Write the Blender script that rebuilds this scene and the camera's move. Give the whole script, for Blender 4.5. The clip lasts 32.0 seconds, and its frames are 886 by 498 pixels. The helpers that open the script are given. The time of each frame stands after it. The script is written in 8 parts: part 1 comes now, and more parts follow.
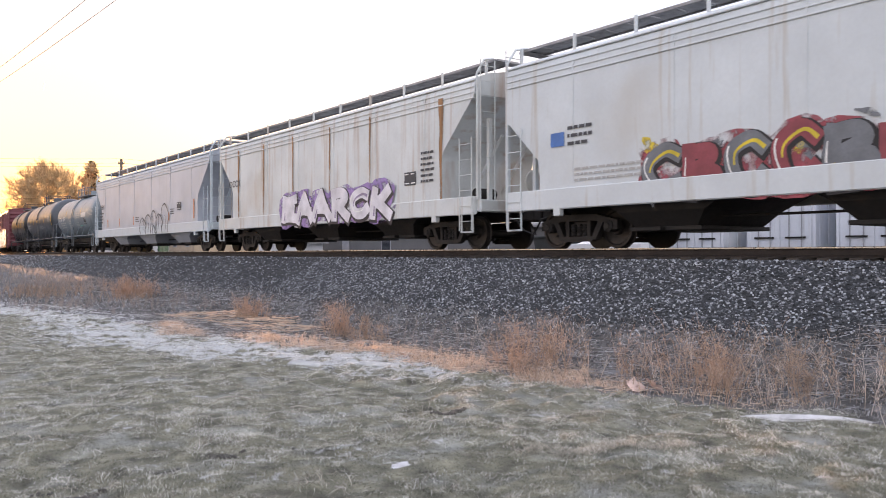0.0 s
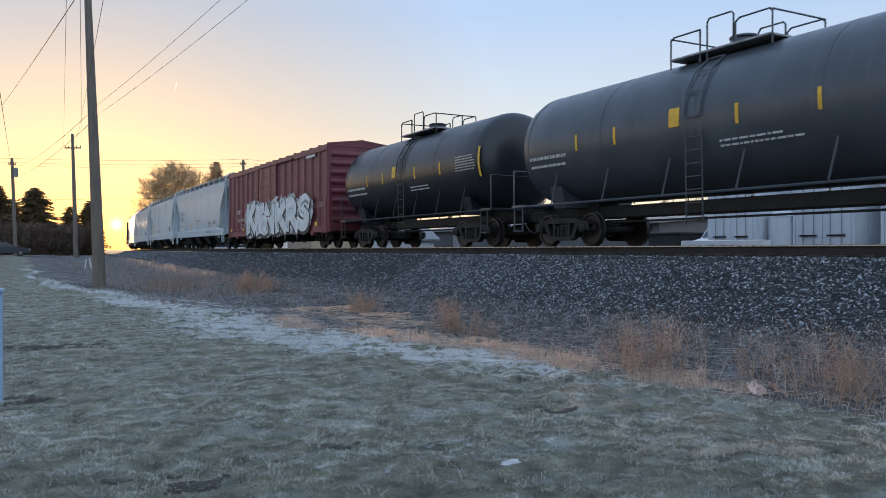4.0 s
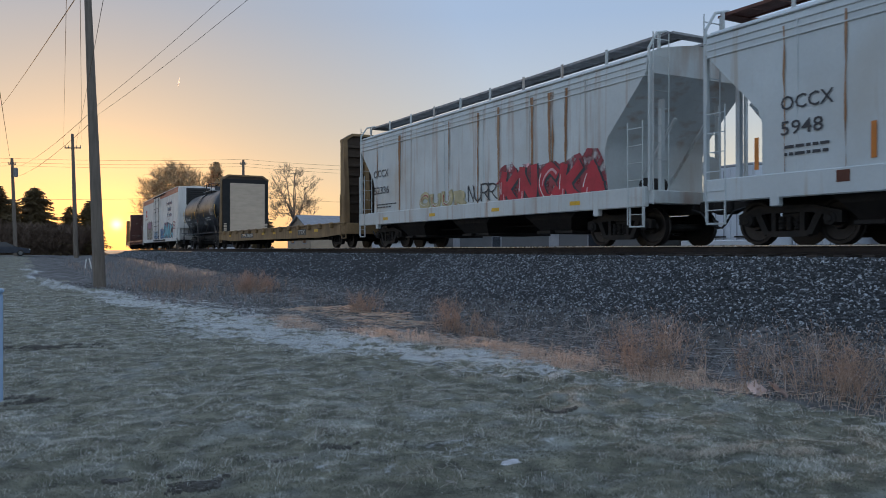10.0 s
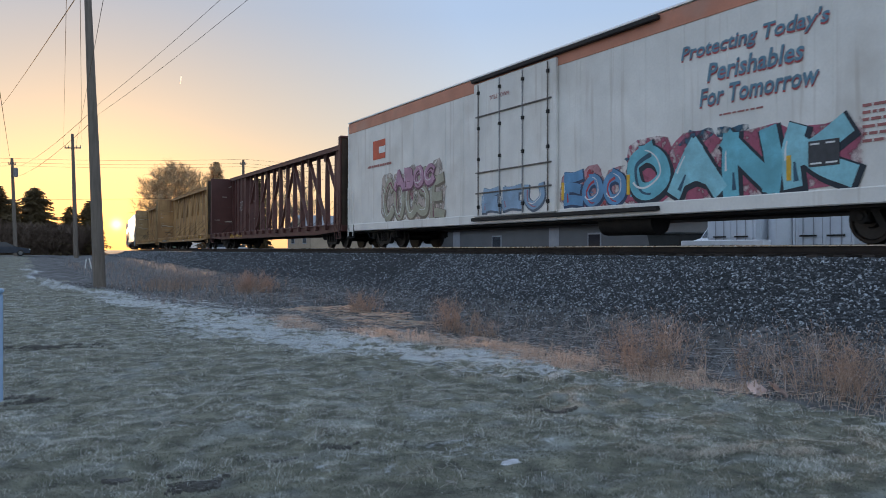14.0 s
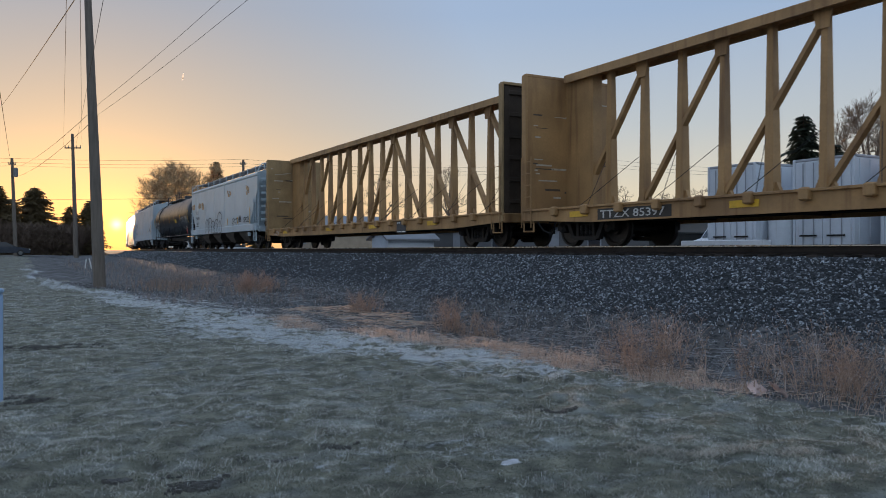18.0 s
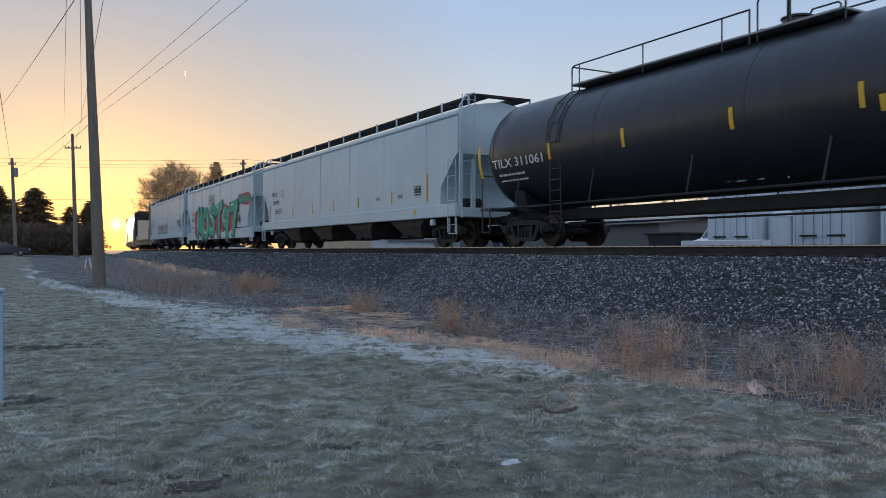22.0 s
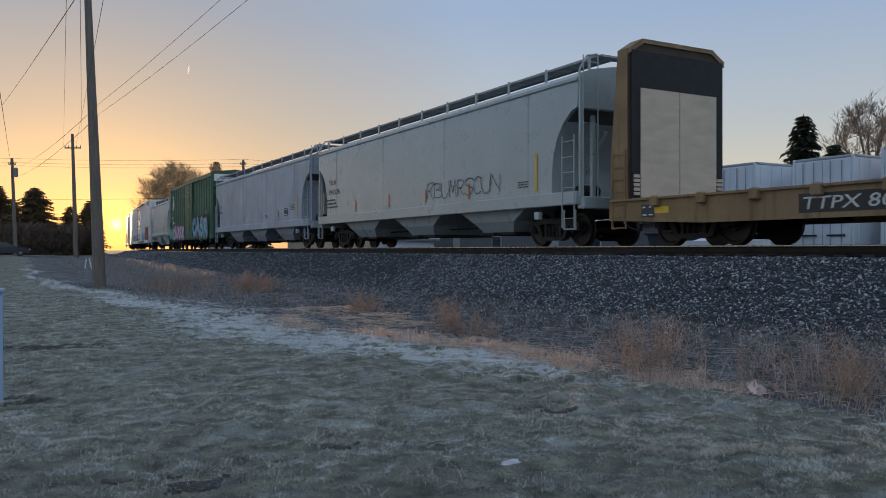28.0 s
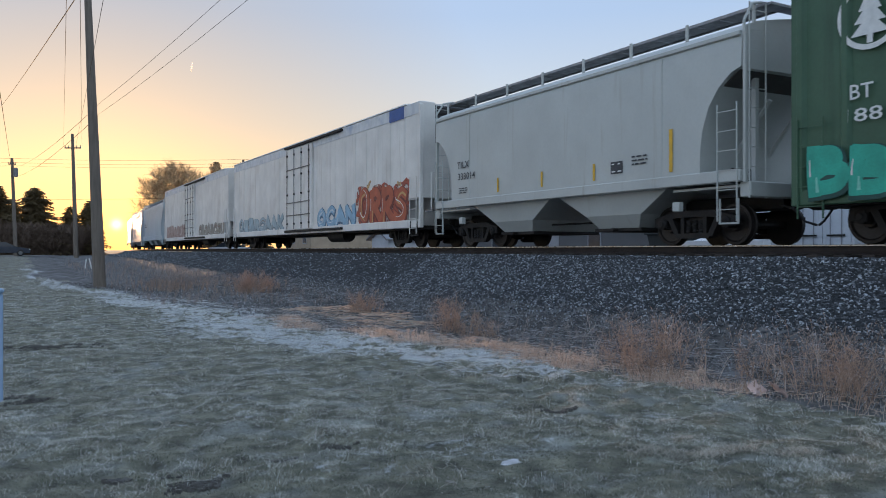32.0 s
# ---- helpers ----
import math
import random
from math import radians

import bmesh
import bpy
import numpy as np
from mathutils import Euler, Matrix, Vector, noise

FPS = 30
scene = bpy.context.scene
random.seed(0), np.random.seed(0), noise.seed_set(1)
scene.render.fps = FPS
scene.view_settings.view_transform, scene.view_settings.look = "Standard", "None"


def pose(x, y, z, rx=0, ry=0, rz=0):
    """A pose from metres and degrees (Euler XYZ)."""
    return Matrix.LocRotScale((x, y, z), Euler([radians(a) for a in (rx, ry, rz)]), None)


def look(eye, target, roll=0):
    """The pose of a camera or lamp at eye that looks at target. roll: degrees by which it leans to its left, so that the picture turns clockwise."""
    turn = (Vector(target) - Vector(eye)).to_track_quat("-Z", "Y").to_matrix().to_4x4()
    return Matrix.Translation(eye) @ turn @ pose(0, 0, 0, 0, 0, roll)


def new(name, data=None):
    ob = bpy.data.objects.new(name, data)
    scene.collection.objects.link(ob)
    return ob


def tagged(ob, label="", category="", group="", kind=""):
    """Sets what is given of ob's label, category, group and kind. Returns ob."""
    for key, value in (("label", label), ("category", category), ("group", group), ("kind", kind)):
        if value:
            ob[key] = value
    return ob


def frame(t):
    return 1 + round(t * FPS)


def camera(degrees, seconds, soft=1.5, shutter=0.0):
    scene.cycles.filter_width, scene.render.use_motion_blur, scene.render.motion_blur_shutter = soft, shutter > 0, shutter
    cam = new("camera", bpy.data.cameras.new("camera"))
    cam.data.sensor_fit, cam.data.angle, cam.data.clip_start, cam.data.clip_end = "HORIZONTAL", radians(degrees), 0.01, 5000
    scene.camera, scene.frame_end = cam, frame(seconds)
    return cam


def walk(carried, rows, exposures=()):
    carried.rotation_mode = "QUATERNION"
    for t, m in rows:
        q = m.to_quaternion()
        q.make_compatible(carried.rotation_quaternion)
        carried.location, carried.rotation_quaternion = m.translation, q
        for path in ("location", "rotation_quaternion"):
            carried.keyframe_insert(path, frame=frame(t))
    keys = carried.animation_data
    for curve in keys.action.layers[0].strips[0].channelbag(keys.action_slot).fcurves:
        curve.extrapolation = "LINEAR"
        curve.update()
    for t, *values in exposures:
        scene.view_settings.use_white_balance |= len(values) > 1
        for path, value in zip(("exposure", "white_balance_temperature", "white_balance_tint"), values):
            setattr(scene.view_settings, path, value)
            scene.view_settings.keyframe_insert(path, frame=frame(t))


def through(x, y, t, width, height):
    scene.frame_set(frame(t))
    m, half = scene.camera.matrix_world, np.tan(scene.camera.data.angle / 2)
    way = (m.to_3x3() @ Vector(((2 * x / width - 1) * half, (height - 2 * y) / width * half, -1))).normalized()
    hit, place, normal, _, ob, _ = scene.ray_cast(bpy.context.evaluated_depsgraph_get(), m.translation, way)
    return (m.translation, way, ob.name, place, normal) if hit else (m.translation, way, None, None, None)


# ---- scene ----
# World: the track runs along +Y, the camera stands at the origin of the lawn, z = 0 is the lawn before it.
EYE = (0.0, 0.0, 1.6)
LENS = 57.7
YAW = 29.0          # from +Y towards +X
TILT = 0.08
RAIL = 1.70         # top of rail
TRACK_X = 14.02     # centre line of the track
SPEED = 15.27       # metres a second
CURVE_Y, CURVE_K = 45.0, 0.00134   # the straight ends here; curvature beyond

cam = camera(LENS, 32.0, soft=0.9, shutter=0.06)


def gaze(turn, lift=0.0, roll=0.0):
    a, e = radians(YAW + turn), radians(TILT + lift)
    d = Vector((math.sin(a) * math.cos(e), math.cos(a) * math.cos(e), math.sin(e)))
    return look(EYE, Vector(EYE) + d * 10, roll)


walk(cam, [
    (0.0, gaze(7.86, 0.22, -0.08)), (0.5, gaze(3.63, 0.13, 0.13)), (1.0, gaze(1.42, 0.14, -0.02)),
    (1.5, gaze(0.60, 0.01)), (2.0, gaze(0.23, 0.01)), (2.5, gaze(0.12, 0.01)), (3.0, gaze(0.06, 0.01)),
    (4.0, gaze(0.0)), (32.0, gaze(0.0)),
], exposures=[
    (0.0, 1.5, 7900, 24), (0.5, 1.4, 7700, 24), (1.0, 1.2, 7200, 22), (1.5, 1.05, 6800, 18), (2.0, 0.87, 6450, 14), (2.5, 0.72, 6250, 10), (3.0, 0.58, 6150, 10), (4.0, 0.55, 6080, 9),
    (6.0, 0.4, 6080, 9), (7.0, 0.25, 6080, 9), (8.0, 0.22, 6080, 9), (10.0, 0.12, 6080, 9), (11.0, 0.25, 6080, 9), (12.0, -0.06, 6080, 9), (13.0, 0.15, 6080, 9), (14.0, 0.35, 6080, 9), (17.0, 0.1, 6080, 9), (19.0, 0.0, 6080, 9),
    (20.0, 0.05, 6080, 9), (21.0, 0.3, 6080, 9), (24.0, 0.15, 6080, 9), (25.0, 0.25, 6080, 9), (28.0, -0.05, 6080, 9), (29.0, 0.15, 6080, 9), (30.0, 0.15, 6080, 9), (31.0, 0.45, 6080, 9), (32.0, 0.42, 6080, 9)])

# ---- light: a clear sky just after sunrise, the sun low beside the line
SUN_AZ, SUN_EL = 4.0, 2.2
SKY = 0.034
world = bpy.data.worlds.new("world")
scene.world = world
world.use_nodes = True
wn = world.node_tree.nodes
sky = wn.new("ShaderNodeTexSky")
sky.sky_type = "NISHITA"
sky.sun_disc = False
sky.sun_elevation = radians(SUN_EL)
sky.sun_rotation = radians(SUN_AZ)
sky.altitude = 200
sky.air_density, sky.dust_density, sky.ozone_density = 1.0, 1.3, 1.6
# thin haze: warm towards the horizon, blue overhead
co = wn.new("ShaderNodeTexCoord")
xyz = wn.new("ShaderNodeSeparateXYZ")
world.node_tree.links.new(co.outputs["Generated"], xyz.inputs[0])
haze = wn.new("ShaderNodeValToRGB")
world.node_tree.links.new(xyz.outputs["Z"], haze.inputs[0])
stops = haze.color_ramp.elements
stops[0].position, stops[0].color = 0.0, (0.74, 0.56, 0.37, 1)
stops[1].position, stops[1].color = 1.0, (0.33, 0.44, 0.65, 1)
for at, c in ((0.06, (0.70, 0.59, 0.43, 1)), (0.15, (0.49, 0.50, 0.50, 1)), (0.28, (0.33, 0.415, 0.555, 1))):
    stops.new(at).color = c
# the haze glows warmer the nearer it lies to the sun
flat = Vector((math.sin(radians(SUN_AZ)), math.cos(radians(SUN_AZ)), 0.0))
near = wn.new("ShaderNodeVectorMath")
near.operation = "DOT_PRODUCT"
near.inputs[1].default_value = flat
world.node_tree.links.new(co.outputs["Generated"], near.inputs[0])
closer = wn.new("ShaderNodeMapRange")
closer.inputs["From Min"].default_value, closer.inputs["From Max"].default_value = 0.86, 1.0
world.node_tree.links.new(near.outputs["Value"], closer.inputs["Value"])
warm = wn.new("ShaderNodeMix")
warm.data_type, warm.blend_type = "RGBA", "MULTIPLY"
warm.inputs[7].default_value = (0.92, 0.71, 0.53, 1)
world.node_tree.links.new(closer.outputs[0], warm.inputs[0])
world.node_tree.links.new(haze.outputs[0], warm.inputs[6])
# opposite the sun the low sky is a cool blue-grey
away = wn.new("ShaderNodeMapRange")
away.inputs["From Min"].default_value, away.inputs["From Max"].default_value = 0.35, -0.6
world.node_tree.links.new(near.outputs["Value"], away.inputs["Value"])
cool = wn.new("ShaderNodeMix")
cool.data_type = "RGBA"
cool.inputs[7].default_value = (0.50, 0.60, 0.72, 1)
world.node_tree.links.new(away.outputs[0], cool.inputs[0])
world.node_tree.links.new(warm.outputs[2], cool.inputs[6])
scaled = wn.new("ShaderNodeMix")
scaled.data_type, scaled.blend_type = "RGBA", "MULTIPLY"
scaled.inputs[0].default_value = 1.0
scaled.inputs[7].default_value = (SKY, SKY, SKY, 1)
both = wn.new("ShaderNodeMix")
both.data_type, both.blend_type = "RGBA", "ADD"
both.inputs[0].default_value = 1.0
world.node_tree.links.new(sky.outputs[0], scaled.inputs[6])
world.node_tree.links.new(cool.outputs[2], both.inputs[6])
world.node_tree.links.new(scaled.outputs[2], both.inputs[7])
# the bright aureole close round the sun
core = wn.new("ShaderNodeVectorMath")
core.operation = "DOT_PRODUCT"
ca, ce = radians(SUN_AZ + 2.9), radians(SUN_EL - 0.5)
core.inputs[1].default_value = (math.sin(ca) * math.cos(ce), math.cos(ca) * math.cos(ce), math.sin(ce))
world.node_tree.links.new(co.outputs["Generated"], core.inputs[0])
total = both.outputs[2]
for power, glow in ((70000.0, (3.0, 1.8, 0.6)), (2500.0, (0.5, 0.25, 0.02)), (150.0, (0.12, 0.05, 0.0))):
    lift = wn.new("ShaderNodeMath")
    lift.operation, lift.use_clamp = "POWER", True
    lift.inputs[1].default_value = power
    world.node_tree.links.new(core.outputs["Value"], lift.inputs[0])
    ring = wn.new("ShaderNodeMix")
    ring.data_type, ring.blend_type, ring.clamp_result = "RGBA", "ADD", False
    ring.inputs[7].default_value = (*glow, 1)
    world.node_tree.links.new(lift.outputs[0], ring.inputs[0])
    world.node_tree.links.new(total, ring.inputs[6])
    total = ring.outputs[2]
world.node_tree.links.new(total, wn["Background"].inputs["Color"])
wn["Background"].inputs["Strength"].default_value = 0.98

sun = new("sun", bpy.data.lights.new("sun", "SUN"))
sun.data.energy, sun.data.angle, sun.data.color = 5.0, radians(0.6), (1.0, 0.58, 0.29)
sa, se = radians(SUN_AZ), radians(SUN_EL)
sun.matrix_world = look((0, 0, 60), Vector((0, 0, 60)) - Vector((math.sin(sa) * math.cos(se), math.cos(sa) * math.cos(se), math.sin(se))))
# ---- materials
def material(name, color, rough=0.6, metal=0.0, spread=0.15, scale=3.0, grain=40.0, bump=0.1, streak=0.0, streak_color=(0.16, 0.07, 0.03), dirt=0.0,
             dirt_color=(0.05, 0.045, 0.04), island=0.0, island_color=None, island_pow=1.0, stretch=(1, 1, 1), piece=0.0, spec=0.5, through=0.0, layers=(), ragged=0.0):
    """Two scales of variation in the thing's own space; streak: stains drawn out downwards; dirt: large worn patches."""
    m = bpy.data.materials.new(name)
    m.use_nodes = True
    t = m.node_tree
    n, link = t.nodes, t.links.new
    bsdf = n["Principled BSDF"]
    co = n.new("ShaderNodeTexCoord")
    mp = n.new("ShaderNodeMapping")
    mp.inputs["Scale"].default_value = stretch
    link(co.outputs["Object"], mp.inputs["Vector"])

    def fuzz(sc, detail=4.0, src=None):
        k = n.new("ShaderNodeTexNoise")
        k.inputs["Scale"].default_value, k.inputs["Detail"].default_value = sc, detail
        link(src or mp.outputs[0], k.inputs["Vector"])
        return k.outputs["Fac"]

    def ramp(src, lo, hi):
        k = n.new("ShaderNodeMapRange")
        k.inputs["From Min"].default_value, k.inputs["From Max"].default_value = lo, hi
        link(src, k.inputs["Value"])
        return k.outputs[0]

    def mix(fac, a, b, mode="MIX"):
        k = n.new("ShaderNodeMix")
        k.data_type, k.blend_type = "RGBA", mode
        for v, s in ((fac, k.inputs[0]), (a, k.inputs[6]), (b, k.inputs[7])):
            if hasattr(v, "node"):
                link(v, s)
            else:
                s.default_value = v if isinstance(v, float) else (*v, 1)
        return k.outputs[2]

    def times(a, b):
        k = n.new("ShaderNodeMath")
        k.operation = "MULTIPLY"
        for v, s in ((a, k.inputs[0]), (b, k.inputs[1])):
            if hasattr(v, "node"):
                link(v, s)
            else:
                s.default_value = v
        return k.outputs[0]

    dark = tuple(c * (1 - spread) for c in color)
    light = tuple(min(1, c * (1 + spread)) for c in color)
    col = mix(ramp(fuzz(scale), 0.3, 0.7), dark, light)
    fine = fuzz(grain, 3.0)
    col = mix(times(ramp(fine, 0.35, 0.75), min(0.6, spread * 1.5)), col, tuple(c * 0.6 for c in color))
    if dirt:
        col = mix(times(ramp(fuzz(scale * 0.45, 8.0), 0.62 - 0.25 * dirt, 0.72), min(1.0, 0.35 + dirt * 0.6)), col, dirt_color)
    if streak:
        sm = n.new("ShaderNodeMapping")
        sm.inputs["Scale"].default_value = (1.0, 2.6, 0.16)
        link(co.outputs["Object"], sm.inputs["Vector"])
        s1 = ramp(fuzz(2.2, 6.0, sm.outputs[0]), 0.66 - 0.22 * streak, 0.78)
        col = mix(times(s1, min(0.95, 0.3 + streak * 0.7)), col, streak_color)
    if island:
        g = n.new("ShaderNodeNewGeometry")
        pw = n.new("ShaderNodeMath")
        pw.operation = "POWER"
        pw.inputs[1].default_value = island_pow
        link(g.outputs["Random Per Island"], pw.inputs[0])
        col = mix(times(pw.outputs[0], island), col, island_color or tuple(min(1, c * 2.6 + 0.02) for c in color))
    if piece:
        g = n.new("ShaderNodeObjectInfo")
        col = mix(times(g.outputs["Random"], piece), col, tuple(c * 0.45 for c in color))
    for mask, tint in layers:
        at = n.new("ShaderNodeAttribute")
        at.attribute_name = mask
        sm = n.new("ShaderNodeMath")
        sm.operation = "MULTIPLY_ADD"
        sm.inputs[1].default_value = 1.6
        link(fuzz(9.0, 6.0), sm.inputs[0])
        link(at.outputs["Fac"], sm.inputs[2])
        col = mix(times(ramp(sm.outputs[0], 1.06, 1.34), 0.7), col, tint)
    link(col, bsdf.inputs["Base Color"])
    bsdf.inputs["Metallic"].default_value = metal
    bsdf.inputs["Specular IOR Level"].default_value = spec
    rr = n.new("ShaderNodeMapRange")
    rr.inputs["To Min"].default_value, rr.inputs["To Max"].default_value = max(0.03, rough - 0.12), min(1, rough + 0.12)
    link(fuzz(scale * 2.3), rr.inputs["Value"])
    link(rr.outputs[0], bsdf.inputs["Roughness"])
    if bump:
        b = n.new("ShaderNodeBump")
        b.inputs["Strength"].default_value, b.inputs["Distance"].default_value = bump, 0.02
        link(fine, b.inputs["Height"])
        link(b.outputs[0], bsdf.inputs["Normal"])
    if ragged:
        link(ramp(fuzz(ragged, 8.0), 0.30 if ragged < 1 else 0.36, 0.42 if ragged < 1 else 0.56), bsdf.inputs["Alpha"])
    if through:
        thin = n.new("ShaderNodeBsdfTranslucent")
        both = n.new("ShaderNodeMixShader")
        both.inputs[0].default_value = through
        link(col, thin.inputs["Color"])
        link(bsdf.outputs[0], both.inputs[1])
        link(thin.outputs[0], both.inputs[2])
        link(both.outputs[0], n["Material Output"].inputs["Surface"])
    return m


def rgb(h):
    """A display colour, as six hex digits, in linear light."""
    return tuple((int(h[i:i + 2], 16) / 255) ** 2.2 for i in (0, 2, 4))


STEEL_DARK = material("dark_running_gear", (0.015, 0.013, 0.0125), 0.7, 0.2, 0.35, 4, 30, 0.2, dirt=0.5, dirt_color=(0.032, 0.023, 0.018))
WHEEL = material("wheel_steel", (0.028, 0.023, 0.021), 0.5, 0.4, 0.3, 6, 40, 0.1)
TREAD = material("polished_tread", (0.5, 0.48, 0.46), 0.3, 1.0, 0.1, 6, 60, 0.05)
RAIL_SIDE = material("rusty_rail", (0.04, 0.03, 0.026), 0.8, 0.3, 0.3, 3, 50, 0.3)
BLACK = material("black_paint", (0.018, 0.018, 0.02), 0.45, 0.0, 0.3, 2, 30, 0.05, streak=0.25, streak_color=(0.06, 0.05, 0.045))
WHITE_MARK = material("white_lettering", (0.75, 0.75, 0.73), 0.6, 0, 0.1, 8, 60, 0.0)
SOFT_WHITE = material("worn_white_print", (0.40, 0.40, 0.39), 0.6, 0, 0.2, 8, 60, 0.0)
DARK_MARK = material("dark_lettering", (0.05, 0.052, 0.06), 0.6, 0, 0.2, 8, 60, 0.0)
YELLOW_MARK = material("yellow_reflective_strip", (0.72, 0.42, 0.03), 0.5, 0, 0.15, 8, 60, 0.0)
RED_MARK = material("red_mark", (0.45, 0.04, 0.04), 0.5, 0, 0.15, 8, 60, 0.0)
GALV = material("galvanised_walkway", (0.30, 0.30, 0.31), 0.55, 0.6, 0.25, 5, 40, 0.1)


# ---- mesh helpers
class Shape:
    """Gathers vertices and faces of one mesh."""

    def __init__(self):
        self.v, self.f = [], []

    def add(self, verts, faces):
        k = len(self.v)
        self.v += [tuple(p) for p in verts]
        self.f += [tuple(i + k for i in f) for f in faces]
        return self

    def box(self, x0, x1, y0, y1, z0, z1, bevel=0.0):
        x0, x1, y0, y1, z0, z1 = min(x0, x1), max(x0, x1), min(y0, y1), max(y0, y1), min(z0, z1), max(z0, z1)
        b = min(bevel, (x1 - x0) / 3, (y1 - y0) / 3, (z1 - z0) / 3)
        if b <= 0:
            v = [(x, y, z) for z in (z0, z1) for x, y in ((x0, y0), (x1, y0), (x1, y1), (x0, y1))]
            return self.add(v, [(3, 2, 1, 0), (4, 5, 6, 7), (0, 1, 5, 4), (1, 2, 6, 5), (2, 3, 7, 6), (3, 0, 4, 7)])
        rings = []
        for z, i in ((z0, b), (z0 + b, 0), (z1 - b, 0), (z1, b)):
            j = b if i == 0 else b * 1.6
            X0, X1, Y0, Y1 = x0 + i, x1 - i, y0 + i, y1 - i
            c = j * 0.7
            rings.append([(X0 + c, Y0, z), (X1 - c, Y0, z), (X1, Y0 + c, z), (X1, Y1 - c, z), (X1 - c, Y1, z), (X0 + c, Y1, z), (X0, Y1 - c, z), (X0, Y0 + c, z)])
        return self.loft(rings)

    def loft(self, rings, caps=True, closed=True):
        n, k = len(rings[0]), len(self.v)
        for r in rings:
            self.v += [tuple(p) for p in r]
        for a in range(len(rings) - 1):
            for i in range(n if closed else n - 1):
                j = (i + 1) % n
                self.f.append((k + a * n + i, k + a * n + j, k + (a + 1) * n + j, k + (a + 1) * n + i))
        if caps:
            self.f.append(tuple(k + i for i in reversed(range(n))))
            e = k + (len(rings) - 1) * n
            self.f.append(tuple(e + i for i in range(n)))
        return self

    def prism(self, profile, axis, a, b):
        """A closed profile of (p, q) pushed from a to b along the axis; (p, q) are the other two axes in order."""
        def at(p, q, w):
            return {"x": (w, p, q), "y": (p, w, q), "z": (p, q, w)}[axis]
        return self.loft([[at(p, q, w) for p, q in profile] for w in (a, b)])

    def tube(self, p, q, r, sides=6, r2=None):
        p, q = Vector(p), Vector(q)
        d = (q - p).normalized()
        u = d.orthogonal().normalized()
        w = d.cross(u)
        ring = [(u * math.cos(2 * math.pi * i / sides) + w * math.sin(2 * math.pi * i / sides)) for i in range(sides)]
        return self.loft([[p + s * r for s in ring], [q + s * (r if r2 is None else r2) for s in ring]])

    def path(self, pts, r, sides=5):
        """One bent tube through the points."""
        pts = [Vector(p) for p in pts]
        rings, u = [], None
        for i, p in enumerate(pts):
            a = (p - pts[i - 1]).normalized() if i else None
            b = (pts[i + 1] - p).normalized() if i + 1 < len(pts) else None
            d = ((a or b) + (b or a)).normalized()
            k = 1 / max(0.5, d.dot(b or a))
            u = d.orthogonal().normalized() if u is None else (u - d * u.dot(d)).normalized()
            w = d.cross(u)
            rings.append([p + (u * math.cos(2 * math.pi * q / sides) + w * math.sin(2 * math.pi * q / sides)) * r * k for q in range(sides)])
        return self.loft(rings)

    def lathe(self, prof, axis="y", centre=(0, 0, 0), sides=24):
        """prof: rows of (along, radius)."""
        rings = []
        for w, r in prof:
            ring = []
            for i in range(sides):
                a = 2 * math.pi * i / sides
                c, s = r * math.cos(a), r * math.sin(a)
                p = {"y": (c, w, s), "x": (w, c, s), "z": (c, s, w)}[axis]
                ring.append(tuple(p[k] + centre[k] for k in range(3)))
            rings.append(ring)
        return self.loft(rings)

    def mesh(self, name, smooth=False):
        me = bpy.data.meshes.new(name)
        me.from_pydata(self.v, [], self.f)
        me.update()
        bm = bmesh.new()
        bm.from_mesh(me)
        bmesh.ops.recalc_face_normals(bm, faces=bm.faces)
        if smooth:
            for f in bm.faces:
                f.smooth = True
            for e in bm.edges:
                if e.is_manifold and e.calc_face_angle(0) > 0.7:
                    e.smooth = False
        bm.to_mesh(me)
        bm.free()
        return me


def part(name, shape, mat, parent=None, label="", smooth=False):
    """One mesh object under a thing or a part."""
    me = shape if isinstance(shape, bpy.types.Mesh) else shape.mesh(name, smooth)
    if not me.materials:
        me.materials.append(mat)
    ob = new(name, me)
    ob.parent = parent
    if label:
        ob["label"] = label
    return ob


def thing(name, label, category, group="", kind=""):
    """An Empty that parents the parts of one thing."""
    return tagged(new(name), label, category, group, kind)


def solid(name, shape, mat, label="", category="", group="", kind="", smooth=False):
    """A thing of one mesh."""
    return tagged(part(name, shape, mat, None, "", smooth), label, category, group, kind)


def grid_mesh(name, xs, ys, height):
    xs, ys = np.asarray(xs, float), np.asarray(ys, float)
    v = [(x, y, height(x, y)) for y in ys for x in xs]
    n = len(xs)
    f = [(j * n + i, j * n + i + 1, (j + 1) * n + i + 1, (j + 1) * n + i) for j in range(len(ys) - 1) for i in range(n - 1)]
    me = bpy.data.meshes.new(name)
    me.from_pydata(v, [], f)
    me.polygons.foreach_set("use_smooth", [True] * len(f))
    me.update()
    return me
# ---- ground
def track_shift(y):
    """How far the line has swung to +X at y, and its turn there in radians."""
    d = max(0.0, y - CURVE_Y)
    return 0.5 * CURVE_K * d * d, CURVE_K * d


def border(y):
    """Where the mown lawn ends and the rough verge begins."""
    return 7.6 - 0.28 * max(0, min(y, 40) - 5.5) ** 0.86 + 0.25 * math.sin(y * 0.7) + 0.12 * math.sin(y * 1.9)


def ease(a, b, v):
    k = max(0.0, min(1.0, (v - a) / (b - a)))
    return k * k * (3 - 2 * k)


def lawn_z(x, y):
    return 0.95 * ease(8, 85, y)


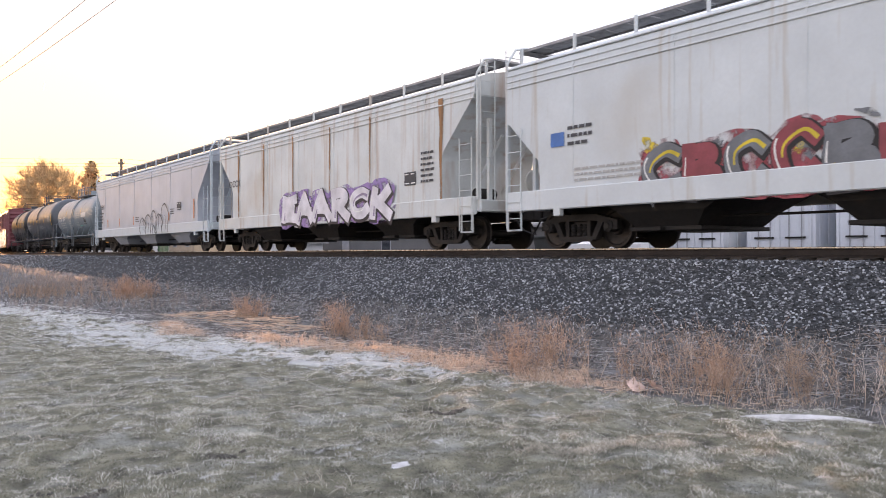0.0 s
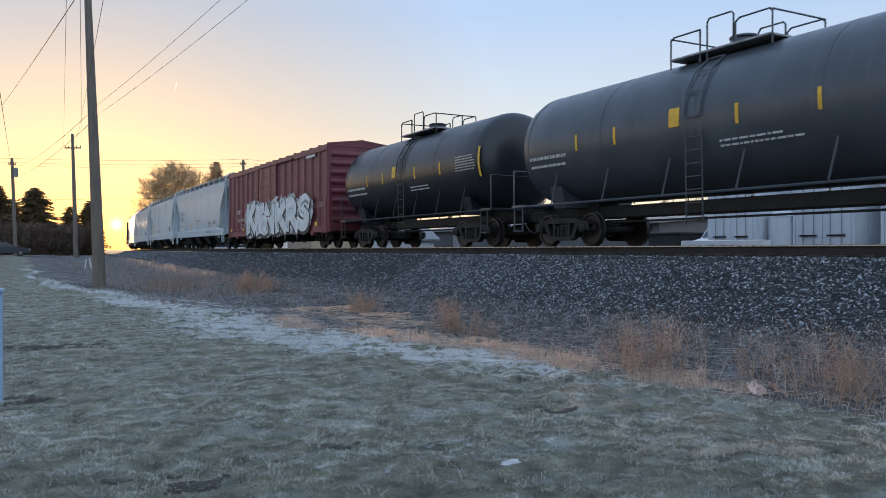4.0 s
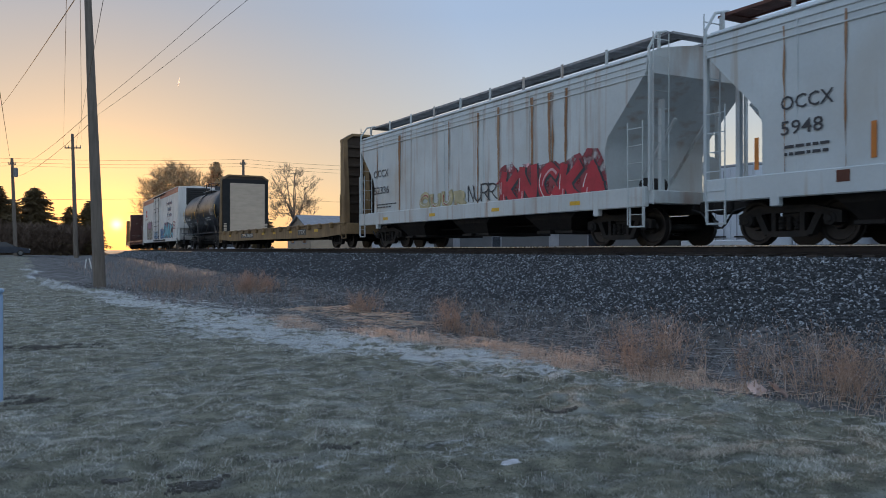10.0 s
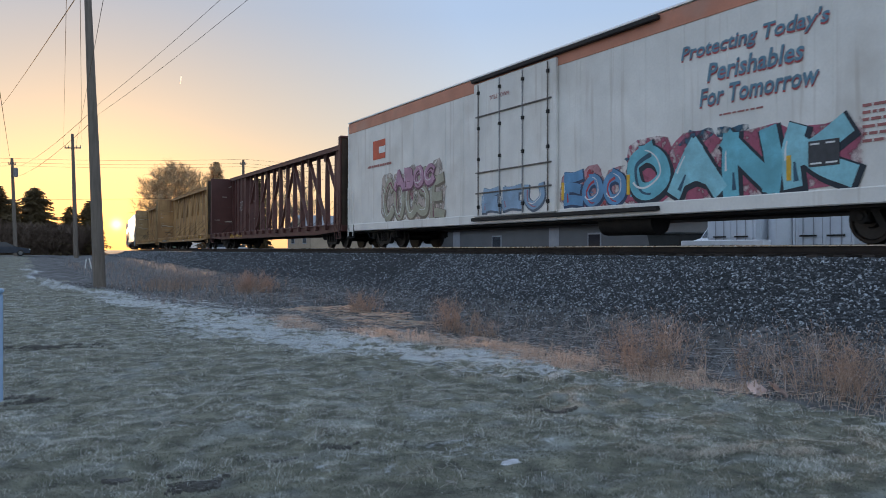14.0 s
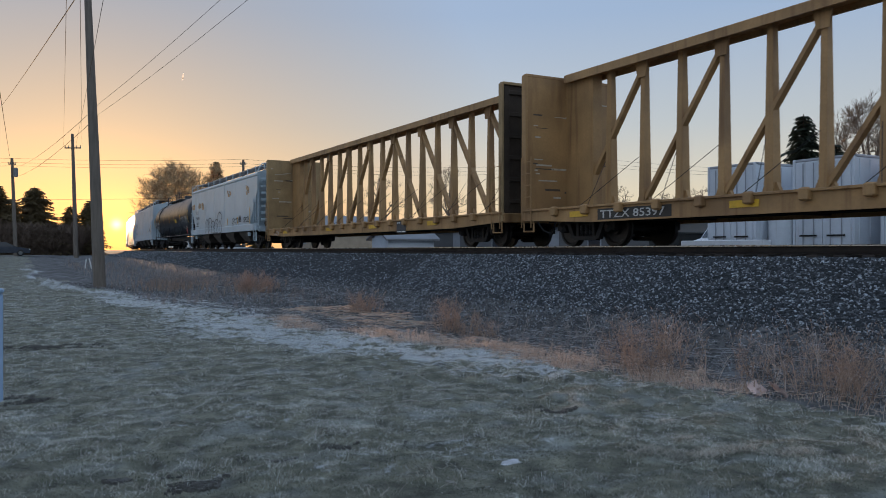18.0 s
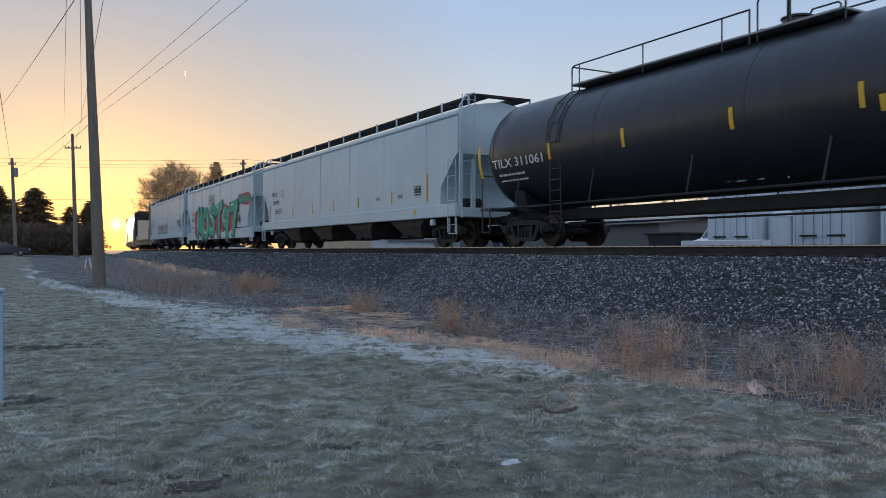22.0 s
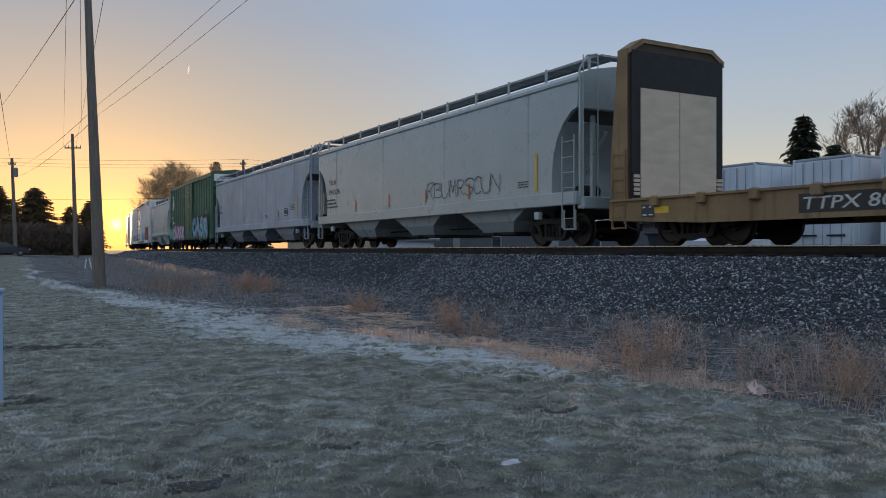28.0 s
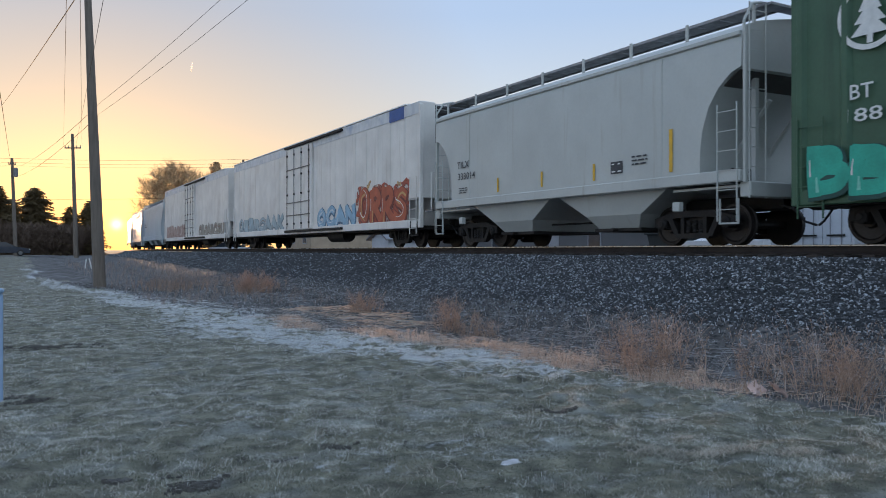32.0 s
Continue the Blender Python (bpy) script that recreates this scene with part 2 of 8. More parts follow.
def ground_z(x, y, rough=True):
    sx = x - track_shift(y)[0] if y < 400 else x - track_shift(400)[0]
    z = lawn_z(x, y)
    b = border(y)
    if rough:
        z += 0.022 * noise.noise((x * 2.3, y * 2.3, 0)) + 0.03 * noise.noise((x * 0.6, y * 0.6, 3)) + 0.022 * noise.noise((x * 5.0, y * 5.0, 6))
        z += 0.035 * noise.noise((x * 1.1, y * 1.5, 9)) + 0.028 * noise.noise((x * 3.4, y * 4.2, 12))
    if 2.0 < sx < 24:
        k = ease(b, b + 2.0, sx) * (1 - ease(9.0, 9.8, sx))
        z += -0.10 * k
        if rough:
            z += k * (0.08 * noise.noise((x * 1.6, y * 1.6, 7)) + 0.06 * noise.noise((x * 3.7, y * 3.7, 17)))
    if rough and -3.0 < sx - b < 1.4 and 6 < y < 34:
        k = ease(-3.0, -1.6, sx - b) * (1 - ease(0.6, 1.4, sx - b))
        z += k * (0.05 * noise.noise((x * 3.6, y * 4.4, 14)) + 0.035 * noise.noise((x * 6.5, y * 7.0, 15)))
    low = z
    if sx > 8.6:
        bank = 1.45 - max(0.0, 11.95 - sx) * 0.5
        if rough and sx < 11.9:
            bank += 0.04 * noise.noise((x * 1.3, y * 1.3, 5)) + 0.02 * noise.noise((x * 5, y * 5, 8))
        if sx > 16.1:
            bank = max(1.45 - (sx - 16.1) * 0.5, 0.9)
        d = bank - low
        z = low + (d if d > 0.25 else 0.25 * math.exp(min(0, d - 0.25) * 4) if d > -0.6 else 0)
        if sx > 30:
            z = 0.9
    return z


def frost_at(x, y):
    """How thickly hoar frost lies: a ragged band along the lawn's edge, and patches in the lawn."""
    d = x - border(y)
    band = float(np.interp(y, [4, 7, 10.5, 16, 24, 40, 62], [0.0, 0.25, 0.8, 1.0, 0.9, 0.9, 0.0]))
    reach = float(np.interp(y, [5, 8, 11, 16, 24, 40], [0.6, 1.2, 2.0, 2.4, 1.3, 0.7]))
    edge = max(0.0, 1 - abs(d + reach * 0.35) / (reach * 0.8)) * band
    lump = 0.8 * noise.noise((x * 2.6, y * 3.0, 26)) + 0.5 * noise.noise((x * 6.0, y * 6.5, 27)) + 0.5 * noise.noise((x * 0.8, y * 0.8, 21))
    lawn = max(0.0, 0.7 * lump - 0.02) * 0.6 if d < 0 else 0.0
    return max(edge ** 0.6 * min(1.0, max(0.0, 0.58 + 1.1 * lump)), min(0.36, lawn))


def straw_at(x, y):
    """Where dry tan grass stands along the edge of the lawn."""
    d = x - border(y)
    if not (3.5 < y < 19 and -1.6 < d < 1.6):
        return 0.0
    k = max(0.0, 1 - abs(d - 0.25) / 0.75) * min(1.0, max(0.3, (y - 3.0) / 6.0))
    return k * min(1.0, max(0.0, 0.55 + 1.2 * noise.noise((x * 1.3, y * 1.3, 51)) + 0.5 * noise.noise((x * 4.0, y * 4.0, 52))))


def steps(a, b, fine, grow=1.12, top=60.0):
    out, d = [a], fine
    while out[-1] < b:
        out.append(out[-1] + d)
        d = min(top, d * grow)
    return out


gx = sorted(set([-x for x in steps(2.0, 2500, 0.6, 1.35, 400)] + list(np.arange(-1.8, 10.0, 0.10)) + list(np.arange(10.0, 17.0, 0.16)) + steps(17.0, 2500, 0.5, 1.4, 400)))
gy = sorted(set([-y for y in steps(2.0, 2500, 0.8, 1.4, 400)] + [-1.5, -1.0, 0.0, 1.0] + list(np.arange(2.0, 16.0, 0.10)) + list(np.arange(16.0, 24, 0.14)) + steps(24.0, 3000, 0.3, 1.09, 300)))
GRASS = material("frosted_lawn_soil", (0.15, 0.145, 0.105), 0.9, 0, 0.75, 4.0, 30, 1.0, dirt=0.4, dirt_color=(0.33, 0.35, 0.34), layers=(("frost", (0.54, 0.56, 0.58)), ("straw", (0.34, 0.25, 0.195))))
VERGE = material("verge_soil", (0.085, 0.082, 0.08), 0.95, 0, 0.65, 3.0, 18, 1.0, dirt=0.45, dirt_color=(0.24, 0.245, 0.255), layers=(("frost", (0.54, 0.56, 0.58)), ("straw", (0.34, 0.25, 0.195))))
BED = material("ballast_bed", (0.03, 0.033, 0.037), 0.95, 0, 0.4, 5, 26, 0.9)
YARD = material("yard_asphalt", (0.07, 0.07, 0.072), 0.9, 0, 0.3, 0.6, 12, 0.3)
me = grid_mesh("ground", gx, gy, ground_z)
for m in (GRASS, VERGE, BED, YARD):
    me.materials.append(m)
kinds = []
for p in me.polygons:
    x, y, z = p.center
    sx = x - track_shift(min(y, 400))[0]
    wob = 0.35 * noise.noise((x * 0.9, y * 0.9, 11))
    kinds.append(3 if sx > 21 else 2 if sx + wob > 10.0 else 1 if sx + wob > border(y) else 0)
me.polygons.foreach_set("material_index", kinds)
for mask, amount in (("frost", frost_at), ("straw", straw_at)):
    store = me.attributes.new(mask, "FLOAT", "POINT")
    store.data.foreach_set("value", [amount(v.co.x, v.co.y) if -12 < v.co.x < 12 and 2 < v.co.y < 66 else 0.0 for v in me.vertices])
ground = part("ground", me, GRASS)
tagged(ground, "frost-touched lawn and rough verge beside a railway bank", "ground", kind="structure")

# rails and sleepers
def along(y0, y1, step):
    n = max(1, round((y1 - y0) / step))
    return [y0 + (y1 - y0) * i / n for i in range(n + 1)]


RAIL_TOP = material("polished_rail_head", (0.42, 0.42, 0.43), 0.28, 1.0, 0.15, 3, 60, 0.03)
for side in (-1, 1):
    for nm, prof, mt in (("rail", [(-0.075, -0.18), (0.075, -0.18), (0.075, -0.165), (0.012, -0.14), (0.012, -0.05), (0.036, -0.04), (0.036, -0.004), (-0.036, -0.004), (-0.036, -0.04), (-0.012, -0.05), (-0.012, -0.14), (-0.075, -0.165)], RAIL_SIDE),
                         ("rail_head", [(-0.0375, -0.026), (0.0375, -0.026), (0.0375, -0.005), (0.026, 0.001), (-0.026, 0.001), (-0.0375, -0.005)], RAIL_TOP)):
        s = Shape()
        rings = []
        for y in [-600.0, -300.0] + along(-60, 420, 4):
            sh, a = track_shift(y)
            cx = TRACK_X + sh + side * 0.755 * math.cos(a)
            rings.append([(cx + p, y - side * 0.755 * math.sin(a), RAIL + q) for p, q in prof])
        s.loft(rings)
        if nm == "rail":
            rail = solid("rail", s, mt, "rusty steel running rail with a worn bright head", "rail", "rails of the track")
        else:
            part("rail_head", s, mt, rail, "bright worn running surface")

SLEEPER = material("creosoted_timber", (0.06, 0.048, 0.04), 0.85, 0, 0.3, 3, 20, 0.4, stretch=(1, 6, 6), piece=0.5)
sl = Shape().box(-1.3, 1.3, -0.115, 0.115, -0.36, -0.182, 0.015).mesh("sleeper")
sl.materials.append(SLEEPER)
for i in range(130):
    y = -6 + i * 0.53
    o = part("sleeper", sl, SLEEPER)
    o.matrix_world = Matrix.Translation((TRACK_X + track_shift(y)[0], y, RAIL)) @ pose(0, 0, 0, 0, 0, -math.degrees(track_shift(y)[1]))
    tagged(o, "dark creosoted timber sleeper bedded in ballast", "sleeper", "sleepers of the track")
# ---- train: every wagon is built about its own middle at rail level, -x towards the lawn, +y to the rear
SIDE = -1.6


def bogie_meshes():
    """The parts of a two-axle bogie, built once and shared."""
    d = {}
    d["bogie"] = Shape().box(-0.98, 0.98, -0.2, 0.2, 0.36, 0.62, 0.03).mesh("bogie")
    d["bogie"].materials.append(STEEL_DARK)
    for sx, nm in ((-1, "near"), (1, "far")):
        x0, x1 = sx * 1.0 - 0.075, sx * 1.0 + 0.075
        s = Shape()
        s.prism([(-1.12, 0.60), (-0.5, 0.74), (0.5, 0.74), (1.12, 0.60), (1.12, 0.50), (0.45, 0.60), (-0.45, 0.60), (-1.12, 0.50)], "x", x0, x1)
        for k in (-1, 1):
            s.prism([(k * 1.12, 0.56), (k * 0.99, 0.58), (k * 0.99, 0.40), (k * 1.12, 0.40)], "x", x0, x1)
            s.prism([(k * 0.76, 0.62), (k * 0.62, 0.64), (k * 0.40, 0.22), (k * 0.52, 0.18)], "x", x0, x1)
            s.prism([(k * 0.36, 0.62), (k * 0.26, 0.62), (k * 0.26, 0.26), (k * 0.36, 0.26)], "x", x0 + 0.01, x1 - 0.01)
            s.prism([(k * 0.80, 0.57), (k * 0.76, 0.57), (k * 0.76, 0.38), (k * 0.80, 0.38)], "x", x0, x1)
        s.prism([(-0.52, 0.26), (0.52, 0.26), (0.42, 0.15), (-0.42, 0.15)], "x", x0, x1)
        d["side_frame", sx] = s.mesh("side_frame")
        d["side_frame", sx].materials.append(STEEL_DARK)
        s = Shape().lathe([(0.27 + i * 0.033, 0.07 if i % 2 else 0.055) for i in range(9)], "z", (sx * 1.0, 0, 0), 8)
        d["spring", sx] = s.mesh("spring", True)
        d["spring", sx].materials.append(STEEL_DARK)
        s = Shape().lathe([(sx * 0.675, 0.0), (sx * 0.675, 0.46), (sx * 0.70, 0.46), (sx * 0.712, 0.432), (sx * 0.82, 0.424), (sx * 0.825, 0.37), (sx * 0.79, 0.34), (sx * 0.775, 0.16), (sx * 0.84, 0.13), (sx * 0.84, 0.0)], "x", (0, 0, 0), 24)
        d["wheel", sx] = s.mesh("wheel", True)
        d["wheel", sx].materials.append(WHEEL)
        d["tread", sx] = Shape().lathe([(sx * 0.715, 0.434), (sx * 0.715, 0.4352), (sx * 0.818, 0.4272), (sx * 0.818, 0.42)], "x", (0, 0, 0), 24).mesh("tread", True)
        d["tread", sx].materials.append(TREAD)
        d["bearing_cap", sx] = Shape().lathe([(sx * 0.93, 0.0), (sx * 0.93, 0.13), (sx * 1.10, 0.125), (sx * 1.12, 0.07), (sx * 1.14, 0.06), (sx * 1.14, 0.0)], "x", (0, 0, 0), 10).mesh("bearing_cap", True)
        d["bearing_cap", sx].materials.append(STEEL_DARK)
    d["axle"] = Shape().lathe([(-1.0, 0.0), (-1.0, 0.075), (-0.6, 0.09), (0.6, 0.09), (1.0, 0.075), (1.0, 0.0)], "x", (0, 0, 0), 10).mesh("axle", True)
    d["axle"].materials.append(STEEL_DARK)
    d["brake_beam"] = Shape().box(-0.75, 0.75, -0.05, 0.05, 0.30, 0.40, 0.02).box(-0.78, -0.6, -0.09, 0.09, 0.24, 0.46, 0.02).box(0.6, 0.78, -0.09, 0.09, 0.24, 0.46, 0.02).mesh("brake_beam")
    d["brake_beam"].materials.append(STEEL_DARK)
    return d


BOGIE = bogie_meshes()
SPINNING = []


def truck(car, y):
    tk = part("bogie", BOGIE["bogie"], None, car)
    tk.location = (0, y, 0)
    for sx in (-1, 1):
        part("side_frame", BOGIE["side_frame", sx], None, tk)
        for k in (-0.17, 0.0, 0.17):
            part("spring", BOGIE["spring", sx], None, tk).location = (0, k, 0)
        for wy in (-0.889, 0.889):
            for nm in ("wheel", "bearing_cap"):
                o = part(nm, BOGIE[nm, sx], None, tk)
                o.location = (0, wy, 0.432 if nm == "wheel" else 0.47)
    for wy in (-0.889, 0.889):
        part("axle", BOGIE["axle"], None, tk).location = (0, wy, 0.432)
        part("brake_beam", BOGIE["brake_beam"], None, tk).location = (0, wy * 0.42, 0)
    return tk


COUPLER = {}


def running_gear(car, half, overhang=2.35, stub=False):
    """Couplers, hoses, centre sill, brake rigging and both bogies."""
    for s in (-1, 1):
        part("coupler", Shape().box(-0.11, 0.11, s * (half - 1.0), s * (half - 0.2), 0.74, 0.98, 0.02).box(-0.18, 0.16, s * (half - 0.26), s * half, 0.68, 1.02, 0.05), STEEL_DARK, car)
        pts = [(-0.3, s * (half - 0.75), 0.8), (-0.34, s * (half - 0.45), 0.72), (-0.3, s * (half - 0.2), 0.45), (-0.2, s * (half - 0.02), 0.38)]
        part("air_hose", Shape().path(pts, 0.025), BLACK, car)
        truck(car, s * (half - overhang))
    if stub:
        for s in (-1, 1):
            part("stub_sill", Shape().box(-0.3, 0.3, s * (half - 0.7), s * (half - 3.3), 0.72, 1.02, 0.02), STEEL_DARK, car)
    else:
        part("centre_sill", Shape().box(-0.3, 0.3, -half + 0.7, half - 0.7, 0.72, 1.02, 0.02), STEEL_DARK, car)
    part("brake_rod", Shape().tube((-0.55, -half + 3.4, 0.6), (-0.55, half - 3.4, 0.6), 0.025), STEEL_DARK, car)


# lettering: the right-hand way of a line of text on the lawn side runs along -y
GLYPHS = {}


def text_mesh(body, fat=0.0, shear=0.0):
    key = (body, fat, shear)
    if key not in GLYPHS:
        cu = bpy.data.curves.new("lettering", "FONT")
        cu.body, cu.offset, cu.shear = body, fat, shear
        cu.resolution_u = 2
        ob = bpy.data.objects.new("lettering", cu)
        me = bpy.data.meshes.new_from_object(ob)
        bpy.data.objects.remove(ob)
        n = len(me.vertices)
        co = np.zeros(n * 3)
        me.vertices.foreach_get("co", co)
        co = co.reshape(-1, 3)
        GLYPHS[key] = (co, [tuple(p.vertices) for p in me.polygons])
        bpy.data.meshes.remove(me)
    return GLYPHS[key]


def lettering(car, body, y, z, height, mat, width=None, x=SIDE - 0.006, name="lettering", fat=0.008, shear=0.0, rise=0.0, wrap=None):
    """A line of text that begins at y (its left end) with its foot at z. wrap: (radius, centre height) of a tank."""
    co, faces = text_mesh(body, fat, shear)
    ref = text_mesh(body, 0.0, shear)[0]
    lo, hi = ref.min(0), ref.max(0)
    sy = height / max(1e-6, hi[1] - lo[1])
    sx = sy if width is None else width / max(1e-6, hi[0] - lo[0])
    v = []
    for p in co:
        yy = y - (p[0] - lo[0]) * sx
        zz = z + (p[1] - lo[1]) * sy + (p[0] - lo[0]) * sx * rise
        xx = x
        if wrap:
            r, zc = wrap
            xx = -math.sqrt(max(0.0, r * r - (zz - zc) ** 2)) - 0.012
        v.append((xx, yy, zz))
    s = Shape()
    s.add(v, faces)
    me = bpy.data.meshes.new(name)
    me.from_pydata(s.v, [], s.f)
    me.update()
    return part(name, me, mat, car)


def plate(car, name, y0, y1, z0, z1, mat, x=SIDE - 0.006, wrap=None, label=""):
    """A painted or fixed panel, 3 mm thick, on the lawn side."""
    if wrap:
        r, zc = wrap
        s = Shape()
        zs = [z0 + (z1 - z0) * i / 5 for i in range(6)]
        xs = [-math.sqrt(max(0.0, r * r - (q - zc) ** 2)) - 0.008 for q in zs]
        s.loft([[(a, yy, q) for a, q in zip(xs, zs)] + [(a + 0.006, yy, q) for a, q in zip(reversed(xs), reversed(zs))] for yy in (y0, y1)])
        return part(name, s, mat, car, label)
    return part(name, Shape().box(x, x + 0.003, y0, y1, z0, z1), mat, car, label)


def small_print(car, y0, y1, z0, z1, rows, mat, seed=0, x=SIDE - 0.006, wrap=None):
    """Lines of print too small to read: short bars, row by row."""
    rng = random.Random(seed)
    mat = SOFT_WHITE if mat is WHITE_MARK else mat
    s = Shape()
    h = (z1 - z0) / rows
    for i in range(rows):
        y, zt = y1, z1 - i * h
        end = y0 + (y1 - y0) * rng.uniform(0, 0.35)
        while y > end:
            w = min(rng.uniform(0.06, 0.22), y - y0)
            if w < 0.02:
                break
            xx = x
            if wrap:
                xx = -math.sqrt(max(0.0, wrap[0] ** 2 - (zt - h * 0.3 - wrap[1]) ** 2)) - 0.014
            s.box(xx, xx + 0.003, y - w, y, zt - h * 0.42, zt)
            y -= w + 0.035
    return part("small_print", s, mat, car)


def strips(car, ys, z0, z1, mat=None, w=0.1, x=SIDE - 0.008, wrap=None):
    for y in ys:
        plate(car, "reflective_strip", y - w / 2, y + w / 2, z0, z1, mat or YELLOW_MARK, x, wrap)


def data_panel(car, y, z, w=0.55, h=0.36, x=SIDE - 0.006, wrap=None):
    plate(car, "data_panel", y - w / 2, y + w / 2, z, z + h, DARK_MARK, x, wrap)
    for k in (0, 1):
        a = y + w / 2 - 0.04 - k * w / 2
        plate(car, "data_frame", a - w / 2 + 0.08, a, z + 0.04, z + 0.07, WHITE_MARK, x - 0.004, wrap and (wrap[0] + 0.004, wrap[1]))
        plate(car, "data_frame", a - w / 2 + 0.12, a, z + h - 0.07, z + h - 0.04, WHITE_MARK, x - 0.004, wrap and (wrap[0] + 0.004, wrap[1]))


SPRAY = {}


def spray(hexa, ragged=0.0):
    key = (hexa, ragged)
    if key not in SPRAY:
        SPRAY[key] = material("spray_paint_" + str(len(SPRAY)), rgb(hexa), 0.55, 0, 0.22, 2.5, 25, 0.03, dirt=0.3, dirt_color=tuple(c * 0.7 for c in rgb(hexa)), ragged=ragged)
    return SPRAY[key]


def blob(s, cy, cz, ry, rz, x, rng, n=18, wob=0.22, tilt=0.0):
    """A wavy-edged flat patch of paint."""
    ph = [rng.uniform(0, 6.3) for _ in range(3)]
    ring = []
    for i in range(n):
        a = 2 * math.pi * i / n
        k = 1 + wob * (0.6 * math.sin(2 * a + ph[0]) + 0.4 * math.sin(3 * a + ph[1]) + 0.3 * math.sin(5 * a + ph[2]))
        c, q = math.cos(a), math.sin(a)
        c, q = abs(c) ** 0.7 * (1 if c > 0 else -1), abs(q) ** 0.7 * (1 if q > 0 else -1)
        p, w = ry * k * c, rz * k * q
        ring.append((x, cy + p - w * tilt, cz + w))
    s.add(ring, [tuple(range(n))])


def curve(pts, n=5):
    """A smooth line through the points."""
    out = []
    for i in range(len(pts) - 1):
        p0, p1, p2, p3 = pts[max(0, i - 1)], pts[i], pts[i + 1], pts[min(len(pts) - 1, i + 2)]
        for k in range(n):
            t = k / n
            out.append(tuple(0.5 * (2 * p1[c] + (p2[c] - p0[c]) * t + (2 * p0[c] - 5 * p1[c] + 4 * p2[c] - p3[c]) * t * t + (3 * p1[c] - p0[c] - 3 * p2[c] + p3[c]) * t ** 3) for c in (0, 1)))
    return out + [tuple(pts[-1])]


def stroke(s, pts, w, x, taper=0.0):
    """A flat ribbon of paint along points (y, z), with mitred bends."""
    n = len(pts)
    left, right = [], []
    for i, (a, b) in enumerate(pts):
        (pa, pb), (qa, qb) = pts[max(0, i - 1)], pts[min(n - 1, i + 1)]
        l = math.hypot(qa - pa, qb - pb) or 1
        ww = w * (1 - taper * i / max(1, n - 1)) / 2
        u, v = -(qb - pb) / l * ww, (qa - pa) / l * ww
        left.append((x, a + u, b + v))
        right.append((x, a - u, b - v))
    s.add(left + right, [(i, i + 1, n + i + 1, n + i) for i in range(n - 1)])


# the strokes of sprayed letters in a unit box
STROKES = {
    "M": [[(0.08, 0.0), (0.16, 0.5), (0.2, 0.95)], [(0.2, 0.95), (0.36, 0.6), (0.5, 0.28)], [(0.5, 0.28), (0.64, 0.6), (0.8, 0.95)], [(0.8, 0.95), (0.84, 0.5), (0.94, 0.0)]],
    "O": [[(0.5, 0.96), (0.2, 0.8), (0.12, 0.45), (0.3, 0.08), (0.6, 0.04), (0.86, 0.3), (0.84, 0.72), (0.62, 0.95), (0.46, 0.96)]],
    "S": [[(0.88, 0.86), (0.6, 0.97), (0.25, 0.86), (0.22, 0.62), (0.55, 0.5), (0.84, 0.34), (0.72, 0.08), (0.4, 0.02), (0.1, 0.14)]],
    "T": [[(0.02, 0.84), (0.4, 0.92), (0.98, 0.96)], [(0.5, 0.92), (0.52, 0.5), (0.6, 0.02)]],
    "9": [[(0.8, 0.72), (0.55, 0.95), (0.25, 0.8), (0.22, 0.58), (0.5, 0.46), (0.78, 0.62)], [(0.8, 0.75), (0.78, 0.4), (0.7, 0.02)]],
    "7": [[(0.06, 0.86), (0.5, 0.92), (0.92, 0.94)], [(0.9, 0.94), (0.66, 0.5), (0.5, 0.0)]],
    "C": [[(0.9, 0.8), (0.6, 0.97), (0.22, 0.75), (0.14, 0.4), (0.36, 0.06), (0.7, 0.04), (0.92, 0.2)]],
    "A": [[(0.04, 0.0), (0.24, 0.5), (0.46, 0.96)], [(0.46, 0.96), (0.7, 0.5), (0.95, 0.02)], [(0.24, 0.34), (0.5, 0.38), (0.8, 0.32)]],
    "R": [[(0.14, 0.0), (0.16, 0.5), (0.16, 0.94)], [(0.14, 0.92), (0.6, 0.96), (0.84, 0.74), (0.6, 0.5), (0.24, 0.46)], [(0.44, 0.46), (0.66, 0.24), (0.95, 0.0)]],
    "E": [[(0.16, 0.02), (0.13, 0.5), (0.2, 0.95)], [(0.2, 0.93), (0.5, 0.9), (0.9, 0.95)], [(0.15, 0.5), (0.5, 0.52), (0.8, 0.48)], [(0.16, 0.04), (0.5, 0.08), (0.92, 0.02)]],
    "K": [[(0.16, 0.0), (0.12, 0.5), (0.2, 0.96)], [(0.9, 0.95), (0.5, 0.62), (0.2, 0.46)], [(0.36, 0.54), (0.62, 0.26), (0.95, 0.0)]],
    "N": [[(0.12, 0.0), (0.1, 0.5), (0.16, 0.95)], [(0.16, 0.93), (0.5, 0.5), (0.84, 0.06)], [(0.86, 0.04), (0.9, 0.5), (0.86, 0.97)]],
    "B": [[(0.16, 0.0), (0.13, 0.5), (0.18, 0.95)], [(0.16, 0.93), (0.66, 0.92), (0.76, 0.7), (0.4, 0.52)], [(0.4, 0.52), (0.88, 0.42), (0.8, 0.08), (0.16, 0.04)]],
    "U": [[(0.12, 0.95), (0.14, 0.35), (0.4, 0.02), (0.7, 0.1), (0.88, 0.5), (0.86, 0.96)]],
}


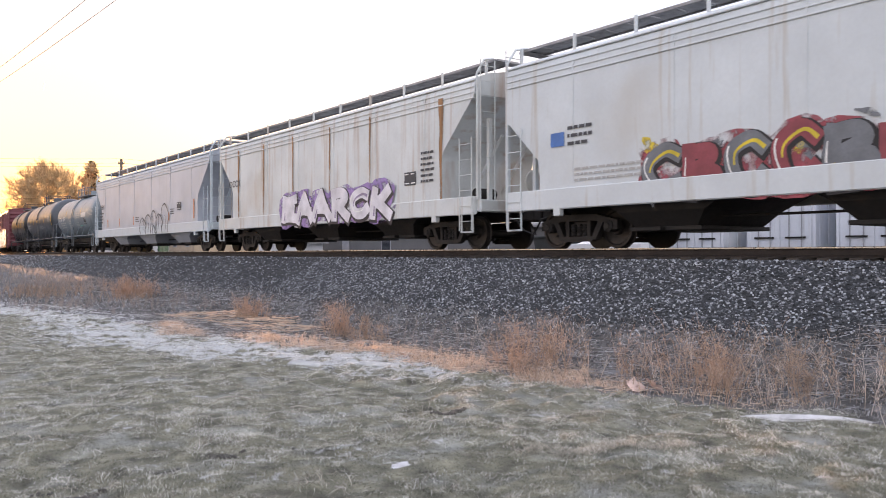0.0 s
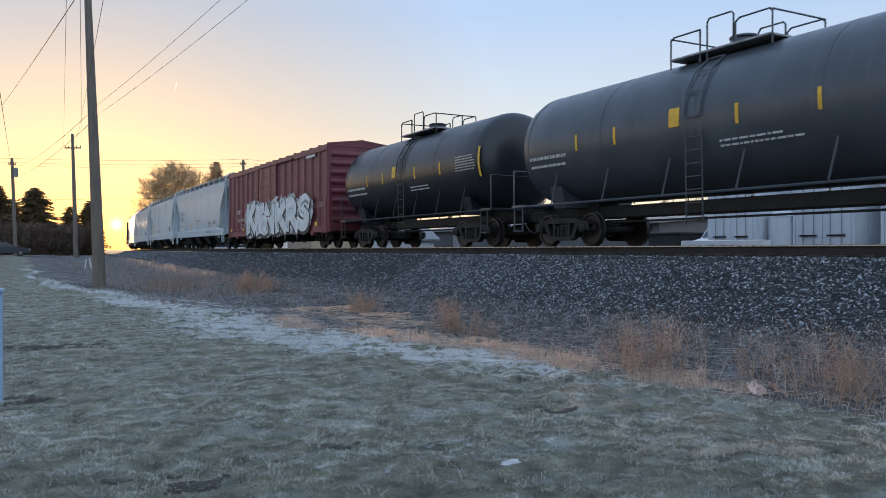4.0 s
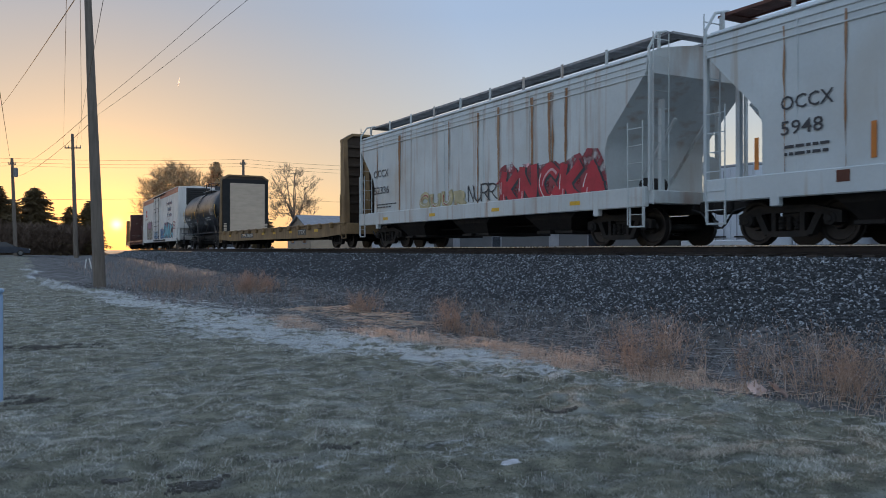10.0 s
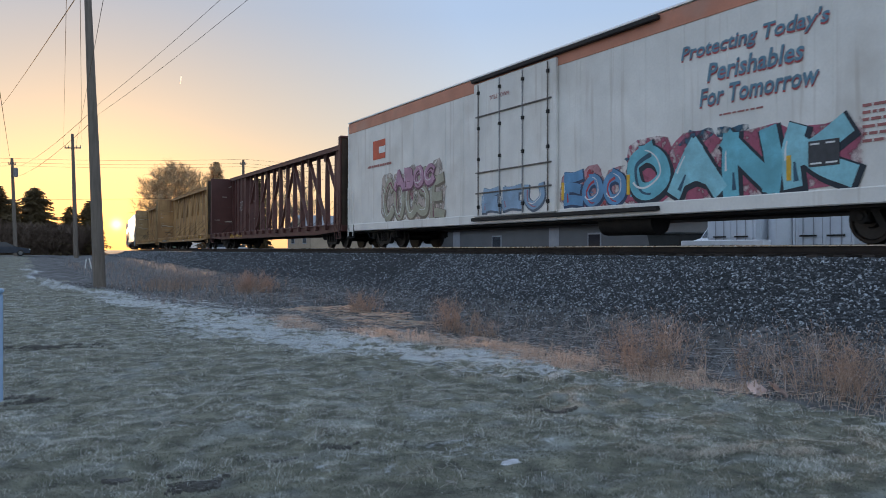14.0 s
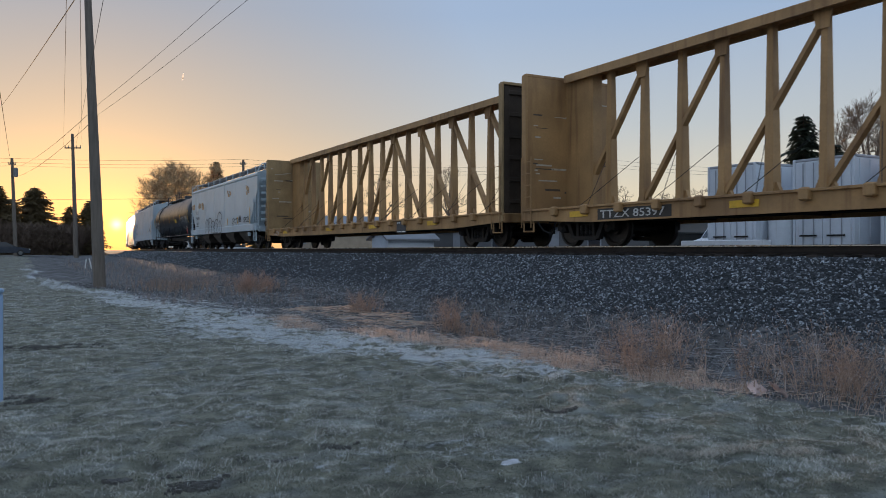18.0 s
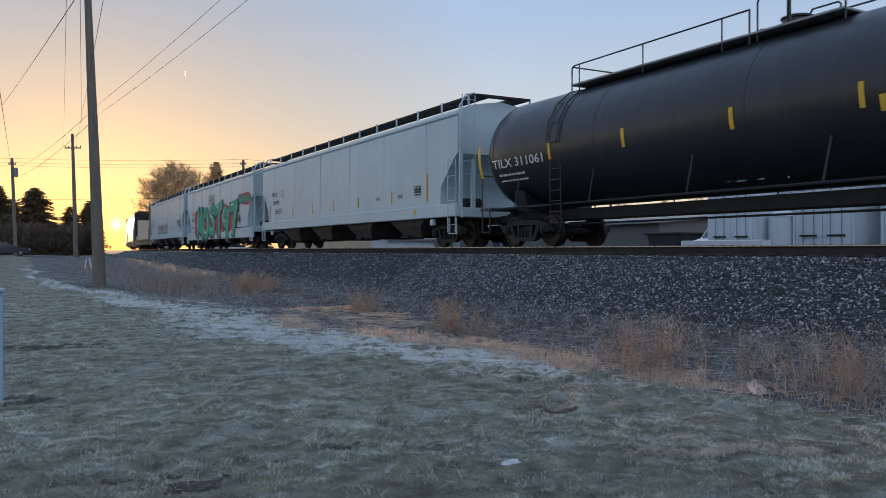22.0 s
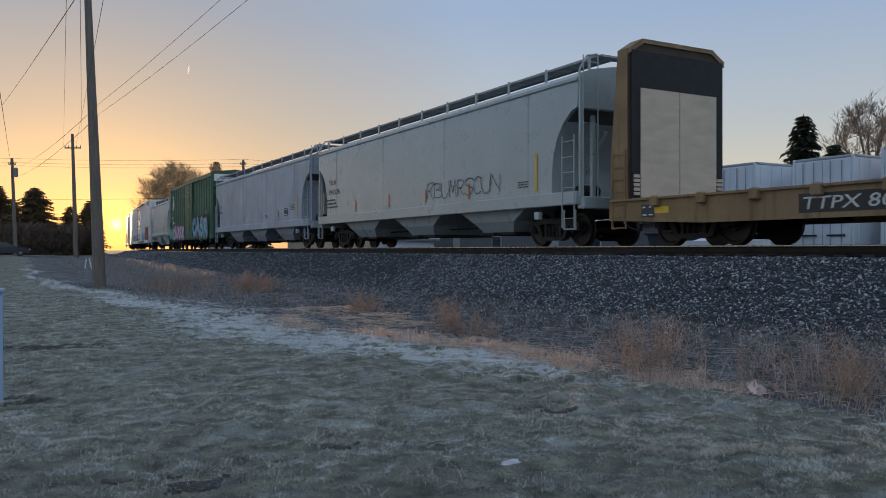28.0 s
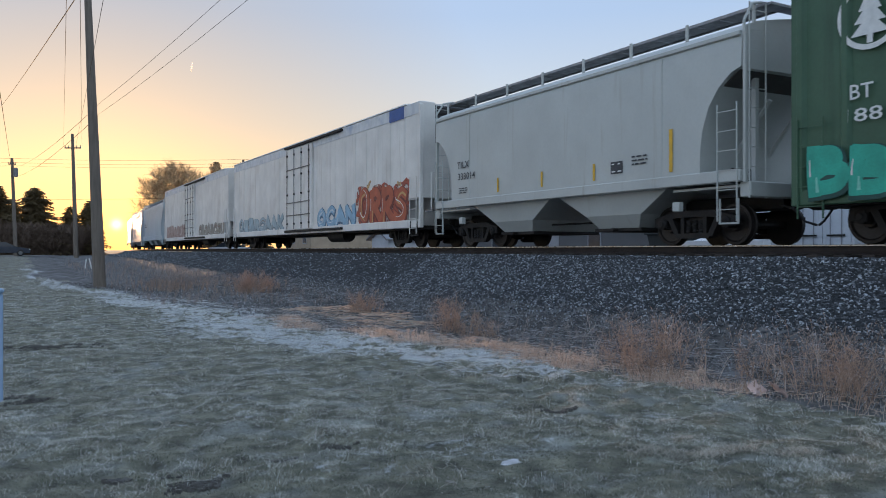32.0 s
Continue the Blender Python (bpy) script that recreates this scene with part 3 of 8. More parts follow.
def mural(car, y0, y1, z0, z1, letters, fill, outline, shade, seed=0, x=SIDE - 0.006, glow=None, word="", weight=0.3, second=None):
    """Sprayed graffiti: fat letters with a dark outline, a cast side, shading and highlights. y1 is the left end."""
    rng = random.Random(seed)
    word = word or "".join(rng.choice("OSEKRNACBU") for _ in range(letters))
    n = len(word)
    w, h = (y1 - y0) / n, z1 - z0
    fat = min(weight * w, 0.30 * h)
    if glow:
        for i in range(n):
            back = Shape()
            blob(back, y1 - (i + 0.5) * w, z0 + h * 0.5, w * 0.64, h * rng.uniform(0.5, 0.6), x, rng, wob=0.2)
            part("graffiti_glow", back, spray(glow, 3.5), car)
            x -= 0.0004
    for i, ch in enumerate(word):
        lean, grow, sink = rng.uniform(-0.12, 0.2), rng.uniform(0.88, 1.06), rng.uniform(-0.05, 0.08)
        left = y1 - i * w
        lines = []
        for line in STROKES[ch]:
            pts = [(a + rng.uniform(-0.04, 0.04), b + rng.uniform(-0.04, 0.04)) for a, b in line]
            lines.append(curve([(left - w * (0.06 + 0.9 * a) - h * 0.2 * lean * (b - 0.5), z0 + fat * 0.5 + (h - fat) * (b * grow + sink)) for a, b in pts]))
        out, body, dark, light = Shape(), Shape(), Shape(), Shape()
        for k, ln in enumerate(lines):
            d = k * 0.0004
            def longer(q, e):
                (a, b), (c, g) = q[0], q[1]
                l = math.hypot(a - c, b - g) or 1
                first = (a + (a - c) / l * e, b + (b - g) / l * e)
                (a, b), (c, g) = q[-1], q[-2]
                l = math.hypot(a - c, b - g) or 1
                return [first] + q[1:-1] + [(a + (a - c) / l * e, b + (b - g) / l * e)]
            stroke(out, longer([(a - fat * 0.12, b - fat * 0.14) for a, b in ln], fat * 0.62), fat * 1.4, x - 0.003 - d)
            stroke(body, longer(ln, fat * 0.48), fat * 1.05, x - 0.006 - d)
            m = len(ln)
            if k == 0:
                stroke(dark, [(a - fat * 0.24, b - fat * 0.16) for a, b in ln[:max(3, m // 2)]], fat * 0.3, x - 0.0088 - d, 0.6)
                stroke(light, [(a + fat * 0.26, b + fat * 0.22) for a, b in ln[m // 3:max(m // 3 + 3, m - 3)]], fat * 0.14, x - 0.0104 - d, 0.5)
        if glow:
            for tint in (shade, fill, glow):
                mist = Shape()
                blob(mist, left - w * rng.uniform(0, 1), z0 + h * rng.uniform(-0.02, 1.05), w * rng.uniform(0.1, 0.24), h * rng.uniform(0.05, 0.16), x - 0.0012 - 0.0002 * i, rng, 14, 0.5, rng.uniform(-1, 1))
                part("overspray", mist, spray(tint, 5.0), car)
        lt = part("graffiti_letter", out, spray(outline), car)
        part("fill", body, spray(second if second and i % 2 else fill), lt)
        part("shading", dark, spray(shade), lt)
        part("highlight", light, WHITE_MARK, lt)


def scribble(car, y0, y1, z0, z1, n, mat, seed=0, w=0.035, x=SIDE - 0.007, wrap=None):
    """A thin handwritten tag: looping strokes, one after another."""
    rng = random.Random(seed)
    for i in range(n):
        s = Shape()
        cy = y1 - (i + 0.5) * (y1 - y0) / n
        ry, rz = (y1 - y0) / n * rng.uniform(0.5, 0.8), (z1 - z0) / 2
        line = [q for g in STROKES[rng.choice("SCRKNABUEM")] for q in g]
        pts = curve([(cy + ry * (1 - 2 * a) + rng.uniform(-0.02, 0.02), (z0 + z1) / 2 + rz * (2 * b - 1) * rng.uniform(0.85, 1.1)) for a, b in line], 4)
        xx = x - i * 0.0003
        if wrap:
            xx = -math.sqrt(max(0.0, wrap[0] ** 2 - (z0 - wrap[1]) ** 2)) - 0.02
        stroke(s, pts, w, xx, 0.4)
        part("graffiti_stroke", s, mat, car)


def bubbles(car, y0, y1, z0, z1, n, mat, seed=0, w=0.05, x=SIDE - 0.007, fill=None):
    """A throw-up in outline only: round-topped letters drawn with one line each. y1 is the left end."""
    rng = random.Random(seed)
    step, h = (y1 - y0) / n, z1 - z0
    for i in range(n):
        a, g, d = y1 - i * step, rng.uniform(0.62, 0.95) if i < n - 1 else 1.15, 0.0004 * i
        shape = rng.choice((((0.05, 0.0), (-0.1, 0.3), (0.0, 0.8), (0.4, 1.0), (0.82, 0.85), (1.05, 0.5), (0.84, 0.25), (0.94, -0.02)),
                            ((0.1, 0.45), (-0.1, 0.75), (0.3, 1.02), (0.8, 0.95), (1.0, 0.7), (0.7, 0.5), (1.0, 0.3), (0.85, 0.02), (0.3, 0.0)),
                            ((0.0, 0.0), (0.05, 0.6), (0.3, 1.0), (0.7, 0.92), (0.95, 0.45), (1.05, 0.0), (0.72, 0.02), (0.62, 0.3), (0.4, 0.28), (0.3, 0.0))))
        pts = [(a - step * (u * 1.1 + rng.uniform(-0.05, 0.05)), z0 + h * (v + rng.uniform(-0.04, 0.04)) * g) for u, v in shape]
        line, inner = Shape(), Shape()
        stroke(line, curve(pts, 6), w, x - 0.002 - d)
        if fill:
            body = Shape()
            ring = [(x - d, p, q) for p, q in curve(pts, 4)]
            body.add(ring, [tuple(range(len(ring)))])
            part("graffiti_fill", body, fill, car)
        letter = part("graffiti_letter", line, mat, car)
        u, v = rng.uniform(0.35, 0.6), rng.uniform(0.15, 0.5)
        stroke(inner, curve([(a - step * u, z0 + h * v * 0.3), (a - step * (u + 0.08), z0 + h * (v + 0.15)), (a - step * (u - 0.06), z0 + h * (v + 0.32) * g)], 5), w * 0.8, x - 0.003 - d)
        part("stroke", inner, mat, letter)


def ladder(car, p, q, width, axis, rungs, mat, parent=None):
    """Two stiles from p up to q, width apart along the axis, with rungs."""
    p, q = Vector(p), Vector(q)
    d = Vector((width, 0, 0)) if axis == "x" else Vector((0, width, 0))
    s = Shape().tube(p, q, 0.016).tube(p + d, q + d, 0.016)
    for i in range(rungs):
        a = p + (q - p) * ((i + 0.6) / rungs)
        s.tube(a, a + d, 0.011, 4)
    return part("ladder", s, mat, car)


# brown of the bays, darkened for the shade beneath the body
BAY_BROWN = material("shaded_brown_bay", (0.075, 0.062, 0.052), 0.7, 0, 0.3, 1.5, 18, 0.05, streak=0.5, streak_color=(0.03, 0.024, 0.02))
# end sheet with rusty streaks, base darkened to stand for shade
SHADED_END = material("shaded_end_sheet", (0.085, 0.08, 0.076), 0.7, 0, 0.3, 1.5, 18, 0.05, streak=0.5, streak_color=(0.12, 0.07, 0.045))


def hopper(car, half, mat, cut="flat", bays=3, eave=4.0, walk_mat=None, trim=None, shaded_bays=False, sill=(0.85, 1.30), ridges=True, seams=6, inset=None):
    """A covered hopper: body with sloped ends, side sills, end cages, pockets below, walkways on the roof."""
    trim, walk_mat = trim or mat, walk_mat or GALV
    E = half - (inset if inset else 0.65 if cut == "round" else 0.75 if cut == "steep" else 0.85)
    eave += 0.12
    top = eave + 0.44
    cuts = {"flat": [(0.0, 3.82), (0.2, 3.6), (1.27, 2.52), (1.36, 2.25), (1.36, 1.25)], "round": [(0.0, 3.42), (0.24, 3.34), (0.54, 3.1), (0.8, 2.75), (0.96, 2.3), (1.02, 1.9), (1.02, 1.25)],
            "steep": [(0.0, 3.1), (0.5, 2.5), (1.25, 1.6), (1.3, 1.25)], "low": [(0.0, 2.9), (0.12, 2.85), (1.05, 1.95), (1.1, 1.6), (1.1, 1.25)]}[cut]
    prof_top = [(-1.58, eave - 0.25), (-1.56, eave - 0.02), (-1.45, eave + 0.13), (-1.1, eave + 0.26), (-0.6, eave + 0.35), (0, top), (0.6, eave + 0.35), (1.1, eave + 0.26), (1.45, eave + 0.13), (1.56, eave - 0.02), (1.58, eave - 0.25)]
    rings = []
    for sgn in (-1, 1):
        rows = cuts if sgn < 0 else list(reversed(cuts))
        for inset, zb in rows:
            y = sgn * (E - inset)
            k = 1.0 if inset > 0.2 or cut != "round" else 0.985
            rings.append([(x * k, y, z) for x, z in prof_top] + [(1.59, y, zb), (-1.59, y, zb)])
    part("body", Shape().loft(rings), mat, car, smooth=True)
    # the slope sheets under the ends, their shade put into a dark colour
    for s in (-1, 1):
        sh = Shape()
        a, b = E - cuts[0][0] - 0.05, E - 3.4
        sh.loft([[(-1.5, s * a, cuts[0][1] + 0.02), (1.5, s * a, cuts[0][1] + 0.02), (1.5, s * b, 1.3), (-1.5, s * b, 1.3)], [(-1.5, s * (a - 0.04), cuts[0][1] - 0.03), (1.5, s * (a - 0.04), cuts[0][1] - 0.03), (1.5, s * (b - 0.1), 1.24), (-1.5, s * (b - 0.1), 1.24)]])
        part("slope_sheet", sh, SHADED_END, car)
    for sx in (-1, 1):
        part("side_sill", Shape().box(sx * 1.63, sx * 1.50, -E, E, sill[0], sill[1], 0.02), trim, car)
        if ridges:
            for k, dz in enumerate((-0.40, -0.26, -0.12, 0.04)):
                part("roof_ridge", Shape().box(sx * (1.606 - 0.008 * k), sx * (1.45 - 0.02 * k), -E + 0.02, E - 0.02, eave + dz - 0.018, eave + dz + 0.018, 0.008), trim, car)
        else:
            part("roof_ridge", Shape().box(sx * 1.61, sx * 1.5, -E + 0.02, E - 0.02, eave - 0.08, eave + 0.03, 0.02), trim, car)
        wx = sx * 0.72
        sh = Shape()
        n = max(6, round(E * 2 / 0.62))
        for i in range(n):
            y0 = -E - 0.1 + (2 * E + 0.2) * i / n
            sh.box(wx - 0.3, wx + 0.3, y0, y0 + (2 * E + 0.2) / n * 0.93, top + 0.13, top + 0.165)
        sh.box(wx - 0.32, wx - 0.28, -E - 0.12, E + 0.12, top + 0.10, top + 0.16).box(wx + 0.28, wx + 0.32, -E - 0.12, E + 0.12, top + 0.10, top + 0.16)
        part("roof_walkway", sh, walk_mat, car, "steel grating")
        m = round(E * 2 / 1.75)
        for i in range(m + 1):
            y = -E + 0.05 + (2 * E - 0.1) * i / m
            part("walkway_bracket", Shape().box(wx + sx * 0.42, wx + sx * 0.46, y - 0.035, y + 0.035, eave + 0.2, top + 0.15), trim, car)
        for i in range(seams):
            y = -E + 2.1 + (2 * E - 4.2) * i / max(1, seams - 1)
            part("side_seam", Shape().box(sx * 1.594, sx * 1.58, y - 0.02, y + 0.02, sill[1], eave - 0.1), mat, car)
    for s in (-1, 1):
        part("roof_walkway", Shape().box(-1.0, 1.0, s * (E + 0.22), s * (E - 0.1), top + 0.10, top + 0.15), walk_mat, car)
    for i in range(max(4, bays + 1)):
        y = -E + 1.6 + (2 * E - 3.2) * i / max(3, bays)
        part("hatch", Shape().lathe([(top - 0.08, 0.28), (top + 0.06, 0.28), (top + 0.09, 0.2), (top + 0.1, 0.0)], "z", (0, y, 0), 10), trim, car)
    # pockets
    inner = E - 1.9
    for i in range(bays):
        w = 2 * inner / bays
        y = -inner + w * (i + 0.5)
        hw = w * 0.46
        # a darker material here paints in the shade under the wagon
        pm = BAY_BROWN if shaded_bays == "brown" else STEEL_DARK if shaded_bays else mat
        sh = Shape().loft([[(-1.42, y - hw, 1.25), (1.42, y - hw, 1.25), (1.42, y + hw, 1.25), (-1.42, y + hw, 1.25)], [(-1.3, y - hw * 0.5, 0.72), (1.3, y - hw * 0.5, 0.72), (1.3, y + hw * 0.5, 0.72), (-1.3, y + hw * 0.5, 0.72)],
                           [(-1.1, y - hw * 0.36, 0.42), (1.1, y - hw * 0.36, 0.42), (1.1, y + hw * 0.36, 0.42), (-1.1, y + hw * 0.36, 0.42)]])
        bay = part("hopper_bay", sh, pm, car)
        part("gate", Shape().box(-1.15, 1.15, y - hw * 0.42, y + hw * 0.42, 0.34, 0.42, 0.01).tube((-1.3, y, 0.38), (-1.1, y, 0.38), 0.04), STEEL_DARK, bay)
    # end cages
    for s in (-1, 1):
        y = s * (E + 0.01)
        part("end_sill", Shape().box(-1.5, 1.5, s * (E - 0.1), s * (E + 0.16), 0.92, 1.22, 0.02), trim, car)
        part("end_platform", Shape().box(-1.45, 1.45, s * (E - 1.9), s * (E - 0.1), 1.12, 1.17), trim, car)
        for sx in (-1, 1):
            part("corner_post", Shape().box(sx * 1.56, sx * 1.47, y - 0.01, y + s * 0.07, 1.2, eave + 0.1, 0.01), trim, car)
            part("end_post", Shape().box(sx * 0.95, sx * 0.85, y - s * 0.3, y - s * 0.2, 1.15, 3.3), trim, car)
            part("brace", Shape().tube((sx * 0.5, s * (E - 1.7), 1.15), (sx * 0.5, s * (E - 0.2), 2.9), 0.045, 5), trim, car)
        ladder(car, (-1.64, s * (E - 0.05), 0.46), (-1.64, s * (E - 0.05), 2.75), -s * 0.48, "y", 6, trim)
        ladder(car, (-1.50, s * (E + 0.13), 0.9), (-1.50, s * (E + 0.13), top + 0.1), 0.46, "x", 10, trim)
        part("step", Shape().path([(-1.6, s * (E - 0.05), 0.9), (-1.6, s * (E - 0.05), 0.42), (-1.6, s * (E - 0.5), 0.42), (-1.6, s * (E - 0.5), 0.9)], 0.022), trim, car)
        part("grab_rail", Shape().path([(-1.56, s * (E + 0.05), eave - 0.1), (-1.54, s * (E + 0.04), eave + 0.2), (-1.3, s * (E + 0.02), top + 0.12), (-0.95, s * (E - 0.02), top + 0.2)], 0.03), trim, car)
        part("jacking_pad", Shape().box(-1.63, -1.5, s * (E - 1.75), s * (E - 1.55), 0.70, 0.9, 0.015), trim, car)
    part("brake_wheel", Shape().lathe([(-0.03, 0.0), (-0.03, 0.28), (0.0, 0.3), (0.03, 0.28), (0.03, 0.0)], "y", (0.3, -E - 0.1, 1.75), 14), trim, car)
    part("brake_cylinder", Shape().lathe([(-0.3, 0.0), (-0.3, 0.16), (0.3, 0.16), (0.3, 0.0)], "x", (-0.6, -E + 0.8, 1.42), 12), STEEL_DARK, car)
    running_gear(car, half, stub=True)


def tank(car, half, mat, r=1.5, zc=2.65, platform=1.4, long_deck=0.0, over=0.75, overhang=2.3, ladder_y=-0.2):
    """A tank wagon: barrel with dished ends, saddles, walkways, dome, railings."""
    L = half - over
    prof = [(-L, 0.0), (-L + 0.02, r * 0.35), (-L + 0.10, r * 0.65), (-L + 0.24, r * 0.86), (-L + 0.42, r * 0.965), (-L + 0.6, r)]
    prof += [(y, r) for y in np.linspace(-L + 1.5, L - 1.5, 7)]
    prof += [(-a, b) for a, b in reversed(prof[:6])]
    part("barrel", Shape().lathe(prof, "y", (0, 0, zc), 40), mat, car, smooth=True)
    for y in np.linspace(-L + 0.7, L - 0.7, 5):
        part("weld_band", Shape().lathe([(-0.02, r - 0.01), (-0.02, r + 0.005), (0.02, r + 0.005), (0.02, r - 0.01)], "y", (0, y, zc), 40), mat, car, smooth=True)
    for s in (-1, 1):
        part("stub_sill", Shape().box(-0.35, 0.35, s * (L - 2.2), s * (half - 0.5), 0.78, 1.15, 0.02), STEEL_DARK, car)
        part("saddle", Shape().prism([(-1.1, 1.0), (1.1, 1.0), (1.25, zc - r * 0.7), (0.9, zc - r * 0.85), (0, zc - r - 0.02), (-0.9, zc - r * 0.85), (-1.25, zc - r * 0.7)], "y", s * (half - overhang) - 0.25, s * (half - overhang) + 0.25), mat, car)
        part("end_platform", Shape().box(-1.45, 1.45, s * (half - 1.15), s * (half - 0.55), 1.06, 1.14, 0.015), mat, car)
        pts = [(-1.4, s * (half - 0.6), 1.1), (-1.4, s * (half - 0.6), 2.1), (1.4, s * (half - 0.6), 2.1), (1.4, s * (half - 0.6), 1.1)]
        part("end_railing", Shape().path(pts, 0.022), mat, car)
        part("step", Shape().path([(-1.45, s * (half - 0.7), 1.05), (-1.45, s * (half - 0.7), 0.42), (-1.45, s * (half - 1.1), 0.42), (-1.45, s * (half - 1.1), 1.05)], 0.022), mat, car)
    for sx in (-1, 1):
        part("side_rail", Shape().tube((sx * 1.42, -half + 0.7, 1.08), (sx * 1.42, half - 0.7, 1.08), 0.03), mat, car)
        m = 6
        for i in range(m):
            y = -L + 1.6 + (2 * L - 3.2) * i / (m - 1)
            part("stay", Shape().tube((sx * 1.42, y, 1.08), (sx * r * 0.86, y - 0.12, zc - r * 0.48), 0.022, 5), mat, car)
    top = zc + r
    ly = ladder_y
    ladder(car, (-1.46, ly, 0.45), (-1.5, ly, zc), 0.45, "y", 8, mat)
    pts = [(-r * math.cos(a) - 0.06, ly, zc + r * math.sin(a) + 0.02) for a in (0.0, 0.35, 0.7, 1.05)]
    s = Shape().path(pts, 0.022).path([(a, ly + 0.45, c) for a, b, c in pts], 0.022)
    for a, b, c in pts:
        s.tube((a, ly, c), (a, ly + 0.45, c), 0.016, 4)
    part("ladder", s, mat, car)
    p0, p1 = -platform, platform + long_deck
    part("top_platform", Shape().box(-0.85, 0.85, p0, p1, top - 0.03, top + 0.02, 0.01), GALV if mat is not BLACK else BLACK, car)
    dome = part("dome", Shape().lathe([(top - 0.05, 0.3), (top + 0.26, 0.3), (top + 0.30, 0.27), (top + 0.30, 0.0)], "z", (0, 0, 0), 18), mat, car, smooth=True)
    part("lid", Shape().lathe([(top + 0.30, 0.32), (top + 0.33, 0.32), (top + 0.36, 0.25), (top + 0.37, 0.0)], "z", (0, 0, 0), 18), mat, dome, smooth=True)
    part("valve", Shape().lathe([(top - 0.03, 0.12), (top + 0.16, 0.12), (top + 0.22, 0.06), (top + 0.3, 0.05), (top + 0.3, 0.0)], "z", (0, 0.85, 0), 10), mat, car, smooth=True)
    for x in (-0.8, 0.8):
        pts = [(x, p0, top - 0.2), (x, p0, top + 0.44), (x, p0 + 0.06, top + 0.5), (x, -0.55, top + 0.5), (x, -0.45, top + 0.43), (x, -0.45, top + 0.02), (x, -0.4, top + 0.02), (x, -0.4, top + 0.62), (x, -0.34, top + 0.68), (x, 0.24, top + 0.68), (x, 0.3, top + 0.6), (x, 0.3, top - 0.2)]
        part("railing", Shape().path(pts, 0.02), mat, car)
        pts = [(x, 0.5, top - 0.2), (x, 0.5, top + 0.5), (x, p1 - 0.1, top + 0.5), (x, p1, top + 0.43), (x, p1, top - 0.2)]
        part("railing", Shape().path(pts, 0.02), mat, car)
        if long_deck:
            for y in np.linspace(1.2, p1 - 0.3, 3):
                part("railing_post", Shape().tube((x, y, top - 0.2), (x, y, top + 0.5), 0.018, 5), mat, car)
    for y in (p0, p1):
        part("railing", Shape().path([(-0.8, y, top + 0.48), (0.8, y, top + 0.48)], 0.02), mat, car)
    running_gear(car, half, overhang)


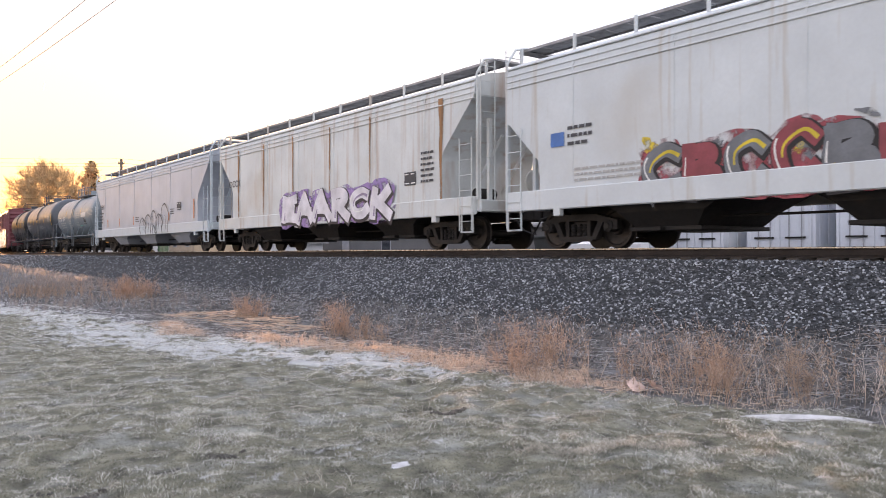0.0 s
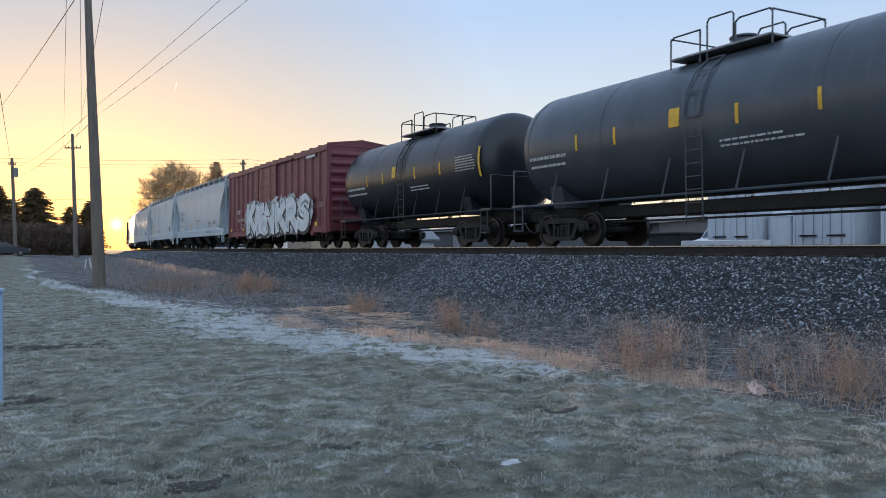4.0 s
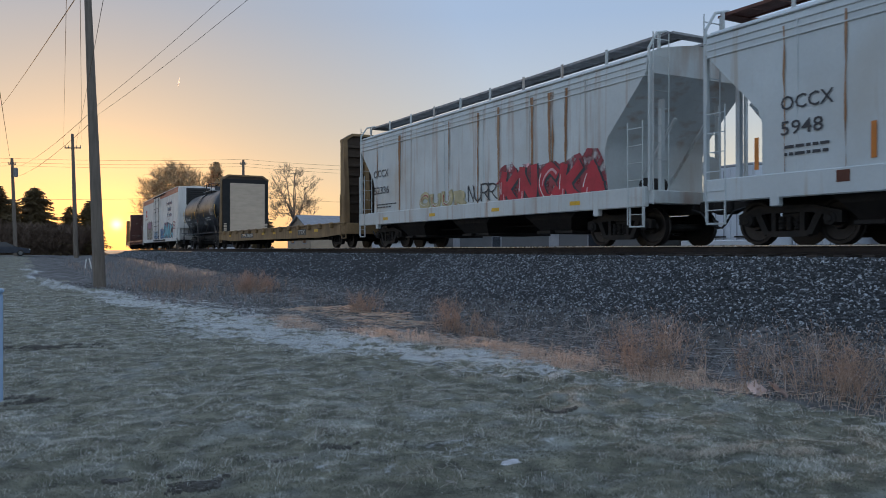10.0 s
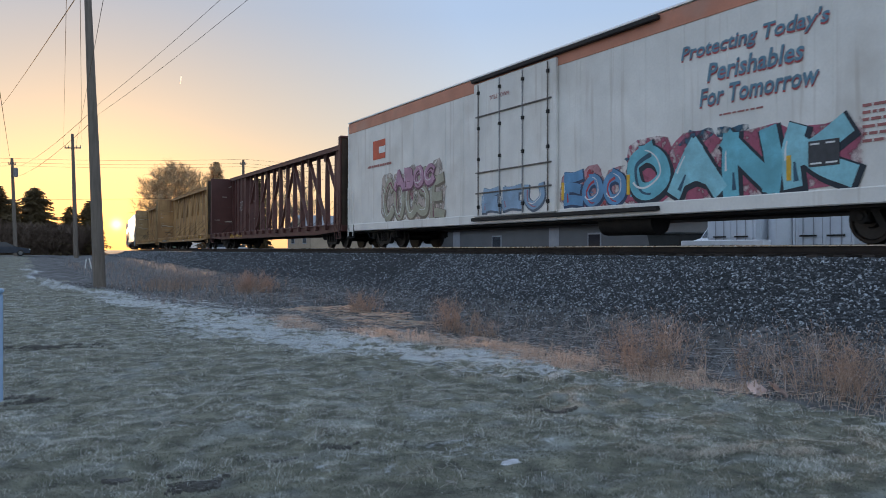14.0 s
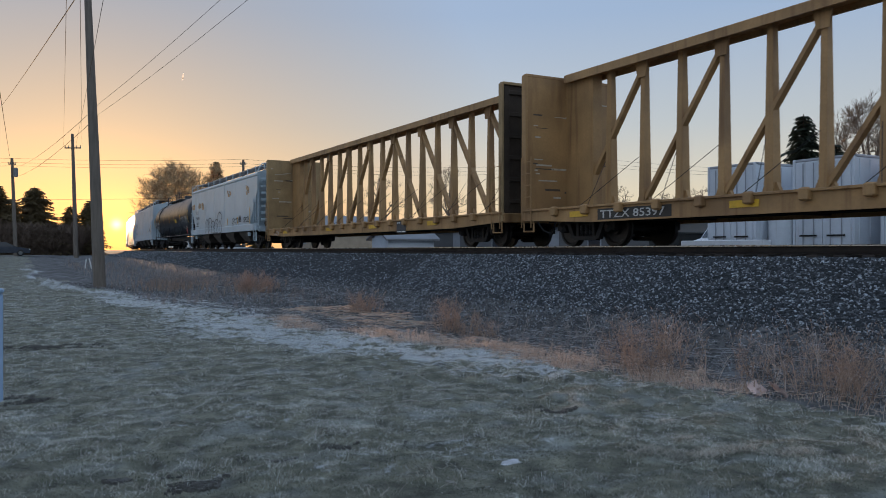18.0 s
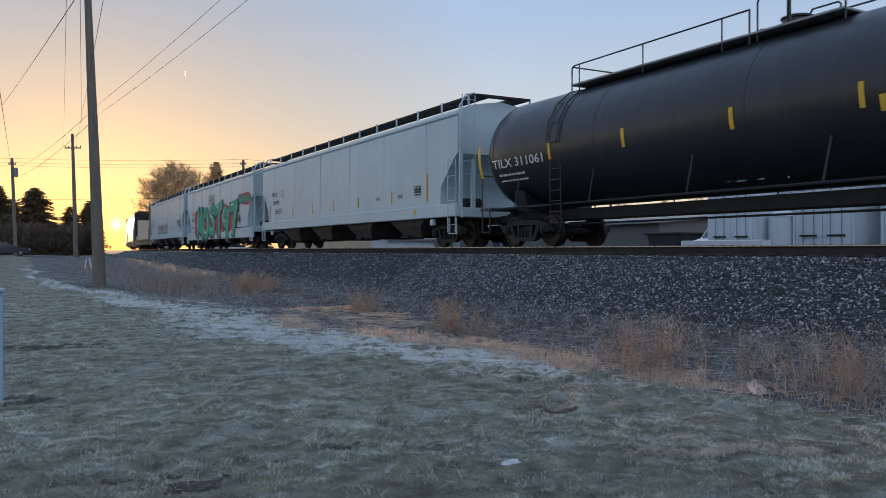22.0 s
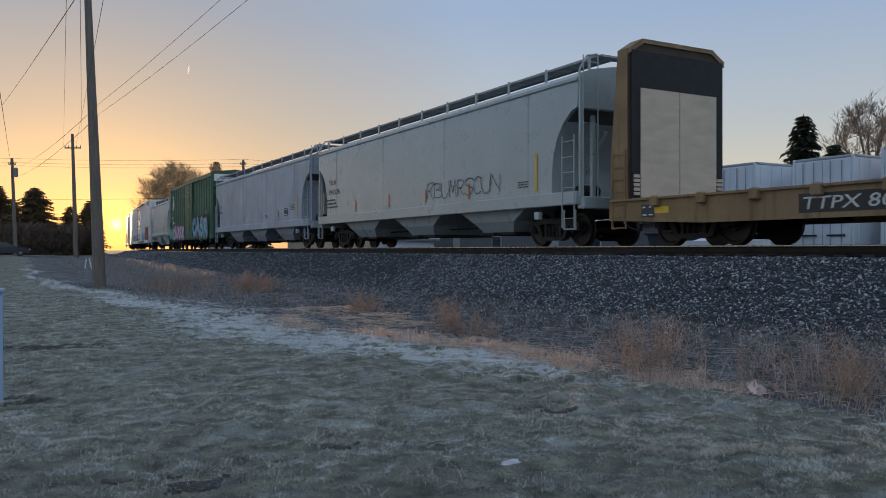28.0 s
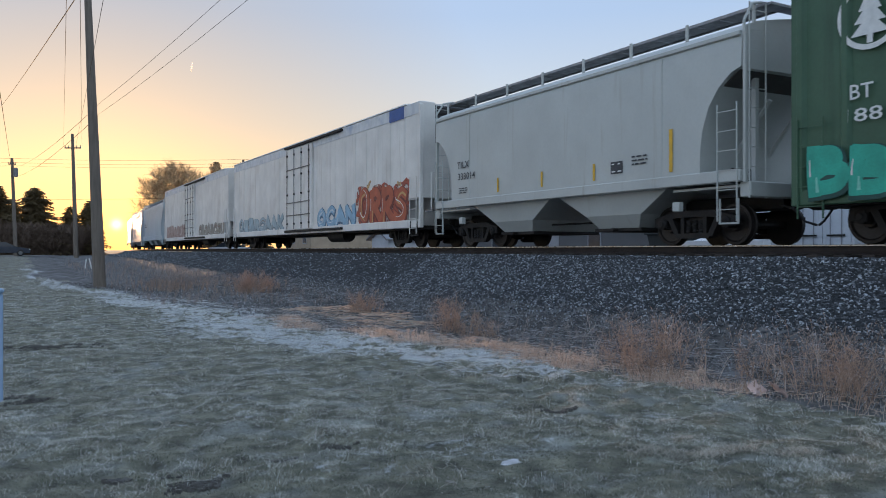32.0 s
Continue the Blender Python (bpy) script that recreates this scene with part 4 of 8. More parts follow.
def boxcar(car, half, mat, eave=4.5, posts=16, door=(-1.2, 1.9), sill=0.72, roof_mat=None, ribs_end=8):
    """A boxcar: smooth box with outside posts, a sliding or plug door, ribbed ends and a low-pitched roof."""
    E = half - 0.55
    part("body", Shape().box(-1.54, 1.54, -E, E, sill + 0.05, eave, 0.02), mat, car)
    prof = [(-1.6, eave - 0.02), (-1.6, eave + 0.06), (0, eave + 0.26), (1.6, eave + 0.06), (1.6, eave - 0.02)]
    part("roof", Shape().prism(prof, "y", -E - 0.03, E + 0.03), roof_mat or mat, car)
    n = round(2 * E / 1.15)
    for i in range(n + 1):
        y = -E + 2 * E * i / n
        part("roof_rib", Shape().prism([(-1.61, eave + 0.05), (-1.61, eave + 0.11), (0, eave + 0.31), (1.61, eave + 0.11), (1.61, eave + 0.05), (0, eave + 0.25)], "y", y - 0.05, y + 0.05), roof_mat or mat, car)
    for sx in (-1, 1):
        part("top_plate", Shape().box(sx * 1.62, sx * 1.5, -E, E, eave - 0.2, eave, 0.015), mat, car)
        part("side_sill", Shape().box(sx * 1.6, sx * 1.48, -E + 0.02, E - 0.02, sill, sill + 0.28, 0.02), mat, car)
        for i in range(posts):
            y = -E + 0.1 + (2 * E - 0.2) * i / (posts - 1)
            if door[0] - 0.15 < y < door[1] + 0.15:
                continue
            x = sx * 1.54
            part("side_post", Shape().loft([[(x, y - 0.11, z), (x + sx * 0.075, y - 0.05, z), (x + sx * 0.075, y + 0.05, z), (x, y + 0.11, z)] for z in (sill + 0.25, eave - 0.18)]), mat, car)
    d0, d1 = door
    dr = part("door", Shape().box(-1.64, -1.55, d0, d1, sill + 0.22, eave - 0.15, 0.015), mat, car)
    for k in range(1, 7):
        z = sill + 0.22 + (eave - 0.4 - sill) * k / 7
        part("door_rib", Shape().box(-1.66, -1.63, d0 + 0.06, d1 - 0.06, z - 0.035, z + 0.035, 0.01), mat, dr)
    for y in (d0 + 0.9, d1 - 0.9):
        part("lock_rod", Shape().tube((-1.69, y, sill + 0.25), (-1.69, y, eave - 0.2), 0.022, 6), mat, dr)
    for y in (d0 + 0.05, d1 - 0.05):
        part("door_edge", Shape().box(-1.68, -1.62, y - 0.06, y + 0.06, sill + 0.2, eave - 0.15, 0.012), mat, dr)
    part("door_handle", Shape().box(-1.73, -1.66, d0 + 0.85, d0 + 1.5, 1.62, 1.68, 0.01), mat, dr)
    for z in (sill + 0.16, eave - 0.12):
        part("door_track", Shape().box(-1.69, -1.58, d0 - 2.6, d1 + 0.1, z - 0.05, z + 0.04, 0.01), mat, car)
    for s in (-1, 1):
        for k in range(ribs_end):
            z = sill + 0.55 + (eave - sill - 0.9) * k / (ribs_end - 1)
            part("end_rib", Shape().loft([[(x, s * (E - 0.01), z - 0.16), (x, s * (E + 0.07), z - 0.03), (x, s * (E + 0.07), z + 0.03), (x, s * (E - 0.01), z + 0.16)] for x in (-1.45, 1.45)]), mat, car)
        part("corner_post", Shape().box(-1.57, -1.46, s * (E - 0.05), s * (E + 0.1), sill, eave, 0.012).box(1.46, 1.57, s * (E - 0.05), s * (E + 0.1), sill, eave, 0.012), mat, car)
        ladder(car, (-1.63, s * (E - 0.08), 0.45), (-1.63, s * (E - 0.08), 2.2), -s * 0.5, "y", 5, mat)
        ladder(car, (-1.45, s * (E + 0.16), 0.9), (-1.45, s * (E + 0.16), 2.3), 0.45, "x", 5, mat)
        part("end_platform", Shape().box(-0.9, 0.9, s * (E + 0.05), s * (E + 0.35), 1.1, 1.15), GALV, car)
        part("jacking_pad", Shape().box(-1.62, -1.4, s * (E - 2.1), s * (E - 1.8), sill - 0.12, sill + 0.1, 0.02), mat, car)
    part("brake_wheel", Shape().lathe([(-0.03, 0.0), (-0.03, 0.25), (0.03, 0.25), (0.03, 0.0)], "y", (-0.5, -E - 0.25, 2.0), 14), mat, car)
    part("brake_reservoir", Shape().lathe([(-0.7, 0.0), (-0.7, 0.2), (0.7, 0.2), (0.7, 0.0)], "y", (-0.7, 0.9, 0.6), 12), STEEL_DARK, car, smooth=True)
    part("underframe", Shape().box(-1.45, 1.45, -E + 0.1, E - 0.1, sill - 0.02, sill + 0.1), STEEL_DARK, car)
    for y in np.linspace(-E + 4.5, E - 4.5, 5):
        part("cross_bearer", Shape().box(-1.45, 1.45, y - 0.06, y + 0.06, sill - 0.3, sill, 0.01), STEEL_DARK, car)
    running_gear(car, half)


ROD_GREY = material("grimed_lock_gear", (0.16, 0.14, 0.125), 0.6, 0.3, 0.3, 3, 20, 0.1)


def reefer(car, half, mat, band, eave=5.0, door=(-1.3, 2.5), sill=0.66, vents=True):
    """A long insulated refrigerator car with a cooling unit in its front end and a plug door with lock rods."""
    E = half - 0.55
    part("body", Shape().box(-1.56, 1.56, -E + 1.1, E, sill + 0.05, eave, 0.03), mat, car)
    part("roof", Shape().prism([(-1.6, eave), (-1.58, eave + 0.05), (0, eave + 0.17), (1.58, eave + 0.05), (1.6, eave)], "y", -E + 1.0, E + 0.02), mat, car)
    nosing = part("unit_bay", Shape().box(-1.56, -0.95, -E, -E + 1.1, sill + 1.0, eave, 0.03).box(0.95, 1.56, -E, -E + 1.1, sill + 1.0, eave, 0.03).box(-0.97, 0.97, -E + 0.02, -E + 1.1, sill + 1.0, sill + 2.9, 0.02), mat, car)
    unit = part("cooling_unit", Shape().box(-0.94, 0.94, -E + 0.12, -E + 1.1, sill + 2.95, eave - 0.08, 0.03), BLACK, car, "black slatted cooling unit")
    for k in range(7):
        z = sill + 3.1 + k * 0.16
        part("slat", Shape().box(-0.8, 0.8, -E + 0.07, -E + 0.13, z, z + 0.07, 0.01), STEEL_DARK, unit)
    for sx in (-1, 1):
        for k in range(22):
            y = -E + 1.2 + (2 * E - 1.3) * k / 21
            part("panel_joint", Shape().box(sx * 1.567, sx * 1.55, y - 0.012, y + 0.012, sill + 0.3, eave - 0.02), mat, car)
        part("side_sill", Shape().box(sx * 1.6, sx * 1.45, -E, E, sill, sill + 0.28, 0.02), mat, car)
        part("eave_band", Shape().box(sx * 1.575, sx * 1.55, -E + 0.02, E - 0.02, eave - 0.42, eave - 0.02, 0.005), band, car, "painted band below the eave")
    d0, d1 = door
    dr = part("door", Shape().box(-1.66, -1.56, d0, d1, sill + 0.2, eave - 0.2, 0.03), mat, car)
    for i in range(4):
        y = d0 + 0.3 + (d1 - d0 - 0.6) * i / 3
        part("lock_rod", Shape().tube((-1.69, y, sill + 0.25), (-1.69, y, eave - 0.25), 0.018, 6), ROD_GREY if i in (0, 3) else GALV, dr)
        for zz in (sill + 0.5, sill + 1.9, sill + 2.8, eave - 0.5):
            part("rod_bracket", Shape().box(-1.71, -1.65, y - 0.05, y + 0.05, zz - 0.05, zz + 0.05, 0.012), STEEL_DARK, dr)
    for z in (sill + 0.9, sill + 1.5, eave - 1.2):
        part("lock_bar", Shape().box(-1.70, -1.66, d0 + 0.15, d1 - 0.15, z - 0.02, z + 0.02, 0.008), ROD_GREY, dr)
    for z in (sill + 0.14, eave - 0.1):
        part("door_track", Shape().box(-1.70, -1.58, d0 - 3.6, d1 + 0.1, z - 0.05, z + 0.05, 0.012), STEEL_DARK, car)
    for s in (-1, 1):
        ladder(car, (-1.64, s * (E - 0.1), 0.45), (-1.64, s * (E - 0.1), 2.4), -s * 0.5, "y", 6, mat)
        part("end_platform", Shape().box(-1.3, 1.3, s * (E - 0.1), s * (E + 0.4), 1.2, 1.26), GALV, car)
        pts = [(-1.3, s * (E + 0.35), 1.26), (-1.3, s * (E + 0.35), 2.5), (0.2, s * (E + 0.35), 2.5), (0.2, s * (E + 0.35), 1.26)]
        part("end_railing", Shape().path(pts, 0.025).path([(-1.3, s * (E + 0.35), 1.9), (0.2, s * (E + 0.35), 1.9)], 0.02), mat, car)
        part("corner_post", Shape().box(-1.58, -1.44, s * (E - 0.05), s * (E + 0.06), sill, eave - 0.1, 0.02), mat, car)
        part("step", Shape().path([(-1.6, s * (E - 0.1), 0.9), (-1.6, s * (E - 0.1), 0.4), (-1.6, s * (E - 0.6), 0.4), (-1.6, s * (E - 0.6), 0.9)], 0.022), STEEL_DARK, car)
    part("fuel_tank", Shape().lathe([(-0.9, 0.0), (-0.9, 0.3), (0.9, 0.3), (0.9, 0.0)], "y", (-0.9, -3.4, 0.55), 16), STEEL_DARK, car, smooth=True)
    part("underframe", Shape().box(-1.4, 1.4, -E + 0.1, E - 0.1, sill - 0.05, sill + 0.08), STEEL_DARK, car)
    running_gear(car, half, 2.9)


def deck(car, half, mat, z0, z1, stakes=14):
    E = half - 0.5
    part("deck", Shape().box(-1.45, 1.45, -E, E, z1 - 0.12, z1, 0.01), material_deck, car, "worn timber deck")
    for sx in (-1, 1):
        part("side_sill", Shape().prism([(-E, z1 + 0.02), (-E, z0 + 0.12), (-E + 2.8, z0), (E - 2.8, z0), (E, z0 + 0.12), (E, z1 + 0.02)], "x", sx * 1.52, sx * 1.44), mat, car)
        part("sill_flange", Shape().box(sx * 1.58, sx * 1.44, -E, E, z1 - 0.02, z1 + 0.035, 0.008), mat, car)
        for i in range(stakes):
            y = -E + 1.5 + (2 * E - 3) * i / (stakes - 1)
            part("winch", Shape().box(sx * 1.66, sx * 1.5, y - 0.1, y + 0.1, z1 - 0.18, z1 + 0.06, 0.03), mat, car)
    for y in np.linspace(-E + 4.0, E - 4.0, 6):
        part("cross_bearer", Shape().box(-1.42, 1.42, y - 0.07, y + 0.07, z0 + 0.05, z1 - 0.1, 0.01), STEEL_DARK, car)
    for s in (-1, 1):
        part("end_sill", Shape().box(-1.5, 1.5, s * (E - 0.1), s * (E + 0.08), z0 + 0.1, z1, 0.02), mat, car)
    return E


material_deck = material("weathered_deck_timber", (0.16, 0.12, 0.08), 0.8, 0, 0.3, 4, 30, 0.3, stretch=(6, 1, 1))
PLYWOOD = material("plywood_facing", (0.56, 0.45, 0.345), 0.7, 0, 0.10, 1.5, 20, 0.1, stretch=(1, 1, 3), dirt=0.2, dirt_color=(0.42, 0.33, 0.25))
# bulkhead recess colour: the shade between the posts is painted in
WEB = material("shaded_web", (0.06, 0.04, 0.026), 0.8, 0, 0.3, 2, 20, 0.1)
RUBBER = material("black_facing", (0.010, 0.010, 0.011), 0.7, 0, 0.3, 3, 30, 0.2)


def bulkhead_flat(car, half, mat, ply=3.6, sheets=((-1.2, 1.2), (0.02, 1.2))):
    """A flatcar with a tall bulkhead at each end, faced with plywood on the load side."""
    E = deck(car, half, mat, 0.46, 1.02)
    for s in (-1, 1):
        a, b = s * (E - 0.62), s * (E - 0.02)
        bk = part("bulkhead", Shape().prism([(-1.5, 1.0), (-1.5, 4.48), (-1.1, 4.72), (1.1, 4.72), (1.5, 4.48), (1.5, 1.0)], "y", a + s * 0.02, a + s * 0.2), WEB, car, "inner sheet coloured dark as shade")
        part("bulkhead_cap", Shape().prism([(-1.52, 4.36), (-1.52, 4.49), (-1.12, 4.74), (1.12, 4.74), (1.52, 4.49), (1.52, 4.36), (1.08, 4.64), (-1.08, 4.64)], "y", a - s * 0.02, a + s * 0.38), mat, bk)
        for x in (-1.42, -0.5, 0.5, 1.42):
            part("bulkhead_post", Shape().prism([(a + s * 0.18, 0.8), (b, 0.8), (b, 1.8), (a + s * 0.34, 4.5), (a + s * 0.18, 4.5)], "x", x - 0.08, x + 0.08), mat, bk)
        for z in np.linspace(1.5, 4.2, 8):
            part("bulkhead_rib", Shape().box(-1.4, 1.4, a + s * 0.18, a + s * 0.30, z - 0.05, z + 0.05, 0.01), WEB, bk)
        part("side_sheet", Shape().prism([(a + s * 0.05, 0.9), (b, 0.9), (b, 2.0), (a + s * 0.36, 4.48), (a + s * 0.05, 4.48)], "x", -1.53, -1.49), mat, bk)
        part("facing", Shape().box(-1.46, 1.46, a - s * 0.03, a + s * 0.015, 1.04, 4.46, 0.01), RUBBER, bk, "ragged black facing")
        for x0, wide in sheets:
            part("plywood_sheet", Shape().box(x0, x0 + wide, a - s * 0.05, a - s * 0.025, 1.1, ply, 0.004), PLYWOOD, bk)
        for k in range(5):
            for x in (-1.4, 1.25):
                part("timber_slat", Shape().box(x, x + 0.17, a - s * 0.055, a - s * 0.032, 1.15 + k * 0.1, 1.22 + k * 0.1), PLYWOOD, bk)
        ladder(car, (-1.56, s * (E - 0.1), 0.5), (-1.56, s * (E - 0.1), 2.2), -s * 0.42, "y", 6, mat)
        part("step", Shape().path([(-1.5, s * (E - 0.05), 0.8), (-1.5, s * (E - 0.05), 0.4), (-1.5, s * (E - 0.5), 0.4), (-1.5, s * (E - 0.5), 0.8)], 0.022), mat, car)
    running_gear(car, half, 2.6)


SCUFF_PALE = material("bare_scuffed_metal", (0.52, 0.45, 0.36), 0.7, 0, 0.3, 6, 30, 0.1)
SCUFF_DARK = material("dark_scrape", (0.10, 0.07, 0.05), 0.7, 0, 0.3, 6, 30, 0.1)


def centerbeam(car, half, mat, dark=None, solid_ends=False):
    """A centerbeam flatcar: a post-and-brace spine under a top chord, with bulkheads at the ends."""
    E = deck(car, half, mat, 0.58, 0.95, 18)
    top = 4.72
    part("top_chord", Shape().box(-0.34, 0.34, -E + 0.3, E - 0.3, top - 0.1, top, 0.02).box(-0.34, -0.28, -E + 0.3, E - 0.3, top - 0.22, top - 0.02).box(0.28, 0.34, -E + 0.3, E - 0.3, top - 0.22, top - 0.02), mat, car)
    n = 18
    inner = E - 0.62
    ys = [-inner + 2 * inner * i / n for i in range(n + 1)]
    for i, y in enumerate(ys):
        w0, w1 = (0.115, 0.075) if i % 2 else (0.09, 0.065)
        p = part("post", Shape().loft([[(-0.13, y - w0, 0.95), (0.13, y - w0, 0.95), (0.13, y + w0, 0.95), (-0.13, y + w0, 0.95)], [(-0.07, y - w1, top - 0.1), (0.07, y - w1, top - 0.1), (0.07, y + w1, top - 0.1), (-0.07, y + w1, top - 0.1)]]), mat, car)
        part("gusset", Shape().prism([(y - 0.3, 0.95), (y + 0.3, 0.95), (y + 0.14, 1.3), (y - 0.14, 1.3)], "x", -0.05, 0.05), mat, p)
    mid = n // 2
    for i in range(0, n - 1, 2):
        if i + 2 <= mid:
            a, b = (ys[i], 1.05), (ys[i + 2], top - 0.3)
        else:
            a, b = (ys[i + 2], 1.05), (ys[i], top - 0.3)
        l = math.hypot(b[0] - a[0], b[1] - a[1])
        ny, nz = -(b[1] - a[1]) / l * 0.048, (b[0] - a[0]) / l * 0.048
        br = part("brace", Shape().prism([(a[0] + ny, a[1] + nz), (b[0] + ny, b[1] + nz), (b[0] - ny, b[1] - nz), (a[0] - ny, a[1] - nz)], "x", -0.10, 0.06), mat, car)
        part("gusset", Shape().prism([(b[0] - 0.22, top - 0.12), (b[0] + 0.22, top - 0.12), (b[0] + 0.14, top - 0.55), (b[0] - 0.14, top - 0.55)], "x", -0.13, -0.08), mat, br)
        part("tie_cable", Shape().tube((-0.2, ys[i], 2.2), (-1.4, ys[i] + 0.8, 1.0), 0.008, 4).tube((-0.2, ys[i + 1], 2.2), (-1.4, ys[i] + 0.5, 1.0), 0.008, 4), STEEL_DARK, car)
    for s in (-1, 1):
        a = s * (E - 0.16)
        skin = dark or mat
        bk = part("bulkhead", Shape().box(-1.5, 1.5, a, a + s * 0.10, 0.95, 4.62, 0.015), skin, car)
        # outer posts, ribs and sheet take the dark colour that paints their shade
        for x in (-1.36, -0.48, 0.48, 1.36):
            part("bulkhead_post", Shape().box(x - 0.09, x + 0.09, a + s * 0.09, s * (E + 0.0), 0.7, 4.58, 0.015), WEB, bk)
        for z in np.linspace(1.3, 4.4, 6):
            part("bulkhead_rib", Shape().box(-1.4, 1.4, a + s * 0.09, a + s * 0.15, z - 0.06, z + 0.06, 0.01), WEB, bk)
        part("outer_sheet", Shape().box(-1.45, 1.45, a + s * 0.10, a + s * 0.106, 0.96, 4.6), WEB, bk, "outer sheet coloured dark as shade")
        part("side_sheet", Shape().box(-1.54, -1.47, a - s * 0.02, s * (E + 0.02), 0.7, 4.65, 0.02), skin, bk)
        part("bulkhead_cap", Shape().box(-1.5, 1.5, a - s * 0.01, s * (E + 0.02), 4.6, 4.68, 0.01), skin, bk)
        rs = random.Random(int(half * 100) + s)
        for _ in range(26):
            x, z, w, hgt = rs.uniform(-1.35, 1.1), rs.uniform(1.2, 4.2), rs.uniform(0.08, 0.7), rs.uniform(0.015, 0.06)
            part("scuff", Shape().box(x, min(1.45, x + w), a - s * 0.004, a + s * 0.002, z, z + hgt), rs.choice((SCUFF_PALE, SCUFF_PALE, SCUFF_DARK)), bk)
        # the closed end panel beside the spine
        part("end_panel", Shape().box(-0.16, 0.16, a, a - s * 1.15, 0.95, top - 0.12, 0.01), mat, car)
        if solid_ends:
            part("end_panel", Shape().box(-0.22, 0.22, a - s * 1.1, a - s * 3.6, 0.95, top - 0.12, 0.01), mat, car)
            for k in range(4):
                part("panel_rib", Shape().box(-0.28, 0.28, a - s * (0.6 + k * 0.8) - 0.05, a - s * (0.6 + k * 0.8) + 0.05, 0.95, top - 0.1, 0.01), mat, car)
        ladder(car, (-1.58, s * (E - 0.04), 0.5), (-1.58, s * (E - 0.04), 2.4), -s * 0.44, "y", 6, mat)
        part("step", Shape().path([(-1.5, s * (E - 0.05), 0.8), (-1.5, s * (E - 0.05), 0.4), (-1.5, s * (E - 0.5), 0.4), (-1.5, s * (E - 0.5), 0.8)], 0.022), mat, car)
    running_gear(car, half, 2.6)
# ---- the wagons, from the first to the last
RUST = (0.20, 0.075, 0.03)
PALE = material("pale_grey_paint", (0.45, 0.52, 0.565), 0.42, 0, 0.06, 0.9, 14, 0.03, streak=0.12, streak_color=(0.30, 0.28, 0.25), dirt=0.15, dirt_color=(0.36, 0.36, 0.35))
PALE_RUSTY = material("rust_streaked_pale_paint", (0.55, 0.58, 0.58), 0.5, 0, 0.10, 0.9, 14, 0.05, streak=0.62, streak_color=(0.32, 0.17, 0.09), dirt=0.35, dirt_color=(0.40, 0.34, 0.27))
PALE_WORN = material("worn_white_paint", (0.54, 0.585, 0.605), 0.48, 0, 0.08, 0.8, 14, 0.04, streak=0.38, streak_color=(0.33, 0.23, 0.13), dirt=0.3, dirt_color=(0.42, 0.40, 0.36))
BLUE_GREY = material("faded_blue_grey_paint", (0.39, 0.43, 0.49), 0.42, 0, 0.08, 0.9, 14, 0.03, streak=0.2, streak_color=(0.22, 0.22, 0.23))
DUSTY = material("dusty_grey_paint", (0.36, 0.39, 0.44), 0.55, 0, 0.16, 0.8, 12, 0.05, streak=0.55, streak_color=(0.18, 0.17, 0.17), dirt=0.4, dirt_color=(0.24, 0.24, 0.26))
GREEN_GREY = material("grey_green_paint", (0.37, 0.405, 0.405), 0.3, 0, 0.06, 0.9, 14, 0.03, streak=0.15, streak_color=(0.27, 0.26, 0.22))
CREAM_GREY = material("warm_pale_grey_paint", (0.48, 0.495, 0.475), 0.45, 0, 0.07, 0.9, 14, 0.04, streak=0.22, streak_color=(0.30, 0.26, 0.2))
TANK_GREEN = material("dark_green_grey_paint", (0.15, 0.195, 0.225), 0.36, 0, 0.15, 1.2, 14, 0.03, streak=0.25, streak_color=(0.16, 0.17, 0.18))
TANK_BLACK = material("tank_black_paint", (0.018, 0.02, 0.026), 0.34, 0, 0.25, 1.2, 18, 0.02, spec=0.5, streak=0.3, streak_color=(0.05, 0.048, 0.045))
TANK_SLATE = material("slate_grey_paint", (0.06, 0.07, 0.085), 0.34, 0, 0.2, 1.2, 18, 0.02, streak=0.3, streak_color=(0.10, 0.105, 0.11))
MAROON = material("maroon_paint", (0.155, 0.036, 0.047), 0.5, 0, 0.14, 1.0, 18, 0.06, streak=0.25, streak_color=(0.08, 0.025, 0.025))
BROWN = material("oxide_brown_paint", (0.10, 0.035, 0.028), 0.6, 0, 0.2, 1.0, 18, 0.08, streak=0.4, streak_color=(0.05, 0.025, 0.02))
BEAM_YELLOW = material("faded_yellow_paint", (0.41, 0.235, 0.095), 0.6, 0, 0.2, 1.2, 18, 0.08, streak=0.6, streak_color=(0.12, 0.05, 0.022), dirt=0.5, dirt_color=(0.20, 0.11, 0.05))
BEAM_DARK = material("grimed_yellow_paint", (0.36, 0.24, 0.115), 0.7, 0, 0.25, 1.5, 18, 0.1, streak=0.45, streak_color=(0.15, 0.09, 0.05))
FLAT_YELLOW = material("weathered_ochre_paint", (0.26, 0.165, 0.075), 0.65, 0, 0.25, 1.2, 18, 0.08, streak=0.7, streak_color=(0.09, 0.045, 0.025), dirt=0.4, dirt_color=(0.22, 0.15, 0.09))
GREEN_BOX = material("forest_green_paint", (0.05, 0.115, 0.066), 0.5, 0, 0.16, 1.0, 18, 0.06, streak=0.35, streak_color=(0.025, 0.06, 0.035))
WHITE_BOX = material("soiled_white_paint", (0.75, 0.72, 0.68), 0.5, 0, 0.1, 1.0, 18, 0.04, streak=0.4, streak_color=(0.44, 0.37, 0.31), dirt=0.3, dirt_color=(0.50, 0.44, 0.38))
